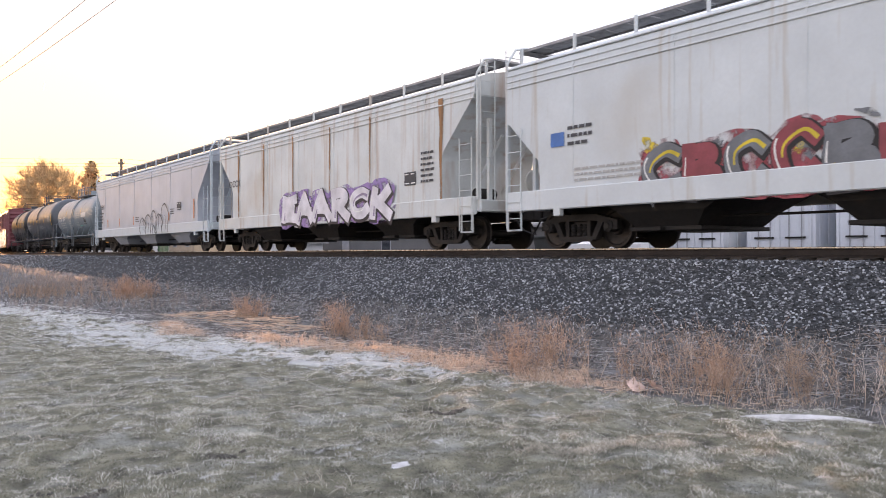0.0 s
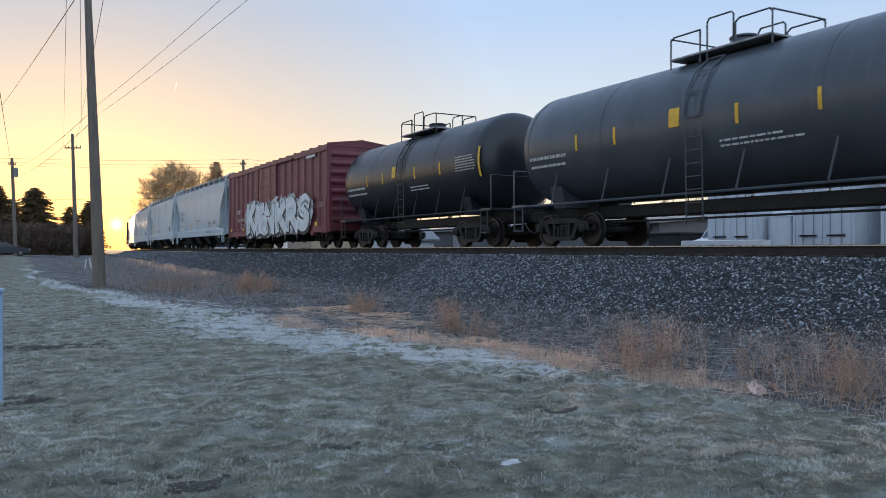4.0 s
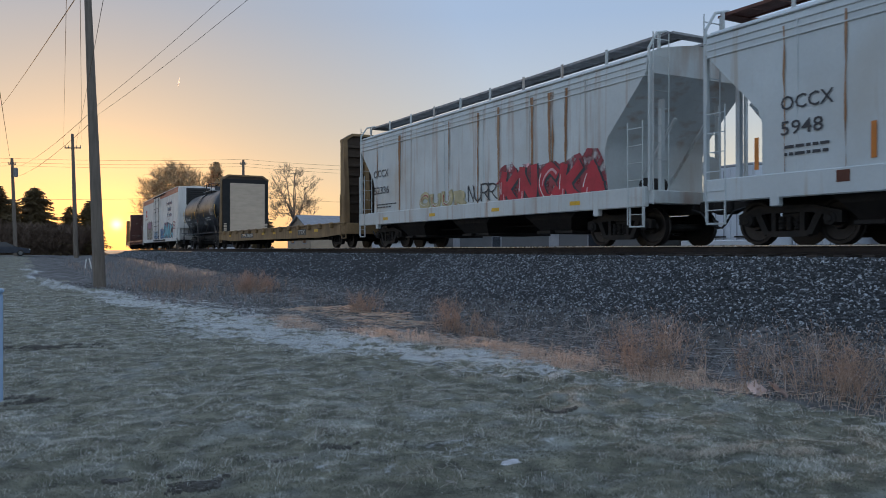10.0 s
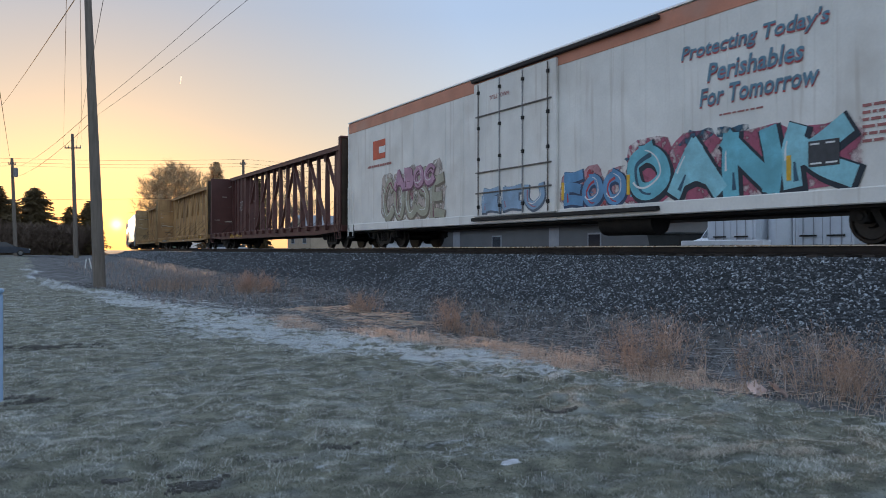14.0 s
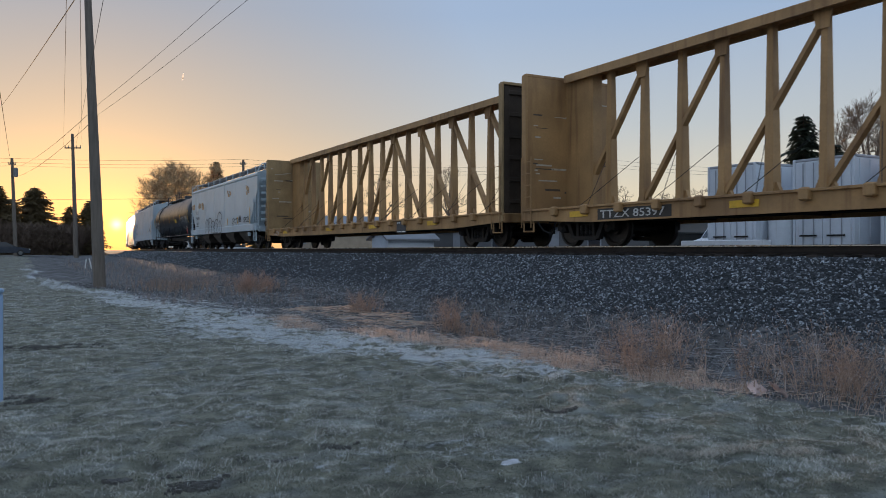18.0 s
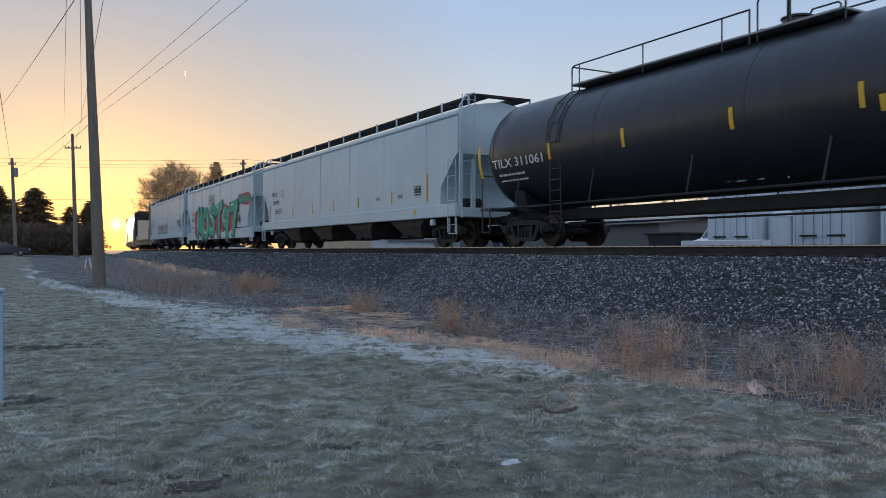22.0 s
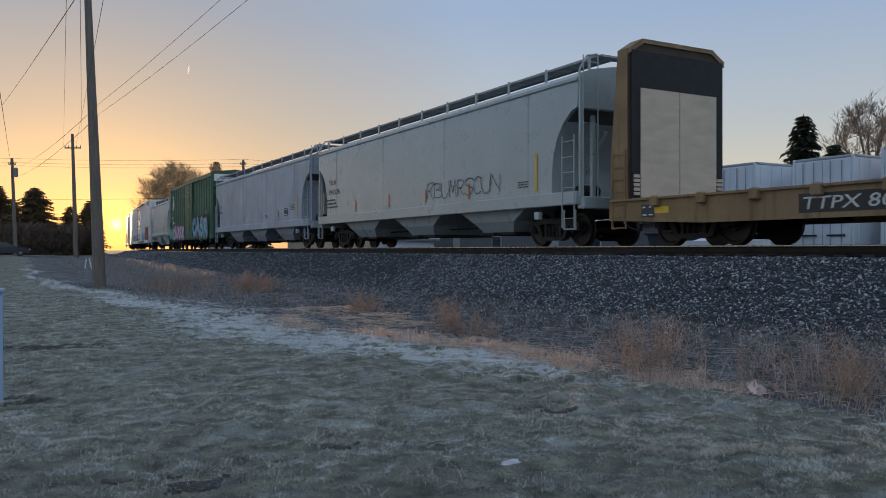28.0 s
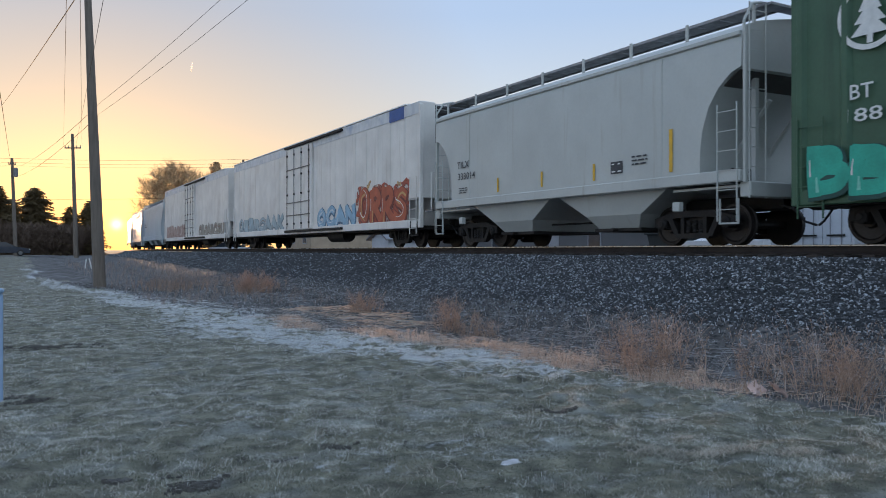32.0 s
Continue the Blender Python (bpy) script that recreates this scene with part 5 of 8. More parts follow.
SALMON = material("salmon_band", (0.52, 0.21, 0.13), 0.55, 0, 0.12, 1.5, 18, 0.03, dirt=0.3, dirt_color=(0.42, 0.26, 0.2))
BLUE_BAND = material("peeling_blue_band", (0.62, 0.63, 0.65), 0.5, 0, 0.12, 3.0, 18, 0.03, dirt=0.35, dirt_color=(0.20, 0.27, 0.42))

CARS = []
GROUP = "wagons of the freight train"


def wagon(name, label, category, a, b):
    car = thing(name, label, category, GROUP)
    half = (b - a) * SPEED / 2
    lag = 0.0 if name != "hopper_wagon" or a > 28.01 or a < 3 else -0.012 if a == 21.19 else 0.02
    CARS.append((car, (a + b) / 2 - lag))
    return car, half


def rust_lines(car, ys, z0, z1, seed=0):
    """Separate long rust runs below the roof seams."""
    rng = random.Random(seed)
    for y, w in ys:
        s = Shape()
        z, top = z1, []
        n = 9
        left = [(SIDE - 0.004, y + w * 0.32 * (1 - 0.6 * i / n) + rng.uniform(-0.02, 0.02), z1 - (z1 - z0) * i / n) for i in range(n + 1)]
        right = [(SIDE - 0.004, y - w * 0.32 * (1 - 0.6 * i / n) + rng.uniform(-0.02, 0.02), z1 - (z1 - z0) * i / n) for i in range(n + 1)]
        s.add(left + right, [(i, i + 1, n + 2 + i, n + 1 + i) for i in range(n)])
        part("rust_run", s, RUST_RUN, car, "brown rust stain")


RUST_RUN = material("rust_run", (0.33, 0.17, 0.08), 0.8, 0, 0.35, 1.6, 20, 0.05, stretch=(1, 6, 0.5), dirt=0.5, dirt_color=(0.44, 0.33, 0.24), ragged=0.8)
DIRTY_WHITE = material("weathered_white_lettering", (0.55, 0.55, 0.53), 0.6, 0, 0.15, 8, 60, 0.0)
FADED = material("faded_red_lettering", (0.36, 0.13, 0.12), 0.6, 0, 0.15, 8, 60, 0.0)

# 1: graffiti-covered hopper
car, h = wagon("hopper_wagon", "dirty pale grey covered hopper with bold multicoloured graffiti", "hopper car", 0.18, 1.38)
hopper(car, h, PALE_WORN, "low", 3, 4.0, shaded_bays=True, inset=0.6)
mural(car, -1.6, 4.6, 0.9, 2.0, 7, "6a6e73", "1b1a1f", "d0b63a", 11, SIDE - 0.006, glow="94434c", second="8a4048")
mural(car, -7.0, -1.9, 0.95, 1.9, 5, "5c6a66", "1d1b20", "d8c83a", 12, glow="7d5a5c")
plate(car, "blue_panel", 6.7, 7.1, 2.2, 2.5, spray("3f6fae"))
small_print(car, 5.9, 6.6, 2.1, 2.6, 3, DARK_MARK, 3)
small_print(car, 3.2, 6.4, 1.35, 1.7, 3, WHITE_MARK, 5)
lettering(car, "WARNING", -0.8, 2.35, 0.18, FADED, 1.1)
small_print(car, -2.2, -0.3, 2.7, 2.95, 2, FADED, 6)

# 2
car, h = wagon("hopper_wagon", "rust-stained pale hopper with purple and white graffiti", "hopper car", 1.38, 2.54)
hopper(car, h, PALE_RUSTY, "flat", 3, 4.0, shaded_bays=True, inset=0.6)
rust_lines(car, [(-6.9, 0.3), (-3.4, 0.14), (-1.0, 0.12), (1.6, 0.14), (4.0, 0.2), (6.3, 0.25)], 1.3, 3.9, 2)
mural(car, -4.6, 2.4, 0.9, 1.95, 6, "d4d0d6", "26222c", "8c7f99", 21, SIDE - 0.036, glow="9277ad")
lettering(car, "OCCX", 7.2, 2.5, 0.26, DARK_MARK, 1.1)
data_panel(car, -5.5, 1.75)
small_print(car, -6.6, -6.0, 1.7, 2.6, 6, DARK_MARK, 7)

# 3
car, h = wagon("hopper_wagon", "blue-grey covered hopper with outlined graffiti and orange strips", "hopper car", 2.54, 3.84)
hopper(car, h, BLUE_GREY, "flat", 3, 4.0, trim=PALE, inset=0.6)
bubbles(car, -4.1, 0.2, 0.92, 2.15, 5, DARK_MARK, 31, 0.06, SIDE - 0.036)
strips(car, [-7.55], 1.45, 2.3, spray("d97a2b"))
strips(car, [-4.2, 1.5, 4.2, 6.6], 1.42, 1.85, spray("d97a2b"), 0.08)
data_panel(car, -5.6, 1.9)
small_print(car, -5.0, -4.4, 1.7, 2.0, 3, DARK_MARK, 33)
small_print(car, 0.5, 1.2, 1.5, 1.8, 3, DARK_MARK, 34)
lettering(car, "UFEX", 8.3, 2.5, 0.25, DARK_MARK, 0.9)
small_print(car, 7.4, 8.3, 1.6, 2.3, 4, DARK_MARK, 35)

# 4 to 6: tanks
W1 = (1.44, 2.42)
car, h = wagon("tank_wagon", "dark green-grey tank wagon with white lettering and railed platform", "tank car", 3.84, 4.72)
tank(car, h, TANK_GREEN, W1[0], W1[1], 1.5)
lettering(car, "UCLX 16305", 5.2, 2.2, 0.28, WHITE_MARK, 2.05, wrap=W1)
small_print(car, 2.9, 4.8, 1.65, 2.1, 3, WHITE_MARK, 41, wrap=W1)
small_print(car, 1.1, 2.1, 1.75, 2.4, 5, WHITE_MARK, 42, wrap=W1)
small_print(car, -1.6, -0.3, 2.2, 2.6, 3, WHITE_MARK, 43, wrap=W1)
small_print(car, -1.2, -0.2, 1.6, 2.0, 4, WHITE_MARK, 44, wrap=W1)
plate(car, "patch", -3.2, -1.9, 2.3, 2.6, DIRTY_WHITE, wrap=W1)
small_print(car, -5.3, -3.9, 2.3, 2.8, 6, WHITE_MARK, 45, wrap=W1)
scribble(car, -2.6, -1.3, 1.75, 2.15, 4, spray("5fb9a8"), 46, 0.05, wrap=W1)
data_panel(car, -2.85, 1.85, wrap=W1)
strips(car, [2.9, 0.5, -1.7], 2.5, 2.95, wrap=W1, w=0.09)
for o in car.children:
    if o.name.split(".")[0] in ("lettering", "small_print", "print_line", "patch", "graffiti_stroke", "scribble", "data_panel", "data_frame", "reflective_strip"):
        o.location.y -= 0.46
W2 = (1.52, 2.62)
for a, b, num, sd in ((4.72, 5.68, "", 50), (5.68, 6.52, "", 60)):
    car, h = wagon("tank_wagon", "black tank wagon with small pale markings and railed dome", "tank car", a, b)
    tank(car, h, TANK_SLATE if sd == 50 else TANK_BLACK, W2[0], W2[1], 1.35)
    small_print(car, h - 3.4, h - 1.5, 1.95, 2.35, 2, WHITE_MARK, sd, wrap=W2)
    small_print(car, -h + 1.3, -h + 2.5, 2.3, 2.8, 6, WHITE_MARK, sd + 1, wrap=W2)
    small_print(car, -2.6, -0.6, 1.9, 2.1, 2, WHITE_MARK, sd + 2, wrap=W2)
    strips(car, [-h + 1.1], 2.1, 3.0, wrap=W2)
    strips(car, [h - 3.5, h - 4.9, -1.1, -2.9], 2.35, 2.75, wrap=W2, w=0.08)
    plate(car, "yellow_placard", 0.4, 0.7, 2.5, 2.9, YELLOW_MARK, wrap=W2)

# 7: maroon boxcar
car, h = wagon("boxcar", "maroon boxcar with black and white graffiti and closed sliding door", "boxcar", 6.52, 7.69)
boxcar(car, h, MAROON, 4.42, 18, (-1.25, 2.0), 0.68, MAROON)
BX = -1.603
lettering(car, "HCRY", 6.45, 1.98, 0.26, WHITE_MARK, 0.72, BX)
lettering(car, "61 414", 6.2, 1.53, 0.24, WHITE_MARK, 1.3, BX)
small_print(car, 4.75, 5.7, 1.05, 1.4, 3, WHITE_MARK, 71, BX)
mural(car, -6.4, 4.1, 0.72, 2.45, 6, "d2d7da", "0c0d12", "7d838c", 74, BX - 0.095, glow="b9bfc4", word="KENKRS", weight=0.36)
small_print(car, 2.15, 2.65, 1.85, 2.6, 6, WHITE_MARK, 72, BX)
plate(car, "sign_panel", 2.15, 2.65, 2.75, 2.95, DARK_MARK, BX)
strips(car, [7.6, 4.9, 2.2, -0.9, -4.9, -7.1], 0.98, 1.16, w=0.36, x=BX - 0.06)
for y in (7.1, 6.2, 5.3, -6.4, -5.2):
    plate(car, "red_white_strip", y - 0.14, y + 0.14, 1.02, 1.12, RED_MARK, BX - 0.003)
plate(car, "white_patch", -6.9, -5.7, 4.08, 4.2, DIRTY_WHITE, -1.63)
small_print(car, -5.9, -5.0, 1.3, 1.75, 5, WHITE_MARK, 73, BX)
scribble(car, -5.7, -4.9, 1.85, 2.1, 3, WHITE_MARK, 75, 0.025, BX)
scribble(car, -8.0, -6.6, 1.8, 2.0, 4, DIRTY_WHITE, 76, 0.02, BX)
data_panel(car, -4.5, 1.2, 0.4, 0.35, BX - 0.002)

# 8 to 11: hoppers
car, h = wagon("hopper_wagon", "clean pale grey covered hopper with yellow strips", "hopper car", 7.69, 8.90)
hopper(car, h, PALE, "flat", 4, 4.02, shaded_bays=True)
strips(car, [-7.25], 1.4, 2.35)
strips(car, [-4.6, -2.6, 0.03, 2.2, 4.4], 1.42, 1.86, w=0.1)
small_print(car, -5.9, -5.2, 1.55, 1.85, 3, DARK_MARK, 81)
small_print(car, -4.4, -3.7, 1.5, 1.8, 3, DARK_MARK, 82)
small_print(car, -6.9, -6.3, 1.4, 1.5, 1, DARK_MARK, 83)
lettering(car, "OCCX", 6.45, 2.6, 0.25, DARK_MARK, 1.0)
lettering(car, "6553", 6.4, 2.15, 0.25, DARK_MARK, 0.95)
plate(car, "sign_panel", 5.05, 6.45, 1.45, 1.82, WHITE_MARK)
small_print(car, 5.15, 6.35, 1.5, 1.77, 2, DARK_MARK, 84, SIDE - 0.012)
lettering(car, "C", 4.9, 2.6, 0.14, DARK_MARK)
lettering(car, "DO NOT HAMMER ON CAR", 0.8, 1.95, 0.12, FADED, 1.5)
small_print(car, -0.4, 0.9, 1.1, 1.16, 1, DARK_MARK, 85, SIDE - 0.036)
small_print(car, -5.0, -3.2, 1.06, 1.2, 3, DARK_MARK, 86, SIDE - 0.036)

car, h = wagon("hopper_wagon", "faded pale grey covered hopper with faint yellow stains", "hopper car", 8.90, 10.045)
hopper(car, h, PALE_WORN, "flat", 3, 4.02, shaded_bays=True)
lettering(car, "OCCX", 7.1, 2.58, 0.28, DARK_MARK, 1.25)
lettering(car, "55487", 7.1, 2.02, 0.28, DARK_MARK, 1.25)
plate(car, "yellow_placard", 4.6, 5.4, 1.5, 1.8, YELLOW_MARK)
small_print(car, 6.4, 7.3, 1.5, 1.72, 2, DARK_MARK, 91)
small_print(car, 0.6, 1.5, 1.5, 1.75, 4, FADED, 92)
lettering(car, "C", 4.9, 2.35, 0.14, DARK_MARK)
plate(car, "red_white_strip", 6.4, 6.8, 0.98, 1.1, RED_MARK, SIDE - 0.035)
strips(car, [5.3, 2.1, -1.3, -4.4, -7.4], 1.0, 1.1, w=0.4, x=SIDE - 0.036)
data_panel(car, -5.4, 1.55)
rust_lines(car, [(1.6, 0.1), (-2.8, 0.08)], 1.3, 3.9, 9)

car, h = wagon("hopper_wagon", "white covered hopper with rust runs below its roof seams", "hopper car", 10.045, 11.25)
hopper(car, h, PALE_WORN, "flat", 4, 4.02, shaded_bays=True, walk_mat=material("rusty_walkway", (0.14, 0.06, 0.045), 0.7, 0.2, 0.3, 5, 30, 0.2))
lettering(car, "OCCX", 6.57, 2.42, 0.25, DARK_MARK, 1.05)
lettering(car, "5948", 6.57, 1.97, 0.25, DARK_MARK, 0.85)
small_print(car, 5.3, 6.5, 1.52, 1.78, 2, DARK_MARK, 104)
strips(car, [7.1, 4.8], 1.4, 2.0, spray("c87a33"))
plate(car, "brown_label", 5.2, 5.45, 1.05, 1.25, spray("5a3020"), SIDE - 0.036)
rust_lines(car, [(-5.9, 0.1), (-4.6, 0.16), (-3.4, 0.08), (-2.2, 0.07), (-0.4, 0.09), (1.4, 0.06), (-6.9, 0.08), (6.5, 0.08), (5.3, 0.06)], 1.3, 3.95, 10)
strips(car, [-7.3], 1.4, 2.35, spray("c87a33"))
strips(car, [2.3, -0.9], 1.45, 1.8, spray("c87a33"), 0.07)
data_panel(car, -5.0, 1.45)
small_print(car, 0.4, 1.4, 1.5, 2.1, 5, DARK_MARK, 101)
small_print(car, -6.4, -5.8, 1.5, 1.7, 3, DARK_MARK, 102)
scribble(car, -3.9, -2.6, 1.55, 1.85, 3, DIRTY_WHITE, 103, 0.02)

car, h = wagon("hopper_wagon", "pale hopper with heavy rust runs and red bubble graffiti", "hopper car", 11.25, 12.40)
hopper(car, h, PALE_RUSTY, "flat", 3, 4.02, shaded_bays=True)
lettering(car, "OCCX", 6.6, 2.6, 0.26, DARK_MARK, 1.3)
lettering(car, "52336", 6.55, 1.98, 0.26, DARK_MARK, 1.3)
rust_lines(car, [(4.4, 0.28), (0.85, 0.12), (-0.9, 0.12), (-2.0, 0.2), (-3.65, 0.16), (-4.5, 0.5), (-5.1, 0.2), (6.3, 0.1)], 1.3, 3.95, 11)
mural(car, -6.6, -2.1, 1.02, 2.15, 5, "b2303f", "2c3b42", "d9a9ae", 111, glow="8d3a45")
mural(car, -0.2, 2.9, 1.25, 1.8, 4, "b9ae8a", "a39a70", "9f4246", 112)
scribble(car, -1.9, -0.3, 1.35, 1.85, 4, DARK_MARK, 113, 0.06)
strips(car, [5.5, 1.9, -1.9, -5.5], 1.0, 1.1, w=0.4, x=SIDE - 0.036)
small_print(car, 4.5, 6.3, 1.4, 1.6, 2, DARK_MARK, 114)

# 12: bulkhead flat
car, h = wagon("bulkhead_flatcar", "empty weathered ochre flatcar with tall end bulkheads", "flatcar", 12.40, 13.87)
bulkhead_flat(car, h, FLAT_YELLOW, 4.2, ((-1.0, 2.25),))
plate(car, "sign_panel", 2.9, 5.5, 0.60, 0.86, BLACK, -1.525)
lettering(car, "TTPX 806099", 5.3, 0.64, 0.18, DIRTY_WHITE, 2.3, -1.53)
plate(car, "sign_panel", -5.9, -4.7, 0.60, 0.88, BLACK, -1.525)
lettering(car, "TTX", -4.8, 0.65, 0.18, DIRTY_WHITE, 0.9, -1.53)
strips(car, [8.0, 4.8, 1.0, -1.0, -3.6, -7.2], 0.72, 0.84, w=0.45, x=-1.528)

# 13: tank
W3 = (1.5, 2.65)
car, h = wagon("tank_wagon", "glossy black tank wagon with yellow strips and white lettering", "tank car", 13.87, 14.73)
tank(car, h, TANK_BLACK, W3[0], W3[1], 1.3)
lettering(car, "TILX 180177", 4.85, 2.12, 0.26, WHITE_MARK, 2.0, wrap=W3)
small_print(car, 3.0, 4.6, 1.6, 1.95, 3, WHITE_MARK, 131, wrap=W3)
small_print(car, 1.0, 2.1, 1.6, 1.95, 4, WHITE_MARK, 132, wrap=W3)
small_print(car, -1.9, -1.0, 1.55, 1.9, 4, WHITE_MARK, 133, wrap=W3)
small_print(car, -3.8, -2.2, 1.9, 2.15, 2, WHITE_MARK, 134, wrap=W3)
small_print(car, -5.0, -3.9, 2.25, 2.75, 7, WHITE_MARK, 135, wrap=W3)
plate(car, "red_valve_tag", 0.6, 0.75, 2.0, 2.1, RED_MARK, wrap=W3)
strips(car, [2.5, 1.2, -1.8], 2.2, 2.7, wrap=W3, w=0.1)
strips(car, [-5.45, 5.6], 2.0, 2.95, wrap=W3, w=0.13)

# 14: white refrigerator car
car, h = wagon("refrigerator_car", "soiled white refrigerator car with salmon band and blue graffiti", "refrigerator car", 14.73, 16.44)
reefer(car, h, WHITE_BOX, SALMON, 5.0, (-1.4, 2.6))
RX = -1.572
TEAL_MARK = spray("5f8295")
for tone, dz, dx in ((spray("a8474a"), -0.035, 0.0), (TEAL_MARK, 0.0, 0.003)):
    lettering(car, "Protecting Today's", -5.6, 3.75 + dz, 0.36, tone, 3.4, RX - dx, fat=0.02, shear=0.2)
    lettering(car, "Perishables", -6.3, 3.28 + dz, 0.34, tone, 2.2, RX - dx, fat=0.02, shear=0.2)
    lettering(car, "For Tomorrow", -6.1, 2.80 + dz, 0.34, tone, 2.7, RX - dx, fat=0.02, shear=0.2)
small_print(car, -7.8, -6.6, 2.5, 2.58, 1, FADED, 141, RX)
mural(car, -9.4, -3.9, 0.95, 2.2, 5, "6fb4c4", "1e2b38", "32566b", 142, RX, glow="a3536a", word="OANK", second="8cc3cf", weight=0.27)
mural(car, -3.9, -1.6, 0.95, 1.8, 3, "5f8fb8", "2c3f5c", "a8404a", 143, RX, glow="b8868c")
mural(car, 4.6, 9.2, 0.95, 2.6, 5, "a7a28f", "6f6457", "7a3b52", 144, RX, glow="b9a9a0")
mural(car, 5.2, 8.2, 2.0, 2.75, 4, "b58aa0", "6b4258", "54323f", 145, RX - 0.014)
mural(car, -1.0, 2.2, 1.0, 1.7, 3, "8aa4be", "55606e", "a5707a", 146, -1.665)
plate(car, "orange_emblem", 9.0, 10.1, 3.3, 4.0, spray("c8553a"), RX)
plate(car, "emblem_notch", 9.0, 9.55, 3.5, 3.75, WHITE_MARK, RX - 0.004)
small_print(car, 8.0, 10.6, 2.9, 3.1, 1, FADED, 147, RX)
data_panel(car, -8.9, 1.35, 0.6, 0.45, RX - 0.016)
strips(car, [-1.6, -4.0, -8.2], 1.15, 1.6, w=0.1, x=RX - 0.016)
small_print(car, -10.9, -9.6, 1.6, 2.3, 6, FADED, 148, RX)
lettering(car, "TITLE TOWN", 1.7, 4.2, 0.12, FADED, 1.0, -1.675)

# 15 to 17: centerbeams
car, h = wagon("centerbeam_flatcar", "oxide brown empty centerbeam flatcar with riveted end panels", "flatcar", 16.44, 18.02)
centerbeam(car, h, BROWN, solid_ends=True)
lettering(car, "BNSF 549533", 6.5, 0.66, 0.2, YELLOW_MARK, 2.6, -1.53)
scribble(car, 8.2, 8.9, 2.4, 3.0, 3, DIRTY_WHITE, 151, 0.03, -0.3)
car, h = wagon("centerbeam_flatcar", "faded yellow empty centerbeam flatcar with warning stencils", "flatcar", 18.02, 19.635)
centerbeam(car, h, BEAM_YELLOW)
plate(car, "sign_panel", 6.3, 8.7, 0.62, 0.88, BLACK, -1.525)
lettering(car, "TTZX 85397", 8.6, 0.66, 0.18, DIRTY_WHITE, 2.1, -1.53)
data_panel(car, -2.5, 0.6, 0.6, 0.34, -1.54)
strips(car, [9.4, 4.4, 0.4, -4.9, -9.4], 0.72, 0.86, w=0.7, x=-1.54)
car, h = wagon("centerbeam_flatcar", "grimy orange-yellow centerbeam flatcar with open braced spine", "flatcar", 19.635, 21.19)
centerbeam(car, h, BEAM_YELLOW, BEAM_DARK)
data_panel(car, -4.9, 0.5, 0.75, 0.42, -1.54)
lettering(car, "TTZX", 10.1, 0.66, 0.18, DIRTY_WHITE, 0.9, -1.53)
strips(car, [8.2, 2.2, -2.4, -7.2], 0.72, 0.86, w=0.7, x=-1.54)

# 18: hopper with tags
car, h = wagon("hopper_wagon", "pale grey ribbed-end hopper with black outline tags", "hopper car", 21.19, 22.44)
hopper(car, h, PALE, "steep", 4, 3.95, shaded_bays="brown", ridges=False, sill=(0.98, 1.36))
for i in range(7):
    z = 1.5 + i * 0.36
    part("end_rib", Shape().box(-1.4, 1.4, -h + 0.5, -h + 0.6, z, z + 0.14, 0.02), PALE, car)
bubbles(car, -0.7, 3.9, 1.02, 2.15, 5, DARK_MARK, 181, 0.06, SIDE - 0.036)
scribble(car, -4.9, -3.4, 1.25, 1.8, 3, DARK_MARK, 182, 0.05)
scribble(car, -7.2, -6.0, 1.5, 1.8, 4, DARK_MARK, 183, 0.05)
lettering(car, "TILX", 7.3, 2.45, 0.2, DARK_MARK, 0.9)
lettering(car, "56033", 7.2, 2.05, 0.2, DARK_MARK, 1.2)
small_print(car, 6.1, 7.0, 1.5, 1.85, 3, DARK_MARK, 184)
data_panel(car, -5.2, 1.55)
strips(car, [-7.4], 1.4, 2.3)
strips(car, [-4.7, -2.2], 1.45, 1.85, w=0.09)
for i, (y, z) in enumerate(((-6.9, 3.3), (-2.6, 3.35), (4.9, 2.95), (5.9, 3.0), (8.0, 3.0))):
    sh = Shape()
    blob(sh, y, z, 0.4, 0.22, SIDE - 0.004, random.Random(i), wob=0.35)
    part("stain", sh, spray("b89468", 4.5), car, "ragged ochre stain")

# 19: long pressure tank
W4 = (1.57, 2.66)
car, h = wagon("tank_wagon", "long black pressure tank wagon with white stencils and yellow strips", "tank car", 22.44, 23.79)
tank(car, h, TANK_BLACK, W4[0], W4[1], 1.6, 4.6, ladder_y=5.8)
lettering(car, "TILX 311061", 8.9, 2.22, 0.24, WHITE_MARK, 2.4, wrap=W4)
small_print(car, 7.0, 8.7, 1.75, 2.05, 2, WHITE_MARK, 191, wrap=W4)
lettering(car, "NON-ODORIZED", -5.95, 2.32, 0.16, WHITE_MARK, 1.15, wrap=W4)
lettering(car, "LIQUEFIED PETROLEUM GAS", -5.9, 2.08, 0.13, WHITE_MARK, 1.25, wrap=W4)
small_print(car, -8.8, -7.7, 2.0, 2.5, 7, WHITE_MARK, 192, wrap=W4)
small_print(car, -6.6, -5.6, 1.55, 1.75, 2, WHITE_MARK, 193, wrap=W4)
small_print(car, -7.5, -6.7, 1.6, 1.78, 2, WHITE_MARK, 194, wrap=W4)
strips(car, [-8.9, 9.6], 2.0, 2.95, wrap=W4, w=0.13)
strips(car, [-5.4, -2.4, 0.3, 3.4, 6.2], 2.25, 2.68, wrap=W4, w=0.1)
plate(car, "yellow_placard", -3.5, -2.7, 2.15, 2.42, YELLOW_MARK, wrap=W4)
scribble(car, -0.4, 1.3, 1.3, 1.85, 4, spray("8fb0b4"), 195, 0.06, wrap=W4)
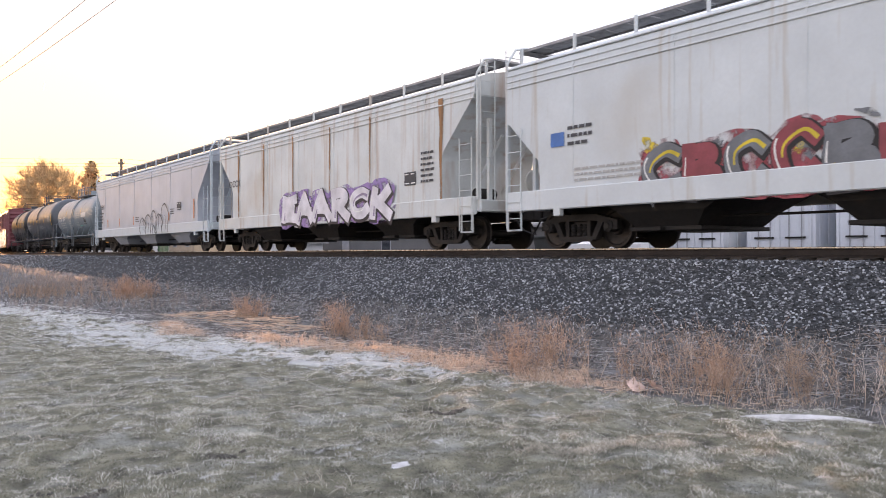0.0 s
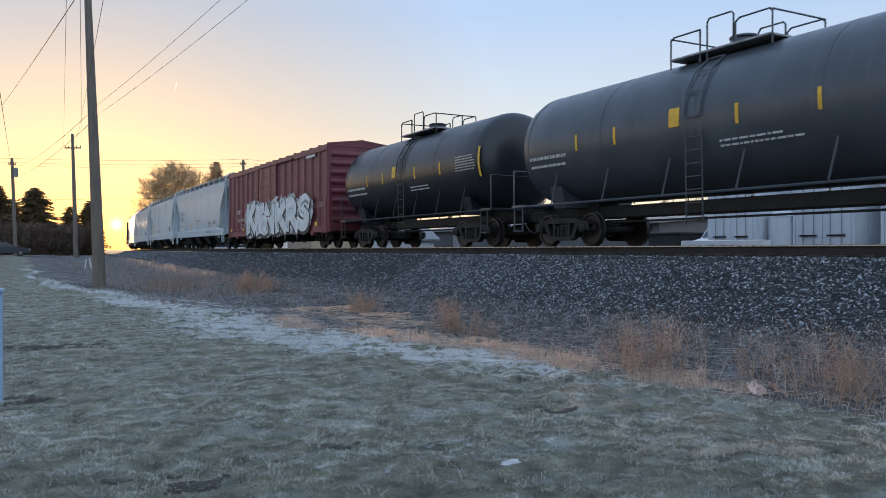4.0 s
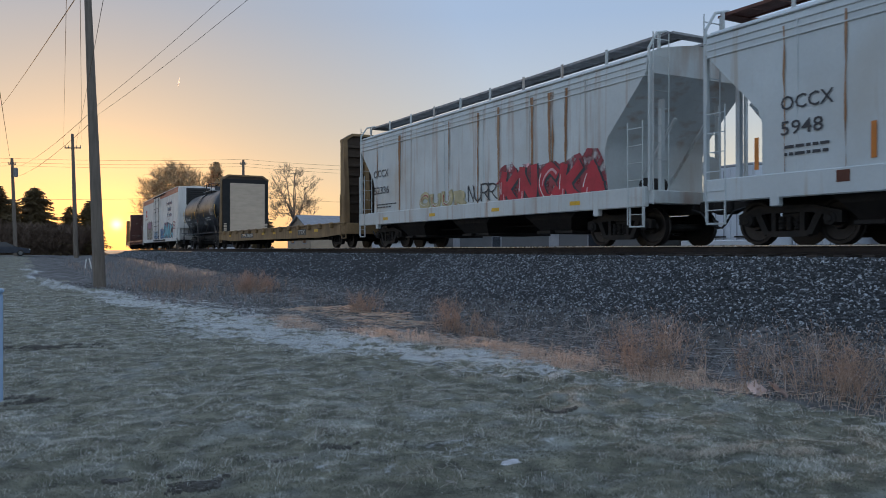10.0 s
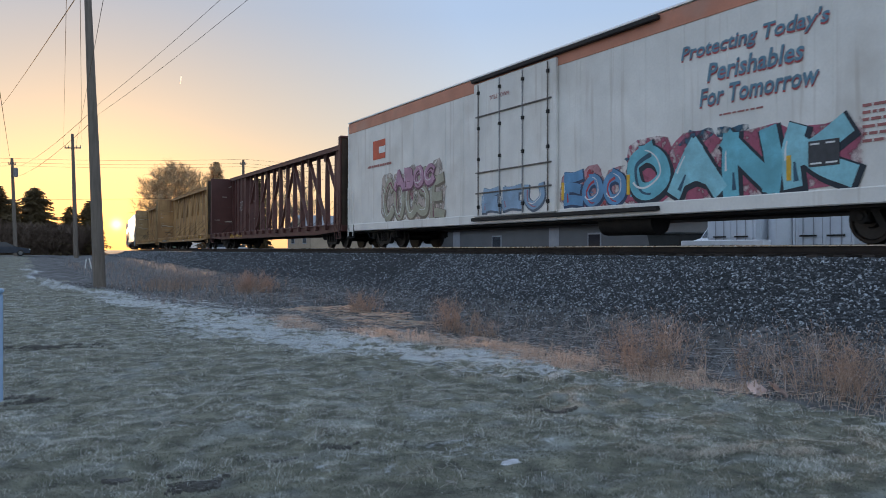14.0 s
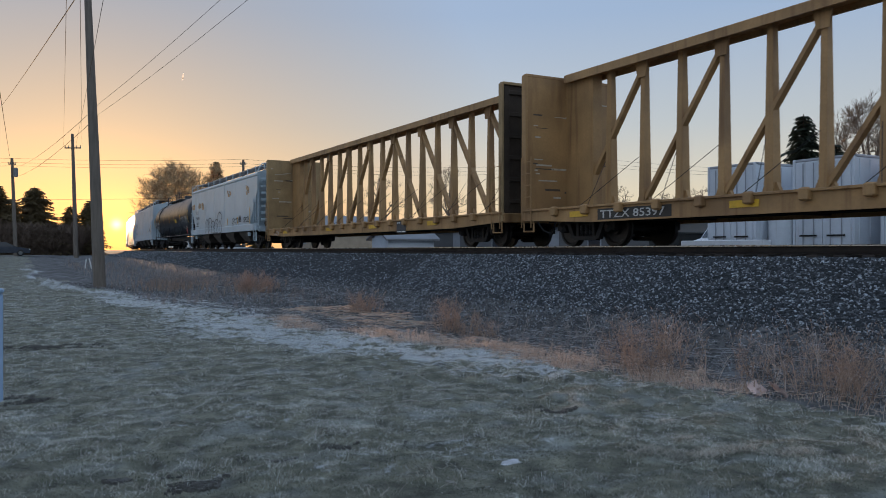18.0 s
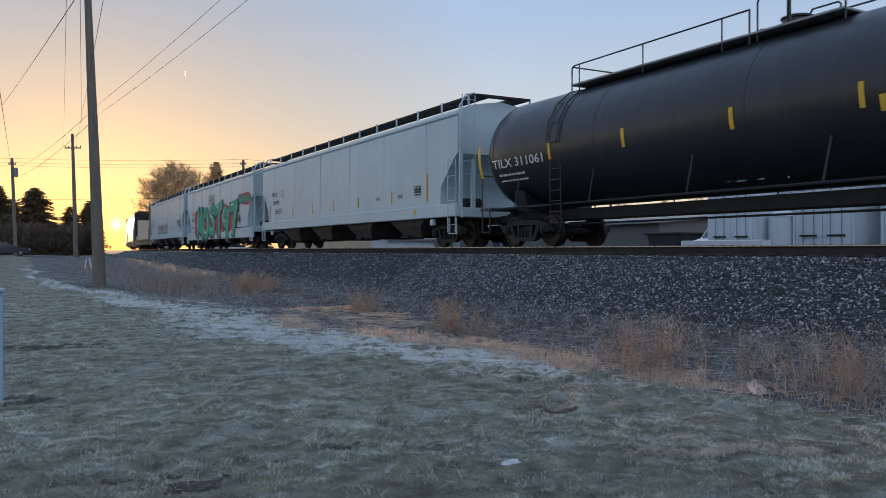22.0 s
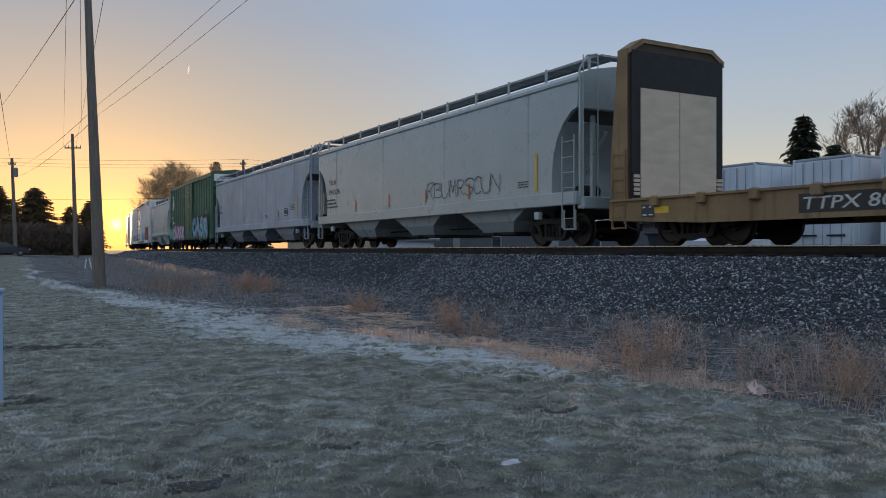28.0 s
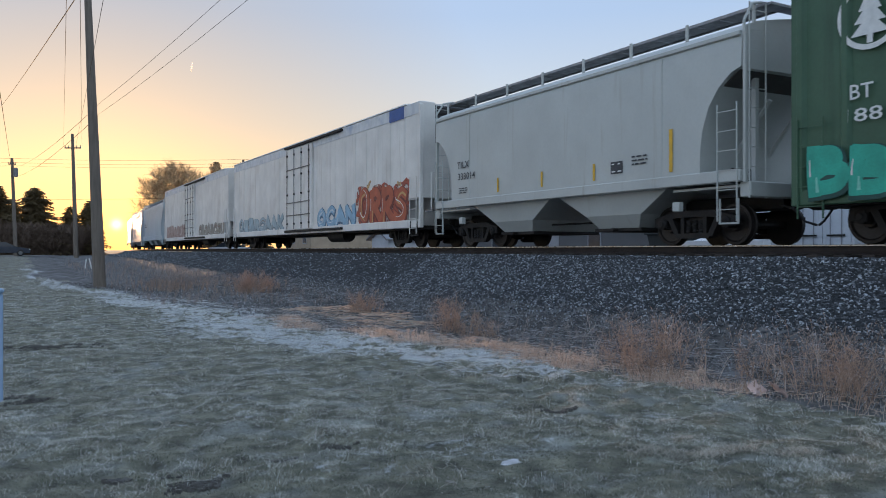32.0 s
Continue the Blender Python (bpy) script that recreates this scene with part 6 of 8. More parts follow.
for y in (-8.15,):
    sh = Shape()
    sh.box(-1.42, -1.4, y - 0.02, y + 0.02, 1.2, 1.3).add([(-1.43, y, 1.2), (-1.43, y - 0.22, 1.43), (-1.43, y, 1.66), (-1.43, y + 0.22, 1.43)], [(0, 1, 2, 3)])
    part("placard", sh, RED_MARK, car, "red diamond hazard placard")

# 20 to 22: modern hoppers
car, h = wagon("hopper_wagon", "clean pale grey long hopper with yellow strips and brown bays", "hopper car", 23.79, 25.265)
hopper(car, h, PALE, "low", 4, 4.05, shaded_bays="brown", ridges=False, sill=(0.95, 1.36), walk_mat=STEEL_DARK)
lettering(car, "FPAX", 8.65, 2.62, 0.21, DARK_MARK, 0.85)
lettering(car, "200890", 8.6, 2.2, 0.21, DARK_MARK, 1.08)
small_print(car, 7.1, 8.2, 1.7, 1.95, 3, DARK_MARK, 201)
strips(car, [-5.67, -2.6, 0.05, 2.64, 5.4], 1.55, 2.0, w=0.09)
strips(car, [9.06], 1.42, 2.35)
lettering(car, "C", 7.0, 2.62, 0.12, DARK_MARK)
for a, b, c, d in ((6.75, 7.15, 2.54, 2.56), (6.75, 7.15, 2.86, 2.88), (6.75, 6.77, 2.54, 2.88), (7.13, 7.15, 2.54, 2.88)):
    plate(car, "stencil_frame", a, b, c, d, DARK_MARK)
strips(car, [-8.4], 1.5, 2.45)
data_panel(car, -7.72, 1.75, 0.45, 0.32)
small_print(car, -4.7, -4.3, 1.7, 1.85, 3, DARK_MARK, 202)
small_print(car, -6.6, -6.2, 1.7, 1.85, 3, DARK_MARK, 203)
plate(car, "small_label", -7.7, -7.5, 1.08, 1.26, YELLOW_MARK, SIDE - 0.036)

car, h = wagon("hopper_wagon", "pale hopper with large teal and red block-letter graffiti", "hopper car", 25.265, 26.58)
hopper(car, h, PALE, "low", 4, 4.05, shaded_bays="brown", ridges=False, sill=(0.62, 1.20), walk_mat=STEEL_DARK)
rng_ = random.Random(5)
for i in range(9):
    sh = Shape()
    blob(sh, 5.6 - i * 1.32, 1.62 + rng_.uniform(-0.2, 0.35), 0.85, 0.72 + rng_.uniform(0, 0.25), SIDE - 0.0355 - 0.0003 * i, rng_, wob=0.24)
    part("graffiti_glow", sh, spray("a8323f"), car)
mural(car, -5.9, 5.5, 0.68, 2.95, 6, "1f9a80", "2c2836", "157763", 215, SIDE - 0.040, word="MOST97", weight=0.30)
blob_ = Shape()
blob(blob_, -7.5, 2.85, 1.5, 0.36, SIDE - 0.004, rng_, wob=0.2)
part("graffiti_glow", blob_, spray("a8323f"), car)
mural(car, -8.8, -6.1, 2.62, 3.06, 9, "1f9a80", "3a2c38", "2c5f58", 211, SIDE - 0.008)
scribble(car, 0.1, 2.2, 2.95, 3.55, 7, DARK_MARK, 212, 0.04)
lettering(car, "CHVX", 7.6, 2.4, 0.2, DARK_MARK, 0.85)
lettering(car, "889526", 7.6, 1.98, 0.2, DARK_MARK, 1.2)
data_panel(car, -6.2, 1.55, 0.6, 0.4, SIDE - 0.04)
small_print(car, 6.4, 7.4, 1.4, 1.6, 2, DARK_MARK, 213)

car, h = wagon("hopper_wagon", "pale hopper with grey spiky graffiti and yellow strips", "hopper car", 26.58, 28.02)
hopper(car, h, PALE, "low", 4, 4.05, shaded_bays="brown", ridges=False, sill=(0.92, 1.32), walk_mat=STEEL_DARK)
mural(car, -1.6, 4.4, 1.15, 2.15, 7, "a9adb0", "3b3a3f", "5c5f66", 221, glow="b9a184", weight=0.24)
scribble(car, -8.6, -7.0, 1.95, 2.3, 5, DARK_MARK, 222, 0.06)
lettering(car, "FPAX", 7.8, 2.55, 0.2, DARK_MARK, 1.1)
lettering(car, "201511", 7.7, 2.15, 0.2, DARK_MARK, 1.2)
scribble(car, 8.1, 9.2, 2.1, 2.9, 3, DARK_MARK, 223, 0.05)
strips(car, [-8.75], 1.5, 2.4)
strips(car, [-6.0, -3.4], 1.5, 1.92, w=0.09)
data_panel(car, -8.2, 1.7)
small_print(car, -5.3, -4.9, 1.6, 1.85, 3, DARK_MARK, 224)

# 23: bulkhead flat
car, h = wagon("bulkhead_flatcar", "empty ochre flatcar with black and plywood faced bulkheads", "flatcar", 28.02, 29.40)
bulkhead_flat(car, h, FLAT_YELLOW)
plate(car, "sign_panel", 2.2, 5.0, 0.56, 0.90, BLACK, -1.525)
lettering(car, "TTPX 804667", 4.9, 0.62, 0.22, DIRTY_WHITE, 2.6, -1.53, shear=0.15)
strips(car, [8.4, 1.0, -3.6, -7.2], 0.7, 0.84, w=0.45, x=-1.528)
data_panel(car, 8.8, 0.62, 0.4, 0.28, -1.53)

# 24, 25: round-cut hoppers
car, h = wagon("hopper_wagon", "glossy grey-green round-sided hopper with pencilled tag", "hopper car", 29.40, 30.67)
hopper(car, h, GREEN_GREY, "round", 3, 4.02, ridges=False, sill=(1.02, 1.36), seams=4)
lettering(car, "TILX", 7.80, 2.66, 0.2, DARK_MARK, 0.85)
lettering(car, "541236", 7.75, 2.25, 0.2, DARK_MARK, 1.2)
small_print(car, 6.7, 8.0, 1.6, 2.05, 3, DARK_MARK, 231)
scribble(car, -5.6, -1.2, 1.55, 2.1, 9, spray("4a4d4c"), 232, 0.035)
strips(car, [-7.35], 1.45, 2.45)
strips(car, [8.4], 1.5, 2.35)
strips(car, [4.85, 1.75, -1.1, -3.9], 1.45, 1.9, spray("d97a2b"), 0.08)
small_print(car, -7.0, -6.5, 1.55, 1.75, 3, DARK_MARK, 233)
car, h = wagon("hopper_wagon", "dusty blue-grey round-sided hopper with dark stains", "hopper car", 30.67, 31.92)
hopper(car, h, DUSTY, "round", 3, 4.02, ridges=False, sill=(1.02, 1.36), seams=4)
lettering(car, "TILX", 8.2, 2.5, 0.22, DARK_MARK, 1.0)
small_print(car, 7.0, 8.1, 2.1, 2.3, 1, DARK_MARK, 241)
strips(car, [-7.35], 1.5, 2.45, spray("c9953a"))
strips(car, [-4.35, -1.5, 2.0, 4.8], 1.5, 1.9, spray("c9953a"), 0.08)
data_panel(car, -5.6, 1.6)
small_print(car, -7.0, -6.3, 1.8, 2.1, 4, DARK_MARK, 242)
small_print(car, -2.6, -2.0, 1.55, 1.75, 3, DARK_MARK, 243)

# 26: green boxcar
car, h = wagon("boxcar", "forest green tall boxcar with blue and pink graffiti", "boxcar", 31.92, 33.075)
boxcar(car, h, GREEN_BOX, 5.0, 20, (-1.6, 2.2), 0.68, GREEN_BOX)
sh = Shape()
ring = [(math.cos(2 * math.pi * i / 28), math.sin(2 * math.pi * i / 28)) for i in range(28)]
sh.add([(BX - 0.01, 6.85 + r * c, 3.75 + r * q) for r in (0.58, 0.49) for c, q in ring], [(i, (i + 1) % 28, 28 + (i + 1) % 28, 28 + i) for i in range(28)])
part("emblem_ring", sh, WHITE_MARK, car, "white ring emblem")
sh = Shape()
for i, (w, z) in enumerate(((0.34, 3.42), (0.28, 3.62), (0.2, 3.82))):
    sh.add([(BX - 0.01, 6.85 - w, z), (BX - 0.01, 6.85 + w, z), (BX - 0.01, 6.85 + 0.05, z + 0.3), (BX - 0.01, 6.85 - 0.05, z + 0.3)], [(0, 1, 2, 3)])
sh.box(BX - 0.012, BX - 0.009, 6.8, 6.9, 3.28, 4.2)
part("emblem_tree", sh, WHITE_MARK, car, "white stylised tree")
lettering(car, "IBT", 7.3, 2.4, 0.24, WHITE_MARK, 0.5, BX)
lettering(car, "188 65", 7.3, 2.02, 0.22, WHITE_MARK, 1.3, BX)
mural(car, 1.5, 6.3, 0.76, 1.8, 6, "cdb9c8", "3a2f45", "b06a94", 251, BX - 0.078, glow="bf6f96")
mural(car, -7.3, -2.0, 0.8, 2.25, 4, "4f9fbf", "24242e", "2f5f78", 252, BX - 0.078, glow="5a3a46", word="CASR", second="7fa3b2", weight=0.29)
mural(car, 6.4, 8.0, 0.8, 1.7, 2, "3aa68f", "244a44", "7fc7b4", 253, BX - 0.078)
scribble(car, -1.3, 1.6, 3.9, 4.5, 4, DIRTY_WHITE, 254, 0.03, -1.67)
small_print(car, -0.8, 0.0, 3.0, 3.3, 3, WHITE_MARK, 255, -1.645)
strips(car, [7.4], 0.92, 1.1, w=0.5, x=BX - 0.02)
strips(car, [-2.9, -4.6, -6.6], 1.25, 1.42, w=0.5, x=BX - 0.02, mat=spray("d98a2b"))
plate(car, "yellow_placard", -6.1, -5.6, 1.45, 1.7, spray("cfd84a"), BX - 0.02)
small_print(car, -7.0, -6.2, 1.9, 2.6, 6, WHITE_MARK, 256, BX)

for s in (-1, 1):
    e = h - 0.55
    part("end_panel", Shape().box(-1.46, 1.46, s * (e + 0.07), s * (e + 0.1), 4.5, 4.96, 0.01), WHITE_BOX, car, "white excess height panel")
co_, faces_ = text_mesh("EXCESS HEIGHT CAR", 0.008)
k_ = 1.7 / (co_[:, 0].max() - co_[:, 0].min())
part("lettering", Shape().add([(-1.1 + p[0] * k_, -h + 0.446, 4.66 + p[1] * k_) for p in co_], faces_), DARK_MARK, car)

# 27: short hopper
car, h = wagon("hopper_wagon", "short warm-grey two-bay hopper with round-cut ends", "hopper car", 33.075, 33.96)
hopper(car, h, CREAM_GREY, "round", 2, 3.98, ridges=False, sill=(1.22, 1.46), seams=2)
lettering(car, "TILX", 4.7, 2.4, 0.2, DARK_MARK, 0.7)
lettering(car, "333014", 4.65, 2.05, 0.2, DARK_MARK, 1.0)
strips(car, [-4.3], 1.55, 2.45)
strips(car, [-1.8, 0.3, 2.4], 1.55, 1.95, w=0.08)
data_panel(car, -2.6, 1.65, 0.4, 0.28)
small_print(car, -3.7, -3.1, 1.75, 2.0, 3, DARK_MARK, 271)
small_print(car, 4.0, 4.6, 1.6, 1.8, 3, DARK_MARK, 272)

# 28, 29: refrigerator cars
car, h = wagon("refrigerator_car", "peeling white refrigerator car with red and blue graffiti", "refrigerator car", 33.96, 35.62)
reefer(car, h, WHITE_BOX, BLUE_BAND, 4.95, (-1.7, 2.0))
plate(car, "corner_patch", -h + 1.7, -h + 2.9, 4.5, 4.93, spray("2f5596"), -1.585, label="blue remnant of the eave band")
mural(car, -11.2, -6.9, 0.85, 2.3, 4, "b0573e", "6e2f2c", "c9a06a", 281, RX, glow="a34a38")
mural(car, -6.6, -2.2, 0.85, 1.8, 4, "8fb3cc", "4a6a86", "c7d3da", 282, RX)
mural(car, 2.6, 11.0, 0.85, 1.7, 8, "9fb0b8", "6d7f88", "8a7f74", 283, RX)
car, h = wagon("refrigerator_car", "peeling white refrigerator car with dull brown graffiti", "refrigerator car", 35.62, 37.28)
reefer(car, h, WHITE_BOX, BLUE_BAND, 4.95, (-1.7, 2.0))
mural(car, -11.0, -3.0, 0.85, 1.7, 8, "a09a90", "6d6258", "8a6a60", 291, RX)
mural(car, 2.6, 11.0, 0.85, 1.9, 8, "b59a90", "7d5a55", "8a6a60", 292, RX)
# the rest, far down the line
for i, (a, b) in enumerate(((37.28, 38.5), (38.5, 39.7), (39.7, 40.9))):
    car, h = wagon("hopper_wagon", "grey covered hopper far down the line in low sun", "hopper car", a, b)
    hopper(car, h, (PALE, BLUE_GREY, PALE_WORN)[i], "flat", 3, 4.0)
    small_print(car, 5.0, 6.5, 2.1, 2.6, 2, DARK_MARK, 300 + i)
# ---- poles and wires
WOOD_POLE = material("weathered_pole_timber", (0.17, 0.14, 0.115), 0.85, 0, 0.25, 3, 30, 0.4, stretch=(5, 5, 0.4))
WIRE = material("overhead_wire", (0.012, 0.012, 0.012), 0.9, 0, 0.2, 5, 30, 0, spec=0.05)
STEEL_MAST = material("grey_steel", (0.2, 0.2, 0.2), 0.6, 0.4, 0.2, 4, 30, 0.1)


def pole(foot, head, r0, r1, arm=0.0, arm_z=0.0, turn=0.0, label="tall weathered timber utility pole on the verge"):
    p = thing("utility_pole", label, "utility pole", "utility poles")
    part("shaft", Shape().tube(foot, head, r0, 14, r1), WOOD_POLE, p, smooth=True)
    f, h = Vector(foot), Vector(head)
    if arm:
        k = (arm_z - f.z) / (h.z - f.z)
        c = f.lerp(h, k)
        d = Vector((math.cos(turn), math.sin(turn), 0)) * arm / 2
        part("crossarm", Shape().tube(c - d, c + d, 0.07, 4), WOOD_POLE, p)
        for q in (-0.95, -0.5, 0.5, 0.95):
            e = c + d * q
            part("insulator", Shape().tube(e, e + Vector((0, 0, 0.25)), 0.05, 6, 0.03), STEEL_MAST, p)
    return p


def wire(a, b, sag=0.3, r=0.005):
    a, b = Vector(a), Vector(b)
    pts = []
    for i in range(13):
        k = i / 12
        q = a.lerp(b, k)
        q.z -= sag * 4 * k * (1 - k)
        pts.append(q)
    s = Shape().path(pts, r, 4)
    return solid("overhead_wire", s, WIRE, "thin dark overhead line strung between poles", "wire", "overhead wires")


pole((3.35, 32.44, 0.0), (2.93, 32.68, 11.6), 0.23, 0.12)
pole((6.44, 82.18, 0.8), (6.12, 82.36, 12.44), 0.22, 0.12, 1.5, 11.13, -0.5, "timber utility pole with one crossarm by the road")
pole((1.78, 99.63, 0.6), (1.40, 99.84, 11.67), 0.22, 0.14, 0.8, 11.0, -0.5, "timber utility pole with crossarm and transformer")
pole((23.6, 87.5, 0.5), (23.54, 87.56, 11.5), 0.2, 0.13, 0.6, 11.0, -0.5, "timber utility pole beyond the railway")
pole((57.3, 66.6, 0.6), (57.5, 66.5, 11.2), 0.19, 0.12, 1.15, 10.7, -0.5, "timber utility pole in the yard beyond the railway")
pole((10.2, 102.9, 0.8), (10.2, 102.9, 7.6), 0.14, 0.1, 1.2, 7.2, 0.0, "short line pole down the railway")
pole((15.2, 151.0, 0.8), (15.2, 151.0, 8.2), 0.14, 0.1, 1.4, 7.7, 0.0, "short line pole down the railway")
pole((19.3, 194.0, 0.8), (19.3, 194.0, 8.6), 0.14, 0.1, 1.4, 8.0, 0.0, "short line pole down the railway")
part("transformer", Shape().lathe([(9.6, 0.0), (9.6, 0.24), (10.5, 0.24), (10.6, 0.1), (10.6, 0.0)], "z", (1.75, 99.4, 0), 12), STEEL_MAST, bpy.data.objects["utility_pole.002"])
wire((3.28, 32.48, 7.03), (5.65, 2.0, 8.0), 0.25)
wire((3.28, 32.48, 6.65), (5.9, 2.0, 7.6), 0.25)
wire((3.28, 32.48, 7.0), (1.4, 99.84, 10.6), 0.5, 0.009)
wire((3.28, 32.48, 6.6), (1.5, 99.8, 9.6), 0.5, 0.009)
wire((5.4, 82.8, 11.3), (1.05, 15.43, 6.0), 0.1, 0.007)
wire((6.9, 81.9, 11.3), (1.26, 15.31, 6.0), 0.1, 0.007)
wire((6.3, 82.2, 10.8), (1.85, 17.27, 6.63), 0.1, 0.007)
wire((0.03, 68.58, 12.04), (1.2, 15.34, 6.0), 0.1, 0.009)
wire((0.05, 22.84, 5.57), (1.35, 96.44, 10.13), 0.1, 0.011)
for dz in (0.35, -0.1, -0.45):
    wire((1.4, 99.84, 11.3 + dz), (23.54, 87.56, 11.2 + dz), 0.2, 0.013)
    wire((23.54, 87.56, 11.2 + dz), (57.5, 66.5, 10.9 + dz), 0.9, 0.013)
    wire((57.5, 66.5, 10.9 + dz), (86.0, 48.0, 10.2 + dz), 0.8, 0.013)
    wire((1.4, 99.84, 11.3 + dz), (-24.0, 114.0, 11.2 + dz), 0.3, 0.013)
wire((1.6, 99.8, 7.2), (23.6, 87.5, 7.6), 0.2, 0.014)
wire((23.6, 87.5, 7.6), (57.4, 66.5, 7.0), 0.8, 0.014)

# ---- trees
# needle colour raised to a warm brown in place of backlit haze
NEEDLE = material("haze_lit_needles", (0.15, 0.11, 0.055), 0.8, 0, 0.4, 2, 12, 0.1, island=0.3, through=0.45)
BARK = material("grey_brown_bark", (0.11, 0.085, 0.065), 0.9, 0, 0.3, 4, 20, 0.5)
TWIG = material("bare_twigs", (0.20, 0.15, 0.11), 0.85, 0, 0.3, 3, 20, 0.1, island=0.3)
HEDGE = material("bare_brown_hedge", (0.11, 0.075, 0.055), 0.9, 0, 0.4, 3, 15, 0.2, island=0.3)


NEEDLE_GREEN = material("dark_green_needles", (0.04, 0.05, 0.032), 0.8, 0, 0.4, 2, 12, 0.1, island=0.25, through=0.2)


def conifer(x, y, z, height, spread, seed, needles=None, label="dark spruce tree with ragged drooping branches"):
    rng = random.Random(seed)
    t = thing("spruce_tree", label, "tree", "trees round the place")
    part("trunk", Shape().tube((x, y, z - 0.3), (x, y, z + height * 0.97), height * 0.022, 8, 0.02), BARK, t)
    s, limbs = Shape(), Shape()
    levels = int(height * 3.4)
    for i in range(levels):
        k = i / levels
        zz = z + height * (0.10 + 0.88 * k)
        rad = spread * (1 - k) ** 0.75 * rng.uniform(0.72, 1.12) + 0.12
        for j in range(rng.randint(11, 15)):
            a = rng.uniform(0, 6.283)
            r = rad * rng.uniform(0.65, 1.1)
            tip = Vector((x + r * math.cos(a), y + r * math.sin(a), zz - r * rng.uniform(0.12, 0.38)))
            base = Vector((x, y, zz))
            d = (tip - base)
            side = Vector((-d.y, d.x, 0)).normalized()
            n = max(3, int(r * 3.2))
            limbs.tube(base, tip, 0.02, 3, 0.008)
            for q in range(1, n + 1):
                f = q / n
                c = base.lerp(tip, f * rng.uniform(0.92, 1.05))
                w = (0.46 + 0.5 * (1 - f)) * (0.5 + 0.5 * min(1, r)) * rng.uniform(0.7, 1.3)
                for sg in (-1, 1):
                    e = c + side * sg * w + d.normalized() * w * 0.6 + Vector((0, 0, -w * rng.uniform(0.1, 0.55)))
                    m = c + d.normalized() * w * 0.4
                    s.add([c, m + side * sg * w * 0.3, e, c + side * sg * w * 0.55 - d.normalized() * 0.05 + Vector((0, 0, -0.06))], [(0, 1, 2, 3)])
    part("crown", s, needles or NEEDLE, t)
    part("branchwork", limbs, BARK, t)
    return t


# bare twigs again, with the low sun's golden glow put into the colour
SUNLIT_TWIG = material("twigs_tinted_sunlit", (0.62, 0.42, 0.25), 0.85, 0, 0.3, 3, 20, 0.1, island=0.3, through=0.4)


def bare_tree(x, y, z, height, wide, deep, seed, twigs=900, fine=0.018, twig=None, label="leafless broad tree with a fine net of twigs"):
    """A trunk that forks into limbs, boughs and fine twigs, filling an uneven rounded crown."""
    rng = random.Random(seed)
    t = thing("bare_tree", label, "tree", "trees round the place")
    trunk, limbs = Shape(), Shape()
    mid = z + height - deep
    fork = Vector((x, y, mid - deep * 1.05))
    trunk.tube((x, y, z - 0.3), fork, height * 0.02, 8, height * 0.014)
    lobes = [(rng.uniform(0, 6.283), rng.uniform(0.8, 1.12)) for _ in range(7)]

    def inside(lo, hi):
        a, u = rng.uniform(0, 6.283), rng.uniform(-0.95, 1.0)
        r = rng.uniform(lo, hi) * min(lobes, key=lambda q: abs((a - q[0] + 3.1416) % 6.2832 - 3.1416))[1]
        f = math.sqrt(max(0.0, 1 - u * u)) if u > 0 else 1.0
        return Vector((x + wide * r * f * math.cos(a), y + wide * r * f * math.sin(a), mid + deep * u * (0.55 + 0.45 * r)))

    def limb(p, q, r0, r1, lift):
        m = p.lerp(q, 0.5) + Vector((rng.uniform(-0.2, 0.2), rng.uniform(-0.2, 0.2), lift))
        limbs.tube(p, m, r0, 4, (r0 + r1) / 2).tube(m, q, (r0 + r1) / 2, 4, r1)
        return m

    boughs = []
    for _ in range(9):
        q = inside(0.35, 0.7)
        m = limb(fork + Vector((0, 0, rng.uniform(-0.3, 1.2) * deep * 0.3)), q, height * 0.009, height * 0.004, deep * 0.08)
        boughs += [q, m, m.lerp(q, 0.5)]
    ends = []
    for _ in range(max(40, twigs // 12)):
        q = inside(0.45, 1.0)
        p = min(rng.sample(boughs, 10), key=lambda b: (b - q).length)
        m = limb(p, q, height * 0.0028, fine * 1.2, 0.1)
        ends += [q, m, m.lerp(q, 0.6)]
    size = 0.062 * (wide + deep)
    for _ in range(twigs):
        p = rng.choice(ends)
        out = (p - fork).normalized()
        d = (out + Vector((rng.uniform(-0.9, 0.9), rng.uniform(-0.9, 0.9), rng.uniform(-0.5, 0.9)))).normalized() * size * rng.uniform(0.6, 1.5)
        limbs.tube(p, p + d, fine, 3, fine * 0.5)
        for _ in range(2):
            k = p + d * rng.uniform(0.3, 0.9)
            e = d * 0.6 + Vector((rng.uniform(-0.5, 0.5), rng.uniform(-0.5, 0.5), rng.uniform(-0.3, 0.5))) * size
            limbs.tube(k, k + e, fine * 0.7, 3, fine * 0.4)
    part("trunk", trunk, BARK, t)
    part("crown", limbs, twig or TWIG, t)
    return t


def gz(x, y):
    return ground_z(x, y, False)


for x, y, hh, sp, sd in ((4.53, 125.5, 9.8, 4.4, 1), (0.0, 123.2, 9.8, 3.2, 2), (9.2, 126.5, 7.4, 2.4, 3), (11.6, 126.4, 8.3, 2.0, 4), (31.3, 108.4, 10.8, 1.5, 22), (33.4, 142.0, 16.6, 2.3, 21), (1.9, 134.0, 8.6, 2.6, 5), (-5.0, 121.0, 9.2, 3.0, 6), (-11.0, 118.0, 8.8, 3.0, 15)):
    conifer(x, y, gz(x, y), hh, sp * 1.45, sd)
conifer(49.1, 36.8, 0.9, 10.5, 2.5, 8, NEEDLE_GREEN)
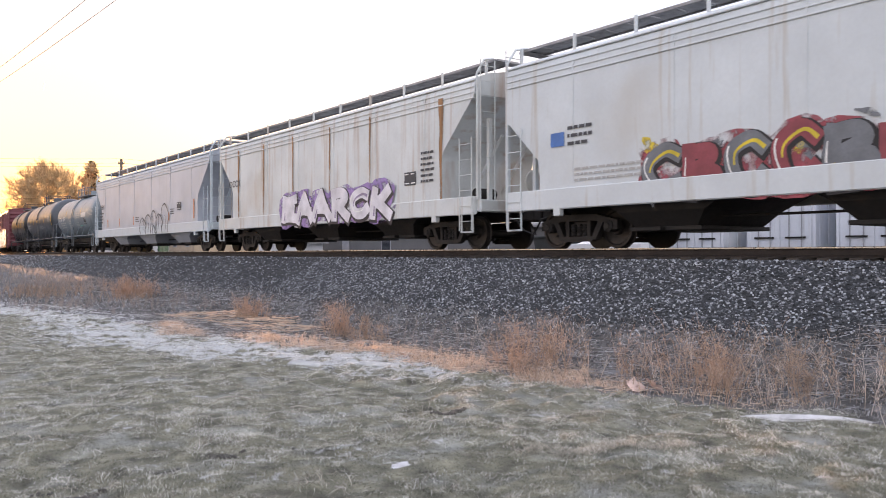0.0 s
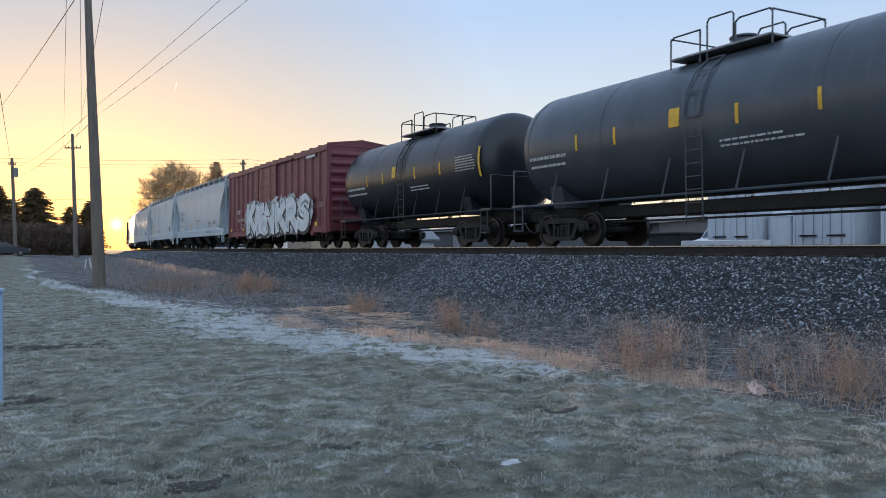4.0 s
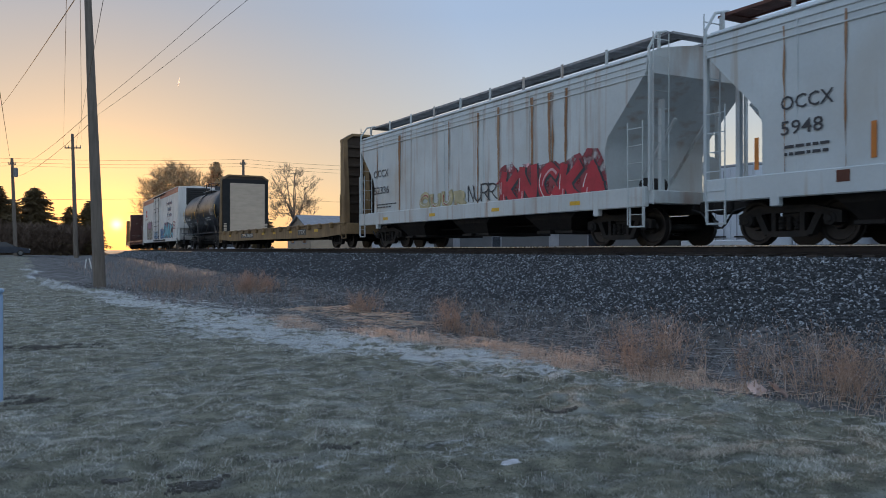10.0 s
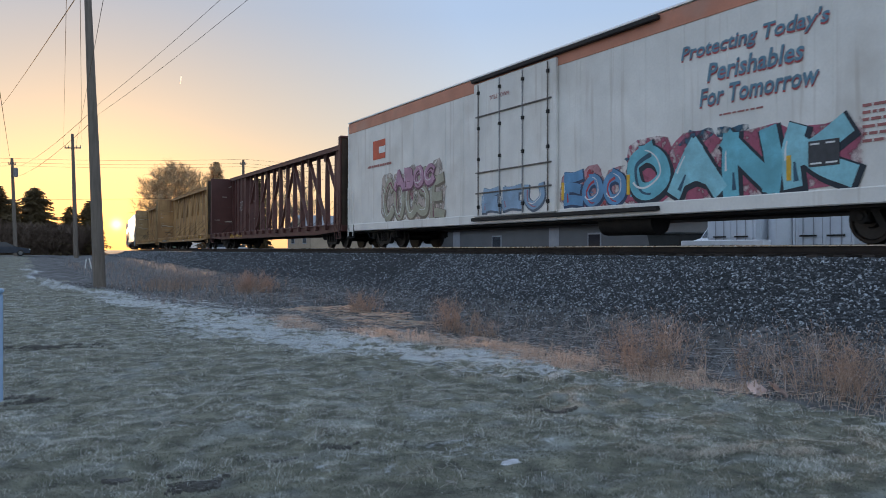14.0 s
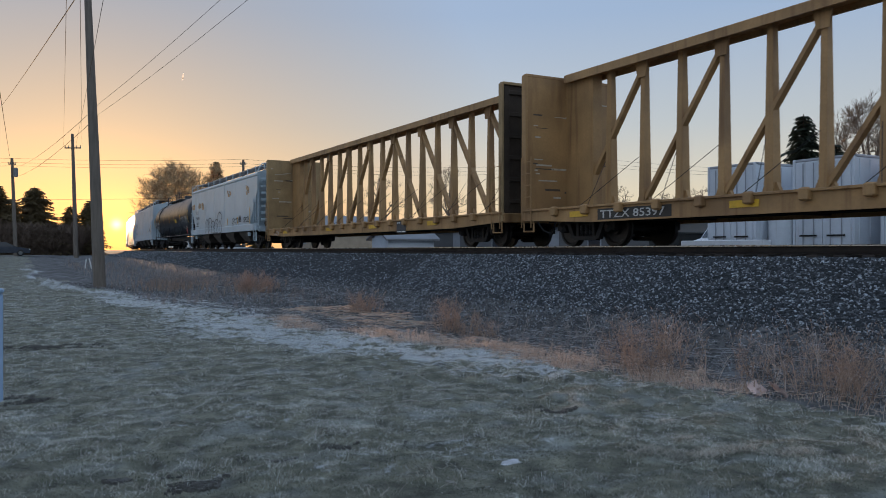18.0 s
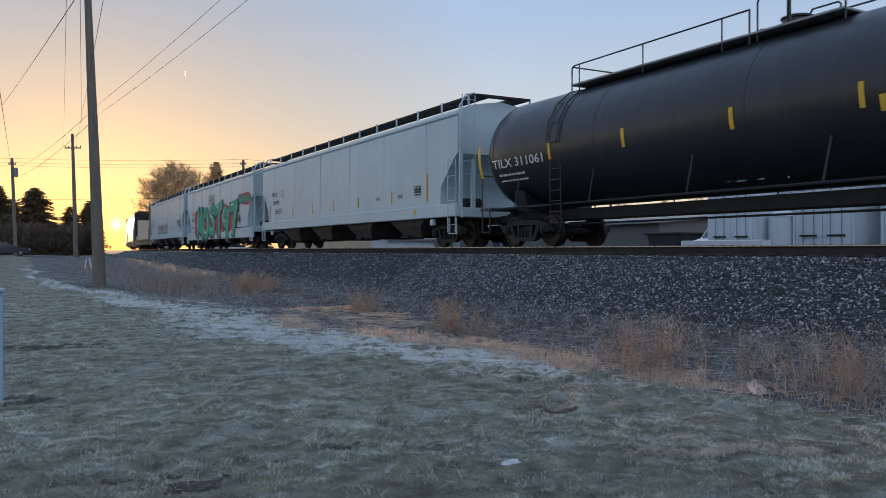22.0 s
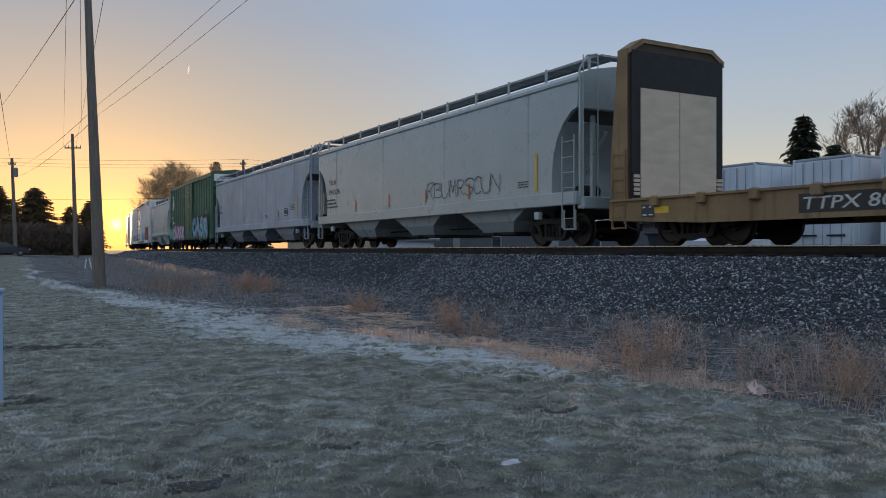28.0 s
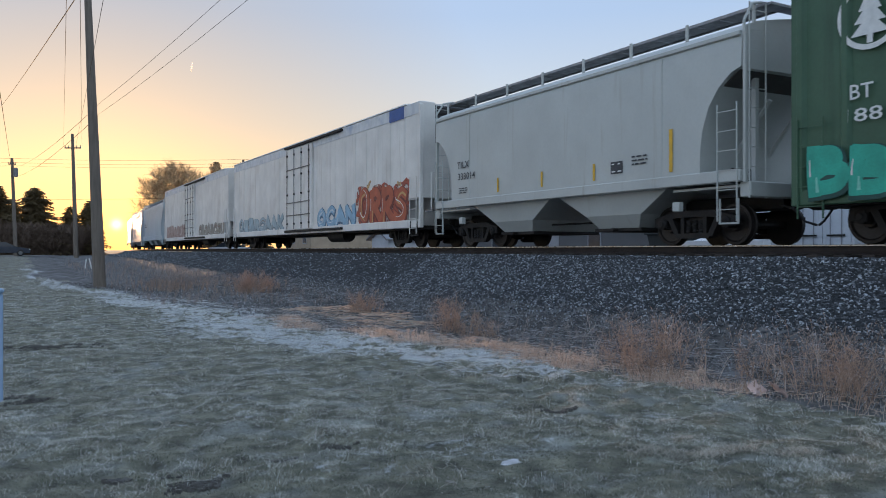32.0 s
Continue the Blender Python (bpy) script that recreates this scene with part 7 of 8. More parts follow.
conifer(54.6, 38.3, 0.9, 9.0, 2.6, 9, NEEDLE_GREEN)
conifer(57.9, 48.0, 0.9, 8.6, 1.2, 10, NEEDLE_GREEN)
bare_tree(25.4, 134.0, 0.8, 14.6, 6.9, 5.2, 1, 6000, 0.022, SUNLIT_TWIG, "broad leafless tree with low sun glow put into its twig colour")
bare_tree(31.0, 133.0, 0.8, 15.2, 1.8, 3.2, 2, 1100, 0.022, SUNLIT_TWIG, "slim leafless tree beside the broad one")
for x, y, hh, wd, dp, sd, tw in ((53.6, 95.0, 12.0, 3.5, 3.4, 5, 620), (61.3, 86.1, 12.4, 4.4, 3.8, 6, 900), (81.3, 92.1, 10.6, 2.6, 2.4, 7, 200), (87.3, 88.8, 9.4, 1.9, 1.6, 10, 160), (92.5, 87.0, 10.4, 2.6, 1.9, 16, 200),
                                 (58.6, 38.4, 12.6, 3.6, 4.2, 4, 2400), (64.5, 36.0, 11.6, 3.6, 4.0, 11, 1600), (39.5, 118.0, 13.6, 5.4, 4.6, 8, 1300), (46.5, 100.4, 11.5, 3.4, 3.2, 14, 420)):
    bare_tree(x, y, 0.7, hh, wd, dp, sd, tw, 0.016 if y > 60 else 0.012)


def thicket(name, label, pts, height, width, n, mat, seed):
    """A row of bare shrubs: a tangle of upright twigs."""
    rng = random.Random(seed)
    s = Shape()
    for _ in range(n):
        k = rng.uniform(0, len(pts) - 1.001)
        a, b = Vector(pts[int(k)]), Vector(pts[int(k) + 1])
        p = a.lerp(b, k - int(k)) + Vector((rng.uniform(-1, 1) * width, rng.uniform(-1, 1) * width, 0))
        p.z = gz(p.x, p.y) - 0.1
        h = height * rng.uniform(0.5, 1.1)
        d = Vector((rng.uniform(-0.35, 0.35), rng.uniform(-0.35, 0.35), 1))
        s.tube(p, p + d * h, 0.02, 3, 0.006)
        for _ in range(7):
            q = p + d * h * rng.uniform(0.3, 0.95)
            e = q + Vector((rng.uniform(-0.5, 0.5), rng.uniform(-0.5, 0.5), rng.uniform(0.1, 0.7))) * (height * 0.3)
            s.tube(q, e, 0.012, 3, 0.004)
            w = Vector((rng.uniform(-0.09, 0.09), rng.uniform(-0.09, 0.09), rng.uniform(-0.05, 0.1)))
            s.add([q, e, e + w, q + w], [(0, 1, 2, 3)])
    return solid(name, s, mat, label, "hedge", kind="stuff")


thicket("hedge", "dense brown leafless hedgerow beside the road", [(-20, 116, 0), (0.4, 119.8, 0), (7.0, 123, 0), (10.5, 127, 0)], 4.0, 1.8, 4200, HEDGE, 3)

# ---- road and car
ROAD = material("road_asphalt", (0.06, 0.06, 0.062), 0.85, 0, 0.2, 0.8, 20, 0.2)
me = grid_mesh("road", list(np.linspace(-60, 6.5, 40)), list(np.linspace(92.0, 98.6, 6)), lambda x, y: ground_z(x, y, False) + 0.03)
tagged(part("road", me, ROAD), "grey asphalt side road at the far end of the lawn", "road", kind="structure")
CAR_PAINT = material("dark_car_paint", (0.02, 0.028, 0.045), 0.15, 0.0, 0.1, 2, 30, 0.0)
GLASS = material("dark_glazing", (0.03, 0.035, 0.045), 0.06, 0, 0.1, 2, 30, 0.0, spec=0.8)
TYRE = material("tyre_rubber", (0.02, 0.02, 0.02), 0.85, 0, 0.2, 6, 40, 0.1)
HEADLIGHT = material("lamp_glass", (0.7, 0.7, 0.68), 0.15, 0, 0.05, 6, 40, 0.0)


def saloon(m, label, paint):
    c = thing("parked_car", label, "car")
    c.matrix_world = m
    body = [(-2.3, 0.35), (-2.35, 0.7), (-2.2, 0.92), (-1.3, 1.0), (1.0, 0.98), (2.1, 0.82), (2.35, 0.62), (2.3, 0.32)]
    part("body", Shape().prism(body, "y", -0.9, 0.9), paint, c)
    cab = [(-1.75, 0.98), (-1.0, 1.40), (0.1, 1.44), (1.05, 0.98)]
    part("cabin", Shape().loft([[(a, -0.80, b) for a, b in cab], [(a, 0.80, b) for a, b in cab]]), GLASS, c)
    part("roof", Shape().box(-1.0, 0.15, -0.7, 0.7, 1.415, 1.46, 0.015), paint, c)
    for x in (-1.45, 1.42):
        for y in (-0.86, 0.86):
            w = part("wheel", Shape().lathe([(y - 0.1, 0.0), (y - 0.1, 0.30), (y - 0.06, 0.33), (y + 0.06, 0.33), (y + 0.1, 0.30), (y + 0.1, 0.0)], "y", (x, 0, 0.33), 16), TYRE, c, smooth=True)
            part("rim", Shape().lathe([(y - 0.108, 0.0), (y - 0.108, 0.2), (y + 0.108, 0.2), (y + 0.108, 0.0)], "y", (x, 0, 0.33), 12), STEEL_MAST, w)
    for y in (-0.65, 0.65):
        part("headlight", Shape().box(2.2, 2.36, y - 0.18, y + 0.18, 0.62, 0.76, 0.03), HEADLIGHT, c)
        part("tail_light", Shape().box(-2.36, -2.25, y - 0.18, y + 0.18, 0.72, 0.86, 0.02), RED_MARK, c)
    return c


saloon(Matrix.Translation((0.7, 95.6, ground_z(0.7, 95.6, False) + 0.03)), "dark saloon car on the road by the hedge", CAR_PAINT)
WHITE_CAR = material("white_car_paint", (0.62, 0.63, 0.65), 0.25, 0, 0.05, 2, 30, 0.0)
saloon(pose(20.6, 80.1, 0.92, 0, 0, -28), "white saloon car parked beyond the railway", WHITE_CAR)

# ---- the yard beyond the railway
CONT = material("white_corrugated_steel", (0.64, 0.67, 0.72), 0.5, 0, 0.08, 0.8, 14, 0.05, streak=0.25, streak_color=(0.36, 0.33, 0.3))
CONT_TRIM = material("grey_steel_trim", (0.36, 0.37, 0.4), 0.5, 0.2, 0.1, 2, 20, 0.05)


def container(x, y0, y1, length, top, label, ribs=True):
    """A white box trailer body on the ground, door end towards the railway."""
    c = thing("shipping_container", label, "container", "white containers in the yard")
    z0 = 0.9
    part("shell", Shape().box(x + 0.03, x + length, y0 + 0.03, y1 - 0.03, z0, top - 0.03, 0.02), CONT, c)
    part("roof_edge", Shape().box(x, x + length + 0.02, y0, y1, top - 0.10, top, 0.02), CONT_TRIM, c)
    for y in (y0, y1 - 0.12):
        part("corner_post", Shape().box(x - 0.01, x + 0.12, y, y + 0.12, z0, top, 0.015), CONT, c)
    mid = (y0 + y1) / 2
    for a, b in ((y0 + 0.14, mid - 0.01), (mid + 0.01, y1 - 0.14)):
        d = part("door", Shape().box(x - 0.015, x + 0.03, a, b, z0 + 0.12, top - 0.14, 0.01), CONT, c)
        for k in (0.3, 0.7):
            yy = a + (b - a) * k
            part("lock_rod", Shape().tube((x - 0.045, yy, z0 + 0.15), (x - 0.045, yy, top - 0.18), 0.022, 6), CONT_TRIM, d)
        part("handle", Shape().box(x - 0.07, x - 0.03, a + 0.2, b - 0.2, z0 + 1.2, z0 + 1.26), STEEL_DARK, d)
    if ribs:
        n = int(length / 0.6)
        for k in range(n):
            xx = x + 0.3 + k * 0.6
            part("side_rib", Shape().box(xx, xx + 0.25, y0 + 0.005, y0 + 0.05, z0 + 0.15, top - 0.15, 0.01), CONT, c)
    return c


container(25.5, 21.2, 23.6, 12.0, 5.0, "white corrugated container with closed doors and scuffed trim")
container(26.2, 17.6, 20.1, 12.0, 4.98, "white container with grey header bar and lock rods")
container(26.6, 14.3, 16.9, 12.0, 5.15, "tall white container with rounded corner posts")
container(26.4, 11.0, 13.5, 12.0, 5.2, "white container standing in the yard row")
container(26.8, 7.6, 10.2, 12.0, 5.25, "white container standing in the yard row")
container(26.4, 4.2, 6.8, 12.0, 5.2, "white container standing in the yard row")
vt = thing("storage_tank", "white corrugated storage tank with shallow cone roof", "tank")
part("shell", Shape().lathe([(0.8 + i * 0.11, 0.5 if i % 2 else 0.48) for i in range(20)], "z", (26.3, 20.65, 0), 20), CONT, vt, smooth=True)
part("roof", Shape().lathe([(2.88, 0.52), (3.1, 0.3), (3.15, 0.0)], "z", (26.3, 20.65, 0), 20), CONT, vt, smooth=True)
TRUCK_WHITE = material("white_vehicle_paint", (0.72, 0.73, 0.75), 0.3, 0, 0.05, 2, 20, 0.0)
vn = thing("parked_van", "white van parked nose out beside the containers", "van")
vn.matrix_world = pose(30.0, 25.8, 0.9, 0, 0, 180)
prof = [(-2.6, 0.35), (-2.6, 1.95), (0.9, 1.98), (1.6, 1.25), (2.4, 1.05), (2.5, 0.4)]
part("body", Shape().prism(prof, "y", -0.9, 0.9), TRUCK_WHITE, vn)
part("windscreen", Shape().prism([(0.98, 1.90), (1.58, 1.28), (1.62, 1.30), (1.02, 1.93)], "y", -0.8, 0.8), GLASS, vn)
part("side_window", Shape().prism([(0.1, 1.3), (0.1, 1.85), (0.8, 1.85), (1.35, 1.3)], "y", 0.895, 0.91), GLASS, vn)
for x in (-1.7, 1.6):
    for y in (-0.82, 0.82):
        part("wheel", Shape().lathe([(y - 0.1, 0.0), (y - 0.1, 0.33), (y + 0.1, 0.33), (y + 0.1, 0.0)], "y", (x, 0, 0.33), 16), TYRE, vn)
tr = thing("flatbed_trailer", "low white trailer with dark rails beside the containers", "trailer")
part("bed", Shape().box(24.4, 24.9, 20.0, 24.0, 1.75, 1.98, 0.02), TRUCK_WHITE, tr)
part("bumper", Shape().box(24.35, 24.45, 20.0, 24.0, 1.5, 1.68, 0.02), TRUCK_WHITE, tr)
for y in (20.3, 21.1, 22.9, 23.7):
    part("wheel", Shape().lathe([(24.4, 0.0), (24.4, 0.42), (24.65, 0.42), (24.65, 0.0)], "x", (0, y, 1.32), 16), TYRE, tr)
DARK_GREEN = material("dark_skip_paint", (0.03, 0.035, 0.035), 0.6, 0, 0.2, 2, 20, 0.1)
sk = thing("skip", "dark steel skip standing by the long shed", "skip")
part("bin", Shape().loft([[(28.3, 28.0, 0.9), (30.0, 28.0, 0.9), (30.0, 29.6, 0.9), (28.3, 29.6, 0.9)], [(28.1, 27.7, 2.4), (30.2, 27.7, 2.4), (30.2, 29.9, 2.4), (28.1, 29.9, 2.4)]]), DARK_GREEN, sk)
part("rim", Shape().box(28.0, 30.3, 27.6, 30.0, 2.36, 2.46, 0.02), DARK_GREEN, sk)

SHED_WALL = material("grey_metal_cladding", (0.14, 0.143, 0.148), 0.6, 0.1, 0.1, 0.6, 10, 0.1, streak=0.2, streak_color=(0.14, 0.13, 0.125))
SHED_ROOF = material("dull_metal_roof", (0.24, 0.24, 0.25), 0.55, 0.3, 0.12, 0.8, 12, 0.1)


def shed(name, label, x0, x1, y0, y1, wall_top, ridge, wall_mat, roof_mat, windows=0, doors=()):
    b = thing(name, label, "building")
    part("wall", Shape().box(x0, x1, y0, y1, 0.7, wall_top, 0.02), wall_mat, b)
    ym = (y0 + y1) / 2
    xm = (x0 + x1) / 2
    if y1 - y0 > x1 - x0:
        part("roof", Shape().prism([(x0 - 0.4, wall_top - 0.08), (xm, ridge), (x1 + 0.4, wall_top - 0.08), (x1 + 0.4, wall_top - 0.2), (xm, ridge - 0.18), (x0 - 0.4, wall_top - 0.2)], "y", y0 - 0.3, y1 + 0.3), roof_mat, b)
        part("gable", Shape().prism([(x0, wall_top - 0.1), (xm, ridge - 0.15), (x1, wall_top - 0.1)], "y", y0 + 0.02, y1 - 0.02), wall_mat, b)
    else:
        part("roof", Shape().prism([(y0 - 0.4, wall_top - 0.08), (ym, ridge), (y1 + 0.4, wall_top - 0.08), (y1 + 0.4, wall_top - 0.2), (ym, ridge - 0.18), (y0 - 0.4, wall_top - 0.2)], "x", x0 - 0.3, x1 + 0.3), roof_mat, b)
        part("gable", Shape().prism([(y0, wall_top - 0.1), (ym, ridge - 0.15), (y1, wall_top - 0.1)], "x", x0 + 0.02, x1 - 0.02), wall_mat, b)
    for i in range(windows):
        y = y0 + (y1 - y0) * (i + 0.5) / windows
        w = part("window", Shape().box(x0 - 0.03, x0 + 0.02, y - 0.6, y + 0.6, wall_top - 1.5, wall_top - 0.6, 0.01), CONT_TRIM, b)
        part("pane", Shape().box(x0 - 0.04, x0 - 0.025, y - 0.5, y + 0.5, wall_top - 1.4, wall_top - 0.7), GLASS, w)
    for y in doors:
        part("door", Shape().box(x0 - 0.04, x0 + 0.02, y - 0.5, y + 0.5, 0.9, 3.0, 0.01), CONT_TRIM, b)
    return b


shed("long_shed", "long low grey metal-clad shed behind the tracks", 30.0, 40.0, 31.0, 62.0, 3.2, 3.6, SHED_WALL, SHED_ROOF, 3, (40.0, 52.0))
shed("garage", "small white gabled garage beyond the line", 24.6, 28.4, 52.6, 55.4, 2.5, 3.3, CONT, SHED_ROOF, 0, ())
BRICK_WALL = material("buff_siding", (0.42, 0.33, 0.24), 0.7, 0, 0.12, 1.2, 10, 0.1)
SHINGLE = material("frosted_grey_shingles", (0.28, 0.28, 0.30), 0.8, 0, 0.15, 2, 14, 0.3)
shed("house", "buff house with a frosted grey gabled roof among trees", 30.0, 40.0, 84.0, 92.0, 3.8, 5.6, BRICK_WALL, SHINGLE, 2)
shed("house", "low buff house with grey roof beyond the yard", 48.0, 58.0, 78.0, 86.0, 3.6, 5.0, BRICK_WALL, SHINGLE, 2)

# ---- small things on the lawn and verge
POST_BLUE = material("pale_blue_plastic", (0.30, 0.42, 0.60), 0.5, 0, 0.08, 3, 20, 0.02)
mp = thing("marker_post", "pale blue utility marker post in the lawn", "post")
part("shaft", Shape().box(-0.045, 0.055, 9.58, 9.68, -0.1, 1.15, 0.02), POST_BLUE, mp)
part("cap", Shape().box(-0.055, 0.065, 9.57, 9.69, 1.15, 1.2, 0.02), POST_BLUE, mp)
for x, y, lean in ((4.55, 52.3, 0.10), (4.95, 52.1, -0.16)):
    s = Shape().tube((x, y, ground_z(x, y) - 0.1), (x + lean, y, ground_z(x, y) + 0.62), 0.035, 6)
    solid("stake", s, WHITE_MARK, "short leaning white marker stake on the verge", "stake", "white stakes")
CONCRETE = material("frosted_concrete", (0.40, 0.41, 0.41), 0.9, 0, 0.2, 3, 20, 0.4)
SNOW = material("old_snow", (0.55, 0.55, 0.57), 0.8, 0, 0.25, 9, 50, 0.6)
PALE_ROCK = material("pinkish_card", (0.66, 0.50, 0.45), 0.85, 0, 0.2, 6, 30, 0.4)


def lump(name, label, category, x, y, z, sx, sy, sz, mat, seed, turn=0.0, n=10, rows=5):
    rng = random.Random(seed)
    rings = []
    for j in range(rows):
        f = j / (rows - 1)
        rr = math.sqrt(max(0.02, 1 - (f * 0.97) ** 2))
        ring = []
        for i in range(n):
            a = 2 * math.pi * i / n
            k = rr * (1 + rng.uniform(-0.22, 0.22))
            px, py = sx * k * math.cos(a), sy * k * math.sin(a)
            ring.append((x + px * math.cos(turn) - py * math.sin(turn), y + px * math.sin(turn) + py * math.cos(turn), z + sz * (f - 0.25) * (1 + rng.uniform(-0.1, 0.1))))
        rings.append(ring)
    return solid(name, Shape().loft(rings), mat, label, category, smooth=True)


lump("snow_clump", "small clump of old snow on the frosty lawn", "snow", 3.35, 5.01, 0.0, 0.14, 0.065, 0.04, SNOW, 1, 0.5, 26, 5)
lump("snow_patch", "thin drift of old snow at the lawn edge", "snow", 7.35, 4.15, 0.0, 0.62, 0.055, 0.06, SNOW, 2, -0.75, 30, 5)
r5 = random.Random(8)
for x, y, w, tn in ((7.42, 6.08, 0.19, 0.3), (7.60, 5.95, 0.15, 1.1)):
    top, rows = [], 5
    for j in range(rows):
        for i in range(rows):
            u, v = (i / (rows - 1) - 0.5) * 2, j / (rows - 1)
            px, pz = w * u * (1 - 0.25 * v) + r5.uniform(-0.015, 0.015), 0.12 * v + r5.uniform(-0.02, 0.02)
            py = 0.12 * v + 0.01 * u * u + r5.uniform(-0.022, 0.022)
            top.append((x + px * math.cos(tn) - py * math.sin(tn), y + px * math.sin(tn) + py * math.cos(tn), gz(x, y) + 0.02 + pz))
    back = [(a + 0.006, b + 0.008, c) for a, b, c in top]
    k = rows * rows
    faces = [(j * rows + i, j * rows + i + 1, (j + 1) * rows + i + 1, (j + 1) * rows + i) for j in range(rows - 1) for i in range(rows - 1)]
    faces += [tuple(k + q for q in reversed(f)) for f in faces]
    rim = [i for i in range(rows)] + [j * rows + rows - 1 for j in range(1, rows)] + [(rows - 1) * rows + i for i in range(rows - 2, -1, -1)] + [j * rows for j in range(rows - 2, 0, -1)]
    faces += [(rim[i], rim[i - 1], rim[i - 1] + k, rim[i] + k) for i in range(len(rim))]
    solid("litter", Shape().add(top + back, faces), PALE_ROCK, "crumpled pinkish cardboard caught among weeds", "litter")
for x, y, l, tn in ((5.35, 10.4, 0.26, -0.85), (6.15, 9.72, 0.3, -0.8)):
    m = pose(x, y, gz(x, y) + 0.015, 0, 3, math.degrees(tn))
    o = solid("concrete_slab", Shape().box(-l, l, -0.11, 0.11, -0.1, 0.03, 0.03), CONCRETE, "frosted concrete kerb lying at the lawn edge", "slab", "loose concrete slabs")
    o.matrix_world = m
BRANCH = material("pale_fallen_stick", (0.40, 0.37, 0.33), 0.85, 0, 0.2, 6, 30, 0.3)
for pts in ([(3.22, 8.3, 0.05), (3.3, 8.25, 0.075), (3.4, 8.17, 0.08), (3.5, 8.08, 0.05)], [(3.65, 7.46, 0.04), (3.72, 7.42, 0.055), (3.8, 7.35, 0.045)], [(7.0, 25.0, 0.2), (7.6, 25.3, 0.45)]):
    solid("stick", Shape().path(pts, 0.008, 5), BRANCH, "pale fallen stick lying on frosty ground", "stick", "fallen sticks")

# ---- contrail of a distant aircraft
CONTRAIL = bpy.data.materials.new("sunlit_vapour")
CONTRAIL.use_nodes = True
tn = CONTRAIL.node_tree.nodes
thin = tn.new("ShaderNodeBsdfTranslucent")
thin.inputs["Color"].default_value = (1.0, 0.97, 0.92, 1)
CONTRAIL.node_tree.links.new(thin.outputs[0], tn["Material Output"].inputs["Surface"])
contrail = solid("vapour_trail", Shape().lathe([(-9.0, 0.0), (-8.0, 1.1), (-2.0, 1.5), (5.0, 1.0), (9.0, 0.0)], "z", (0, 0, 0), 8), CONTRAIL, "short bright vapour trail high in the dawn sky", "vapour trail")
# ---- ballast, grass, weeds
def cloud(name, verts, faces, mat, label, category, smooth=False):
    me = bpy.data.meshes.new(name)
    me.from_pydata(verts.reshape(-1, 3), [], faces)
    me.update()
    me.materials.append(mat)
    ob = new(name, me)
    return tagged(ob, label, category, kind="stuff")


rng = np.random.default_rng(7)
ICO = np.array([(0, 0, 1), (0.89, 0, 0.45), (0.28, 0.85, 0.45), (-0.72, 0.53, 0.45), (-0.72, -0.53, 0.45), (0.28, -0.85, 0.45), (0.72, 0.53, -0.45), (-0.28, 0.85, -0.45), (-0.89, 0, -0.45), (-0.28, -0.85, -0.45), (0.72, -0.53, -0.45), (0, 0, -1)])
ICO_F = np.array([(0, 1, 2), (0, 2, 3), (0, 3, 4), (0, 4, 5), (0, 5, 1), (1, 6, 2), (2, 7, 3), (3, 8, 4), (4, 9, 5), (5, 10, 1), (6, 7, 2), (7, 8, 3), (8, 9, 4), (9, 10, 5), (10, 6, 1)])


def stones(px, py, size, sink, mat, name, label):
    """Angular stones bedded in the bank: one jagged hull each."""
    n = len(px)
    pz = np.array([ground_z(a, b) for a, b in zip(px, py)])
    v = ICO[None] * rng.uniform(0.68, 1.25, (n, 12, 1))
    v = v * (size[:, None, None] * rng.uniform(0.65, 1.3, (n, 1, 3)) * np.array([1, 1, 0.75]))
    a = rng.uniform(0, 6.283, n)
    c, s = np.cos(a)[:, None], np.sin(a)[:, None]
    x, y = v[..., 0] * c - v[..., 1] * s, v[..., 0] * s + v[..., 1] * c
    t = rng.uniform(-0.7, 0.7, n)[:, None]
    x, z = x * np.cos(t) - v[..., 2] * np.sin(t), x * np.sin(t) + v[..., 2] * np.cos(t)
    verts = np.stack([x + px[:, None], y + py[:, None], z + (pz + sink * size)[:, None]], -1)
    faces = (ICO_F[None] + (np.arange(n) * 12)[:, None, None]).reshape(-1, 3).tolist()
    return cloud(name, verts, faces, mat, label, "ballast")


STONE = material("ballast_stone", (0.042, 0.047, 0.055), 0.8, 0, 0.4, 12, 60, 0.6, island=1.0, island_color=(0.50, 0.53, 0.57), island_pow=4.6)
n = 80000
y = np.where(rng.random(n) < 0.62, rng.uniform(0.5, 22, n), rng.uniform(22, 120, n))
x = 9.4 + 2.65 * rng.random(n) ** 0.8
keep = x + 0.35 * np.sin(y * 1.1) * 0.5 + rng.normal(0, 0.3, n) > 10.0
x, y = x[keep], y[keep]
x = x + np.array([track_shift(q)[0] for q in y])
stones(x, y, rng.uniform(0.012, 0.030, len(x)) * np.where(y > 22, 1.2, 1.0) * np.clip(y / 45, 1, 2.2), 0.25, STONE, "ballast", "grey crushed stone ballast on the bank shoulder")
n = 24000
y = rng.uniform(0, 40, n)
x = rng.uniform(8.4, 10.8, n)
stones(x, y, rng.uniform(0.008, 0.022, n), 0.2, STONE, "scattered_stones", "scattered grey stones at the foot of the bank")
n = 6000
y = rng.uniform(0.5, 100, n)
x = rng.uniform(12.0, 13.0, n) + np.array([track_shift(q)[0] for q in y])
stones(x, y, rng.uniform(0.02, 0.04, n), 0.3, STONE, "crib_ballast", "grey crushed stone ballast beside the rail")


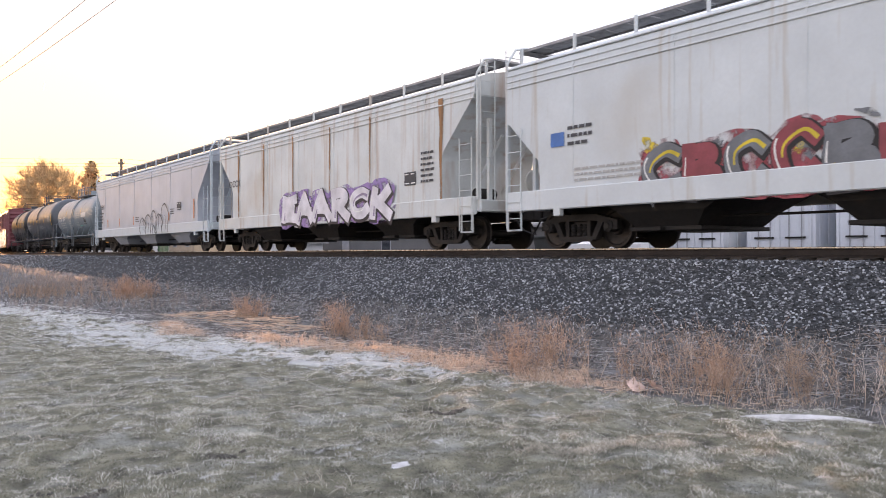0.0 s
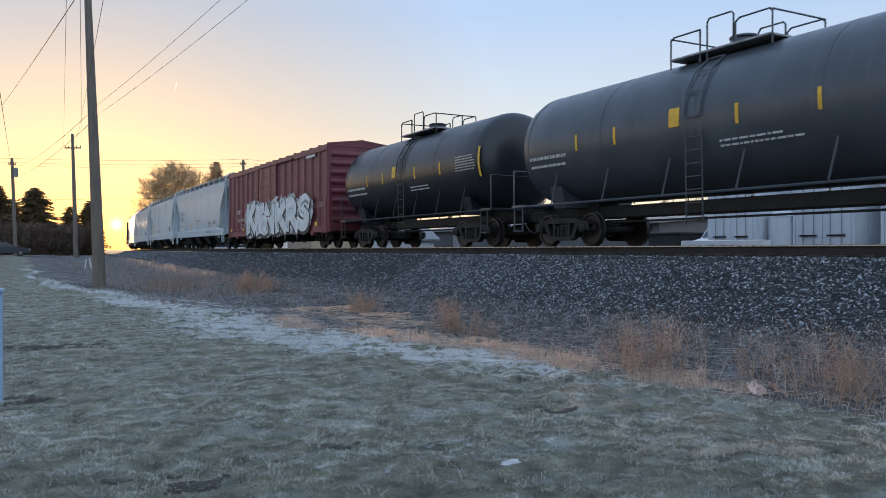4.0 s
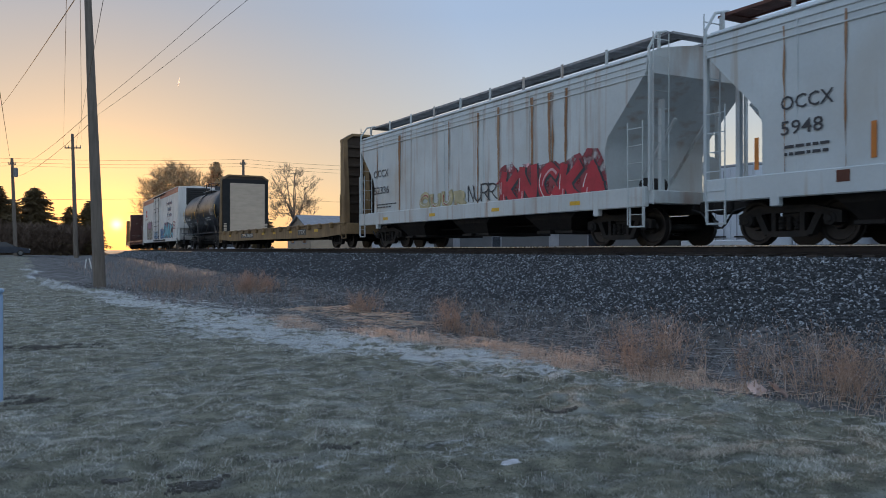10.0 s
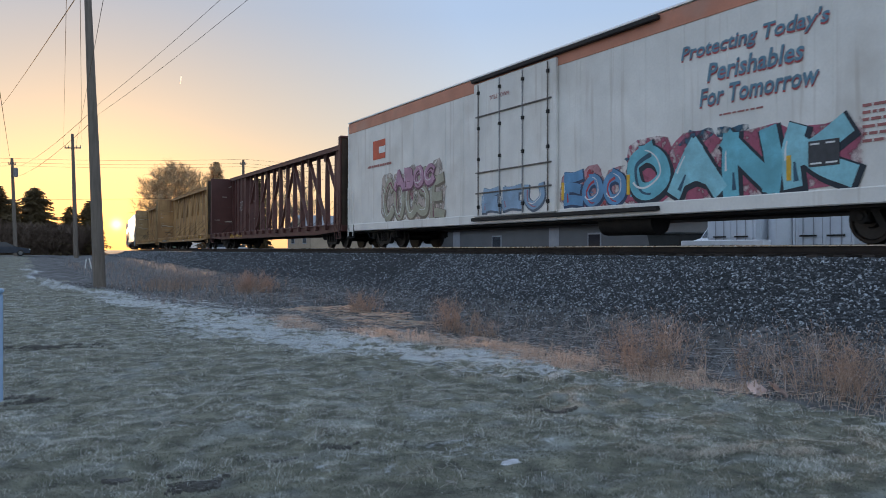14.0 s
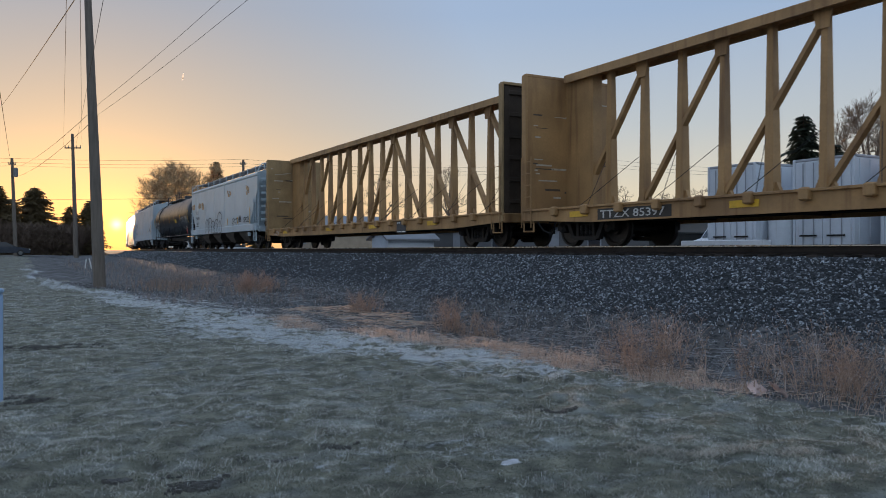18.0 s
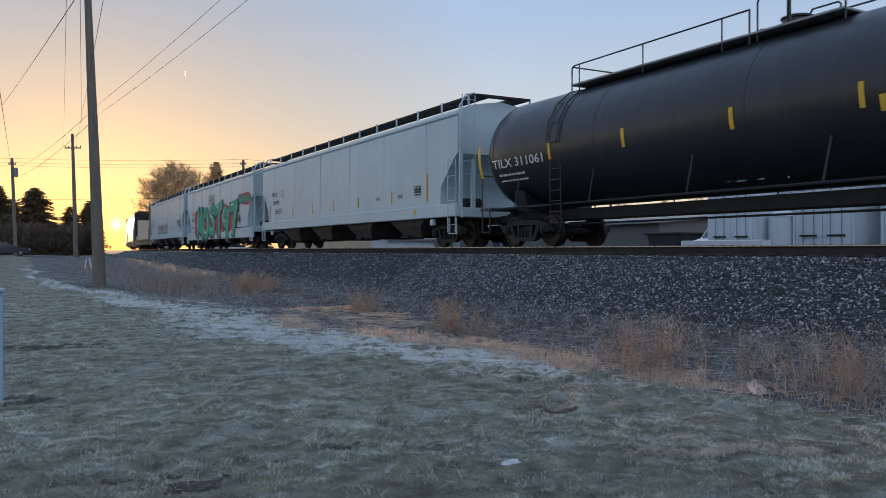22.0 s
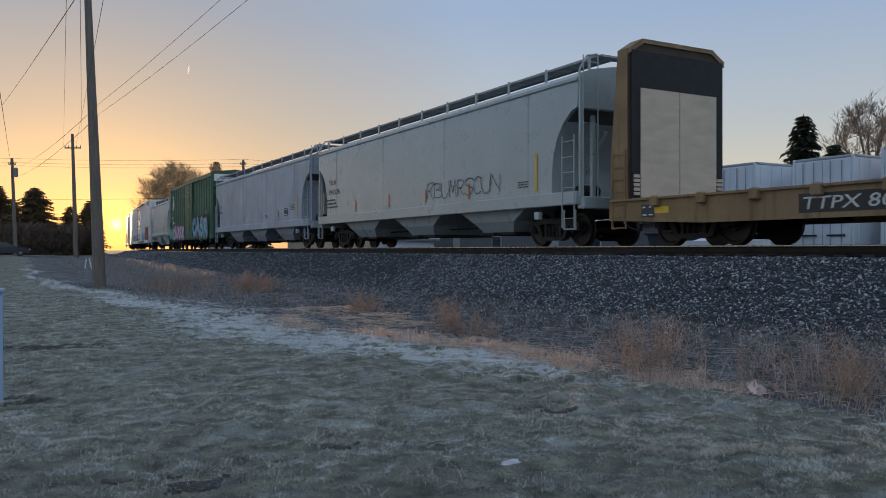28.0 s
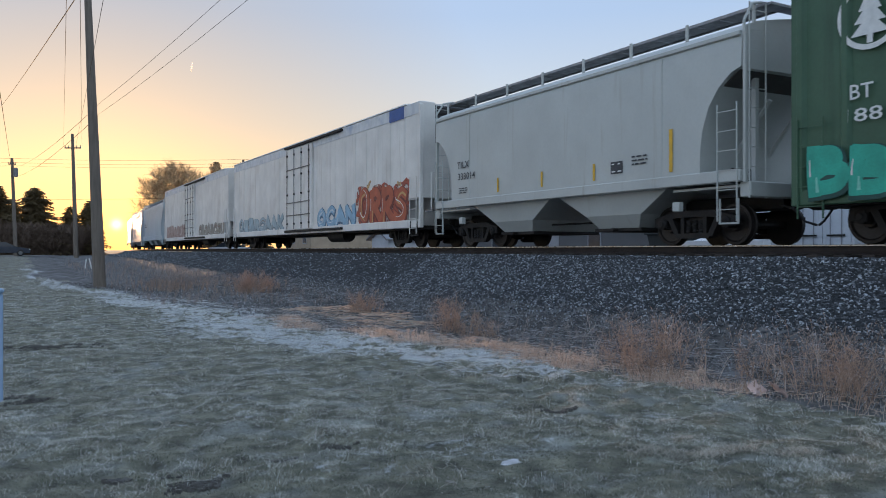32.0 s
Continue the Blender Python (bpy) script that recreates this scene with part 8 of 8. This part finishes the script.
def blades(px, py, height, width, lean, mat, name, label, category="grass", lift=0.0):
    """Single bent blades: a tapering strip of two faces each."""
    n = len(px)
    pz = np.array([ground_z(a, b) for a, b in zip(px, py)]) + lift
    a = rng.uniform(0, 6.283, n)
    b = rng.uniform(0, 6.283, n)
    wx, wy = np.cos(a) * width / 2, np.sin(a) * width / 2
    lx, ly = np.cos(b) * lean * height, np.sin(b) * lean * height
    zero = np.zeros(n)
    base = np.stack([px, py, pz], -1)
    p = [np.stack([-wx, -wy, zero - 0.005], -1), np.stack([wx, wy, zero - 0.005], -1), np.stack([lx * 0.4 + wx * 0.7, ly * 0.4 + wy * 0.7, height * 0.6], -1),
         np.stack([lx * 0.4 - wx * 0.7, ly * 0.4 - wy * 0.7, height * 0.6], -1), np.stack([lx, ly, height * np.maximum(0.15, 1 - 0.35 * lean)], -1)]
    verts = np.stack([base + q for q in p], 1)
    k = (np.arange(n) * 5)[:, None]
    f4 = (np.array([[0, 1, 2, 3]]) + k).tolist()
    f3 = (np.array([[3, 2, 4]]) + k).tolist()
    return cloud(name, verts, f4 + f3, mat, label, category)


def wedge(n, z0, z1, u0=-0.62, u1=0.74, power=1.0):
    """Points on the lawn side within the sector that the place is seen in, denser close by."""
    d = z0 * (z1 / z0) ** (rng.random(n) ** power)
    u = rng.uniform(u0, u1, n)
    a = radians(YAW)
    X = u * d
    return X * math.cos(a) + d * math.sin(a), -X * math.sin(a) + d * math.cos(a)


BLADE = material("frosted_grass_blades", (0.35, 0.335, 0.26), 0.8, 0, 0.5, 2.6, 14, 0.0, island=1.0, island_color=(0.93, 0.92, 0.895), island_pow=1.4, through=0.1)
px, py = wedge(520000, 3.9, 34)
edge = np.array([border(q) for q in py])
patch = np.array([noise.noise((a * 0.9, b * 0.9, 2)) + 0.5 * noise.noise((a * 3, b * 3, 4)) for a, b in zip(px, py)])
keep = px < edge + 0.3 * patch
px, py, patch = px[keep], py[keep], patch[keep]
dist = np.hypot(px, py)
clump = np.array([0.8 * noise.noise((a * 3.6, b * 4.0, 31)) + 0.7 * noise.noise((a * 9.5, b * 8.5, 33)) for a, b in zip(px, py)])
hh = (0.008 + 0.018 * rng.random(len(px))) * (1 + 0.5 * np.clip(patch, -0.6, 1)) * (1 + 1.3 * np.clip(clump, -0.6, 1))
wide, lean = np.clip(0.00052 * dist, 0.0024, 0.012), rng.uniform(0.5, 2.8, len(px))
pale = clump + 0.35 * patch + rng.normal(0, 0.30, len(px)) > 0.02 + 0.50 * np.clip((8.0 - dist) / 3, 0, 1) - 0.10 * np.clip((dist - 9) / 5, 0, 1)
# blades without frost, also darkened to draw the shade between tussocks
DARK_BLADE = material("shade_green_blades", (0.085, 0.086, 0.055), 0.8, 0, 0.5, 2.6, 14, 0.0, island=0.7, island_color=(0.42, 0.44, 0.38), island_pow=2.0, through=0.1)
for sel, mt, nm, lb in ((pale, BLADE, "lawn_grass", "short frosted lawn grass in tussocks"), (~pale, DARK_BLADE, "unfrosted_grass", "short unfrosted green grass, darkened for shade in the lawn's hollows")):
    blades(px[sel], py[sel], hh[sel], wide[sel], lean[sel], mt, nm, lb)

FROST = material("white_frosted_grass", (0.90, 0.92, 0.94), 0.8, 0, 0.25, 2.2, 10, 0.0, island=0.7, island_color=(0.25, 0.25, 0.24), island_pow=2.0, through=0.1)
px, py = wedge(330000, 4.2, 60)
white = np.array([frost_at(a, b) for a, b in zip(px, py)])
keep = rng.random(len(px)) < np.clip(white * 1.5 - 0.2, 0, 1)
px, py, white = px[keep], py[keep], white[keep]
dist = np.hypot(px, py)
blades(px, py, 0.012 + (0.014 + 0.09 * np.clip(white - 0.35, 0, 1)) * rng.random(len(px)) ** 1.3, np.clip(0.00055 * dist, 0.003, 0.014), rng.uniform(0.6, 2.4, len(px)), FROST, "frosted_verge_grass", "hoar-frosted long grass along the lawn edge")

# dry straw, its tan brightened to salmon for sun glints
STRAW = material("sun_tinted_straw", (0.62, 0.43, 0.33), 0.85, 0, 0.5, 2, 10, 0.0, island=0.4, through=0.35)
BRUSH = material("dead_grey_brown_brush", (0.12, 0.112, 0.108), 0.9, 0, 0.5, 2, 10, 0.0, island=1.0, island_color=(0.60, 0.60, 0.62), island_pow=2.4)


def strands(n, x0, x1, y0, y1, follow, mat, name, label, length=(0.15, 0.5), zr=(0.01, 0.08), w=0.008):
    """Fallen stalks lying over one another."""
    yy = rng.uniform(y0, y1, n)
    xx = np.array([border(q) if follow else 0.0 for q in yy]) + rng.uniform(x0, x1, n)
    gzv = np.array([ground_z(a, b) for a, b in zip(xx, yy)])
    a = rng.normal(-1.0 if follow else 0.0, 0.7, n) + (rng.random(n) < 0.5) * math.pi
    l = rng.uniform(*length, n) / 2
    dx, dy = np.cos(a) * l, np.sin(a) * l
    za, zb = rng.uniform(*zr, n), rng.uniform(*zr, n)
    ww = w * rng.uniform(0.5, 1.5, n) * np.clip(np.hypot(xx, yy) / 10, 0.8, 2.5)
    p = [np.stack([xx - dx, yy - dy, gzv + za], -1), np.stack([xx + dx, yy + dy, gzv + zb], -1), np.stack([xx + dx, yy + dy, gzv + zb + ww], -1), np.stack([xx - dx, yy - dy, gzv + za + ww], -1)]
    verts = np.stack(p, 1)
    faces = (np.array([[0, 1, 2, 3]]) + (np.arange(n) * 4)[:, None]).tolist()
    return cloud(name, verts, faces, mat, label, "dry grass")


strands(700, -0.3, 1.5, 4.5, 13, True, STRAW, "fallen_straw", "tan fallen stalks along the lawn edge", (0.06, 0.26), (0.01, 0.10), 0.004)
strands(1800, -1.4, 1.6, 9.0, 26, True, FROST, "frosted_straw", "frosted fallen stalks in the ditch", (0.05, 0.24), (0.005, 0.07), 0.003)
strands(500, 1.6, 3.2, 15, 21, True, STRAW, "fallen_stalks", "pale salmon stalks fallen across the ditch", (0.2, 0.7), (0.02, 0.12), 0.005)
strands(4500, 7.6, 9.6, 3, 40, False, BRUSH, "dead_brush", "flattened grey-brown brush on the foot of the bank", (0.08, 0.34), (0.0, 0.05), 0.003)
strands(4800, 0.9, 2.8, 4, 20, True, BRUSH, "ditch_brush", "flattened grey-brown brush in the shallow ditch", (0.1, 0.4), (0.0, 0.10), 0.0035)
px = rng.uniform(0, 1, 26000)
py = rng.uniform(3.5, 36, 26000)
px = np.array([border(q) for q in py]) + px * (10.2 - np.array([border(q) for q in py]))
blades(px, py, 0.03 + 0.09 * rng.random(len(px)) ** 2, np.clip(0.0009 * np.hypot(px, py), 0.005, 0.02), rng.uniform(0.5, 1.8, len(px)), BRUSH, "verge_grass", "dead grey-brown grass between lawn and ballast")

py = rng.uniform(4.2, 17.5, 26000)
off = rng.normal(0.35, 0.38, len(py))
px = np.array([border(q) for q in py]) + off
tuft = np.array([straw_at(a, b) for a, b in zip(px, py)])
keep = rng.random(len(px)) < tuft
px, py, tuft = px[keep], py[keep], tuft[keep]
blades(px, py, (0.04 + 0.12 * rng.random(len(px))) * np.clip(0.6 + tuft, 0.4, 1.3), np.full(len(px), 0.0045), rng.uniform(0.2, 1.3, len(px)), STRAW, "straw_tufts", "tufts of dry salmon-coloured grass along the lawn edge", "dry grass")
WEED = material("dry_weed_stems", (0.38, 0.27, 0.205), 0.85, 0, 0.4, 3, 14, 0.0, island=0.3, through=0.35)
WEED_GREY = material("grey_weed_stems", (0.27, 0.225, 0.205), 0.85, 0, 0.3, 3, 14, 0.0, island=0.3)


def weeds(name, label, spots, height, mat, seed, seeds=True):
    """Dry branching stalks, some with fluffy seed heads."""
    r = random.Random(seed)
    s = Shape()
    for x, y in spots:
        z = ground_z(x, y)
        h = height * r.uniform(0.35, 1.15)
        p = Vector((x, y, z - 0.03))
        d = Vector((r.uniform(-0.38, 0.38), r.uniform(-0.38, 0.38), 1)).normalized()
        wid = (0.002 + 0.002 * r.random()) * min(2.5, max(1.0, y / 9))
        q = p + d * h
        mid = p.lerp(q, 0.5) + Vector((r.uniform(-0.04, 0.04), r.uniform(-0.04, 0.04), 0))
        s.tube(p, mid, wid, 3).tube(mid, q, wid * 0.8, 3, wid * 0.4)
        for _ in range(r.randint(9, 18)):
            k = r.uniform(0.3, 0.99)
            b = p.lerp(q, k)
            e = b + Vector((r.uniform(-1, 1), r.uniform(-1, 1), r.uniform(0.3, 1.2))) * h * 0.2
            s.tube(b, e, wid * 0.55, 3, wid * 0.3)
            if seeds:
                for _ in range(2):
                    c = b.lerp(e, r.uniform(0.5, 1.05))
                    w = Vector((r.uniform(-1, 1), r.uniform(-1, 1), r.uniform(-1, 1))) * 0.007
                    t = Vector((r.uniform(-1, 1), r.uniform(-1, 1), r.uniform(-0.2, 1))) * 0.010
                    s.add([c - w, c + t, c + w, c - t], [(0, 1, 2, 3)])
    me = bpy.data.meshes.new(name)
    me.from_pydata(s.v, [], s.f)
    me.materials.append(mat)
    return tagged(new(name, me), label, "weeds", kind="stuff")


r2 = random.Random(3)
spots = []
for _ in range(34):
    y = r2.triangular(2.4, 10.5, 5.2)
    cx, spread = border(y) + r2.uniform(0.0, 1.3), r2.uniform(0.03, 0.16)
    spots += [(cx + r2.gauss(0, spread), y + r2.gauss(0, spread)) for _ in range(r2.randint(3, 11))]
weeds("tall_weeds", "tall dry orange-brown weeds standing along the ditch", spots, 0.74, WEED, 1)
PALE_STEM = material("bleached_weed_stems", (0.58, 0.46, 0.38), 0.85, 0, 0.3, 3, 14, 0.0, island=0.3, through=0.2)
spots = [(border(y) + r2.uniform(-0.1, 1.1), y) for y in [r2.triangular(2.6, 9.5, 5.0) for _ in range(46)]]
weeds("bleached_weeds", "single bleached weed stalks with bare side shoots", spots, 0.72, PALE_STEM, 12, False)
spots = [(border(y) + r2.uniform(0.3, 2.2), y) for y in [r2.uniform(2.6, 13) for _ in range(160)]]
weeds("grey_weeds", "thin grey-brown weed stems in the ditch", spots, 0.5, WEED_GREY, 2, False)
spots = [(border(y) + r2.uniform(-0.3, 0.9), y) for y in [r2.uniform(6.5, 13.5) for _ in range(120)]]
weeds("low_weeds", "low dry tan weeds at the lawn edge", spots, 0.24, STRAW, 4)
for cx, cy, rad, hh, nn, sd in ((7.9, 28.0, 1.0, 0.75, 110, 5), (8.0, 18.6, 0.45, 0.6, 45, 6), (7.95, 14.0, 0.35, 0.75, 45, 7), (7.9, 12.9, 0.5, 0.5, 40, 8), (6.6, 34.0, 1.4, 0.5, 140, 9), (5.6, 30.5, 1.2, 0.4, 110, 10)):
    spots = [(cx + r2.gauss(0, rad * 0.5), cy + r2.gauss(0, rad * 0.5)) for _ in range(nn)]
    weeds("dry_bush", "clump of dry brown weeds on the bank foot", spots, hh, WEED if sd != 9 else WEED_GREY, sd)
spots = [(r2.uniform(3.8, 9.3), r2.uniform(22, 60)) for _ in range(900)]
weeds("far_weeds", "sparse brown weeds on the far verge", spots, 0.35, WEED_GREY, 11)

# matted dry tufts in the lawn
tx, ty = wedge(90, 4.6, 14)
sel = np.repeat(np.arange(90), 26)
qx, qy = tx[sel] + rng.normal(0, 0.10, len(sel)), ty[sel] + rng.normal(0, 0.05, len(sel))
keep = qx < np.array([border(q) for q in qy]) - 0.1
DRY_TUFT = material("dead_lawn_tuft", (0.30, 0.28, 0.24), 0.9, 0, 0.4, 3, 12, 0.0, island=0.5)
blades(qx[keep], qy[keep], 0.03 + 0.03 * rng.random(int(keep.sum())), np.full(int(keep.sum()), 0.007), rng.uniform(1.0, 3.0, int(keep.sum())), DRY_TUFT, "lawn_tufts", "matted dead tufts scattered in the frosty lawn")

# bare earth showing through the turf, and a line of matted dead grass;
# the patch at (0.3, 9.6) stands for a shadow near the marker post
EARTH = material("dark_earth_and_shade", (0.10, 0.094, 0.085), 0.95, 0, 0.4, 6, 30, 1.0)
r3 = random.Random(17)
for cx, cy, wide, deep in ((0.78, 5.98, 0.26, 0.12), (1.2, 5.62, 0.34, 0.13), (1.91, 5.95, 0.3, 0.08), (0.3, 9.6, 0.4, 0.2), (0.6, 14.6, 1.5, 0.35), (2.6, 6.1, 0.35, 0.12), (4.9, 6.4, 0.18, 0.07)):
    s = Shape()
    for _ in range(int(520 * (wide * deep) ** 0.5 / 0.2)):
        a, k = r3.uniform(0, 6.283), abs(r3.gauss(0, 0.8))
        px, py = cx + wide * k * math.cos(a), cy + deep * k * math.sin(a)
        if noise.noise((px * 5, py * 6, 40)) < 0.5 * k - 0.25:
            continue
        z, q = ground_z(px, py), r3.uniform(0.008, 0.03)
        ring = [(px + q * r3.uniform(0.6, 1.2) * math.cos(b), py + q * r3.uniform(0.6, 1.2) * math.sin(b)) for b in (0, 1.26, 2.5, 3.8, 5.0)]
        s.loft([[(u, w, z - 0.01) for u, w in ring], [((u + px) / 2, (w + py) / 2, z + q * 0.45 + 0.008) for u, w in ring]])
    me = bpy.data.meshes.new("earth_patch")
    me.from_pydata(s.v, [], s.f)
    me.materials.append(EARTH)
    tagged(new("earth_patch", me), "dark crumbly patch, for bare earth and for shadow in the lawn", "soil", "earth patches in the lawn", "stuff")
n = 900
k = rng.random(n)
px = 4.35 + 1.35 * k + rng.normal(0, 0.05, n)
py = 4.75 - 0.65 * k + 0.06 * np.sin(k * 14) + rng.normal(0, 0.05, n)
blades(px, py, 0.03 + 0.05 * rng.random(n), np.full(n, 0.006), rng.uniform(0.8, 3.0, n), DRY_TUFT, "dead_grass_line", "line of matted dead grass on the frosty lawn")
# ---- what moves
Y_ZERO = -6.38


def line_pose(y):
    """The pose of a wagon whose middle lies at that way along the line."""
    d = y - CURVE_Y
    if d <= 0:
        return pose(TRACK_X, y, RAIL)
    a = CURVE_K * d
    return pose(TRACK_X + 0.5 * CURVE_K * d * d, CURVE_Y + d * (1 - a * a / 6), RAIL, 0, 0, -math.degrees(a))


def trail_pose(u, v):
    """High and far along the direction (u, v) from the resting gaze."""
    a = radians(YAW)
    d = 1500.0
    return pose(u * d * math.cos(a) + d * math.sin(a), -u * d * math.sin(a) + d * math.cos(a), 1.6 + v * d, 0, 8, 0)


def motions():
    for car, mid in CARS:
        rows = []
        t = 0.0
        while t <= 32.001:
            rows.append((t, line_pose(Y_ZERO + SPEED * (mid - t))))
            t += 0.5
        walk(car, rows)
    walk(contrail, [(0.0, trail_pose(-0.335, 0.198)), (6.0, trail_pose(-0.331, 0.206)), (13.0, trail_pose(-0.327, 0.211)), (19.0, trail_pose(-0.3228, 0.217)), (23.0, trail_pose(-0.320, 0.2205)), (28.0, trail_pose(-0.3165, 0.2245)), (32.0, trail_pose(-0.3125, 0.228))])


motions()
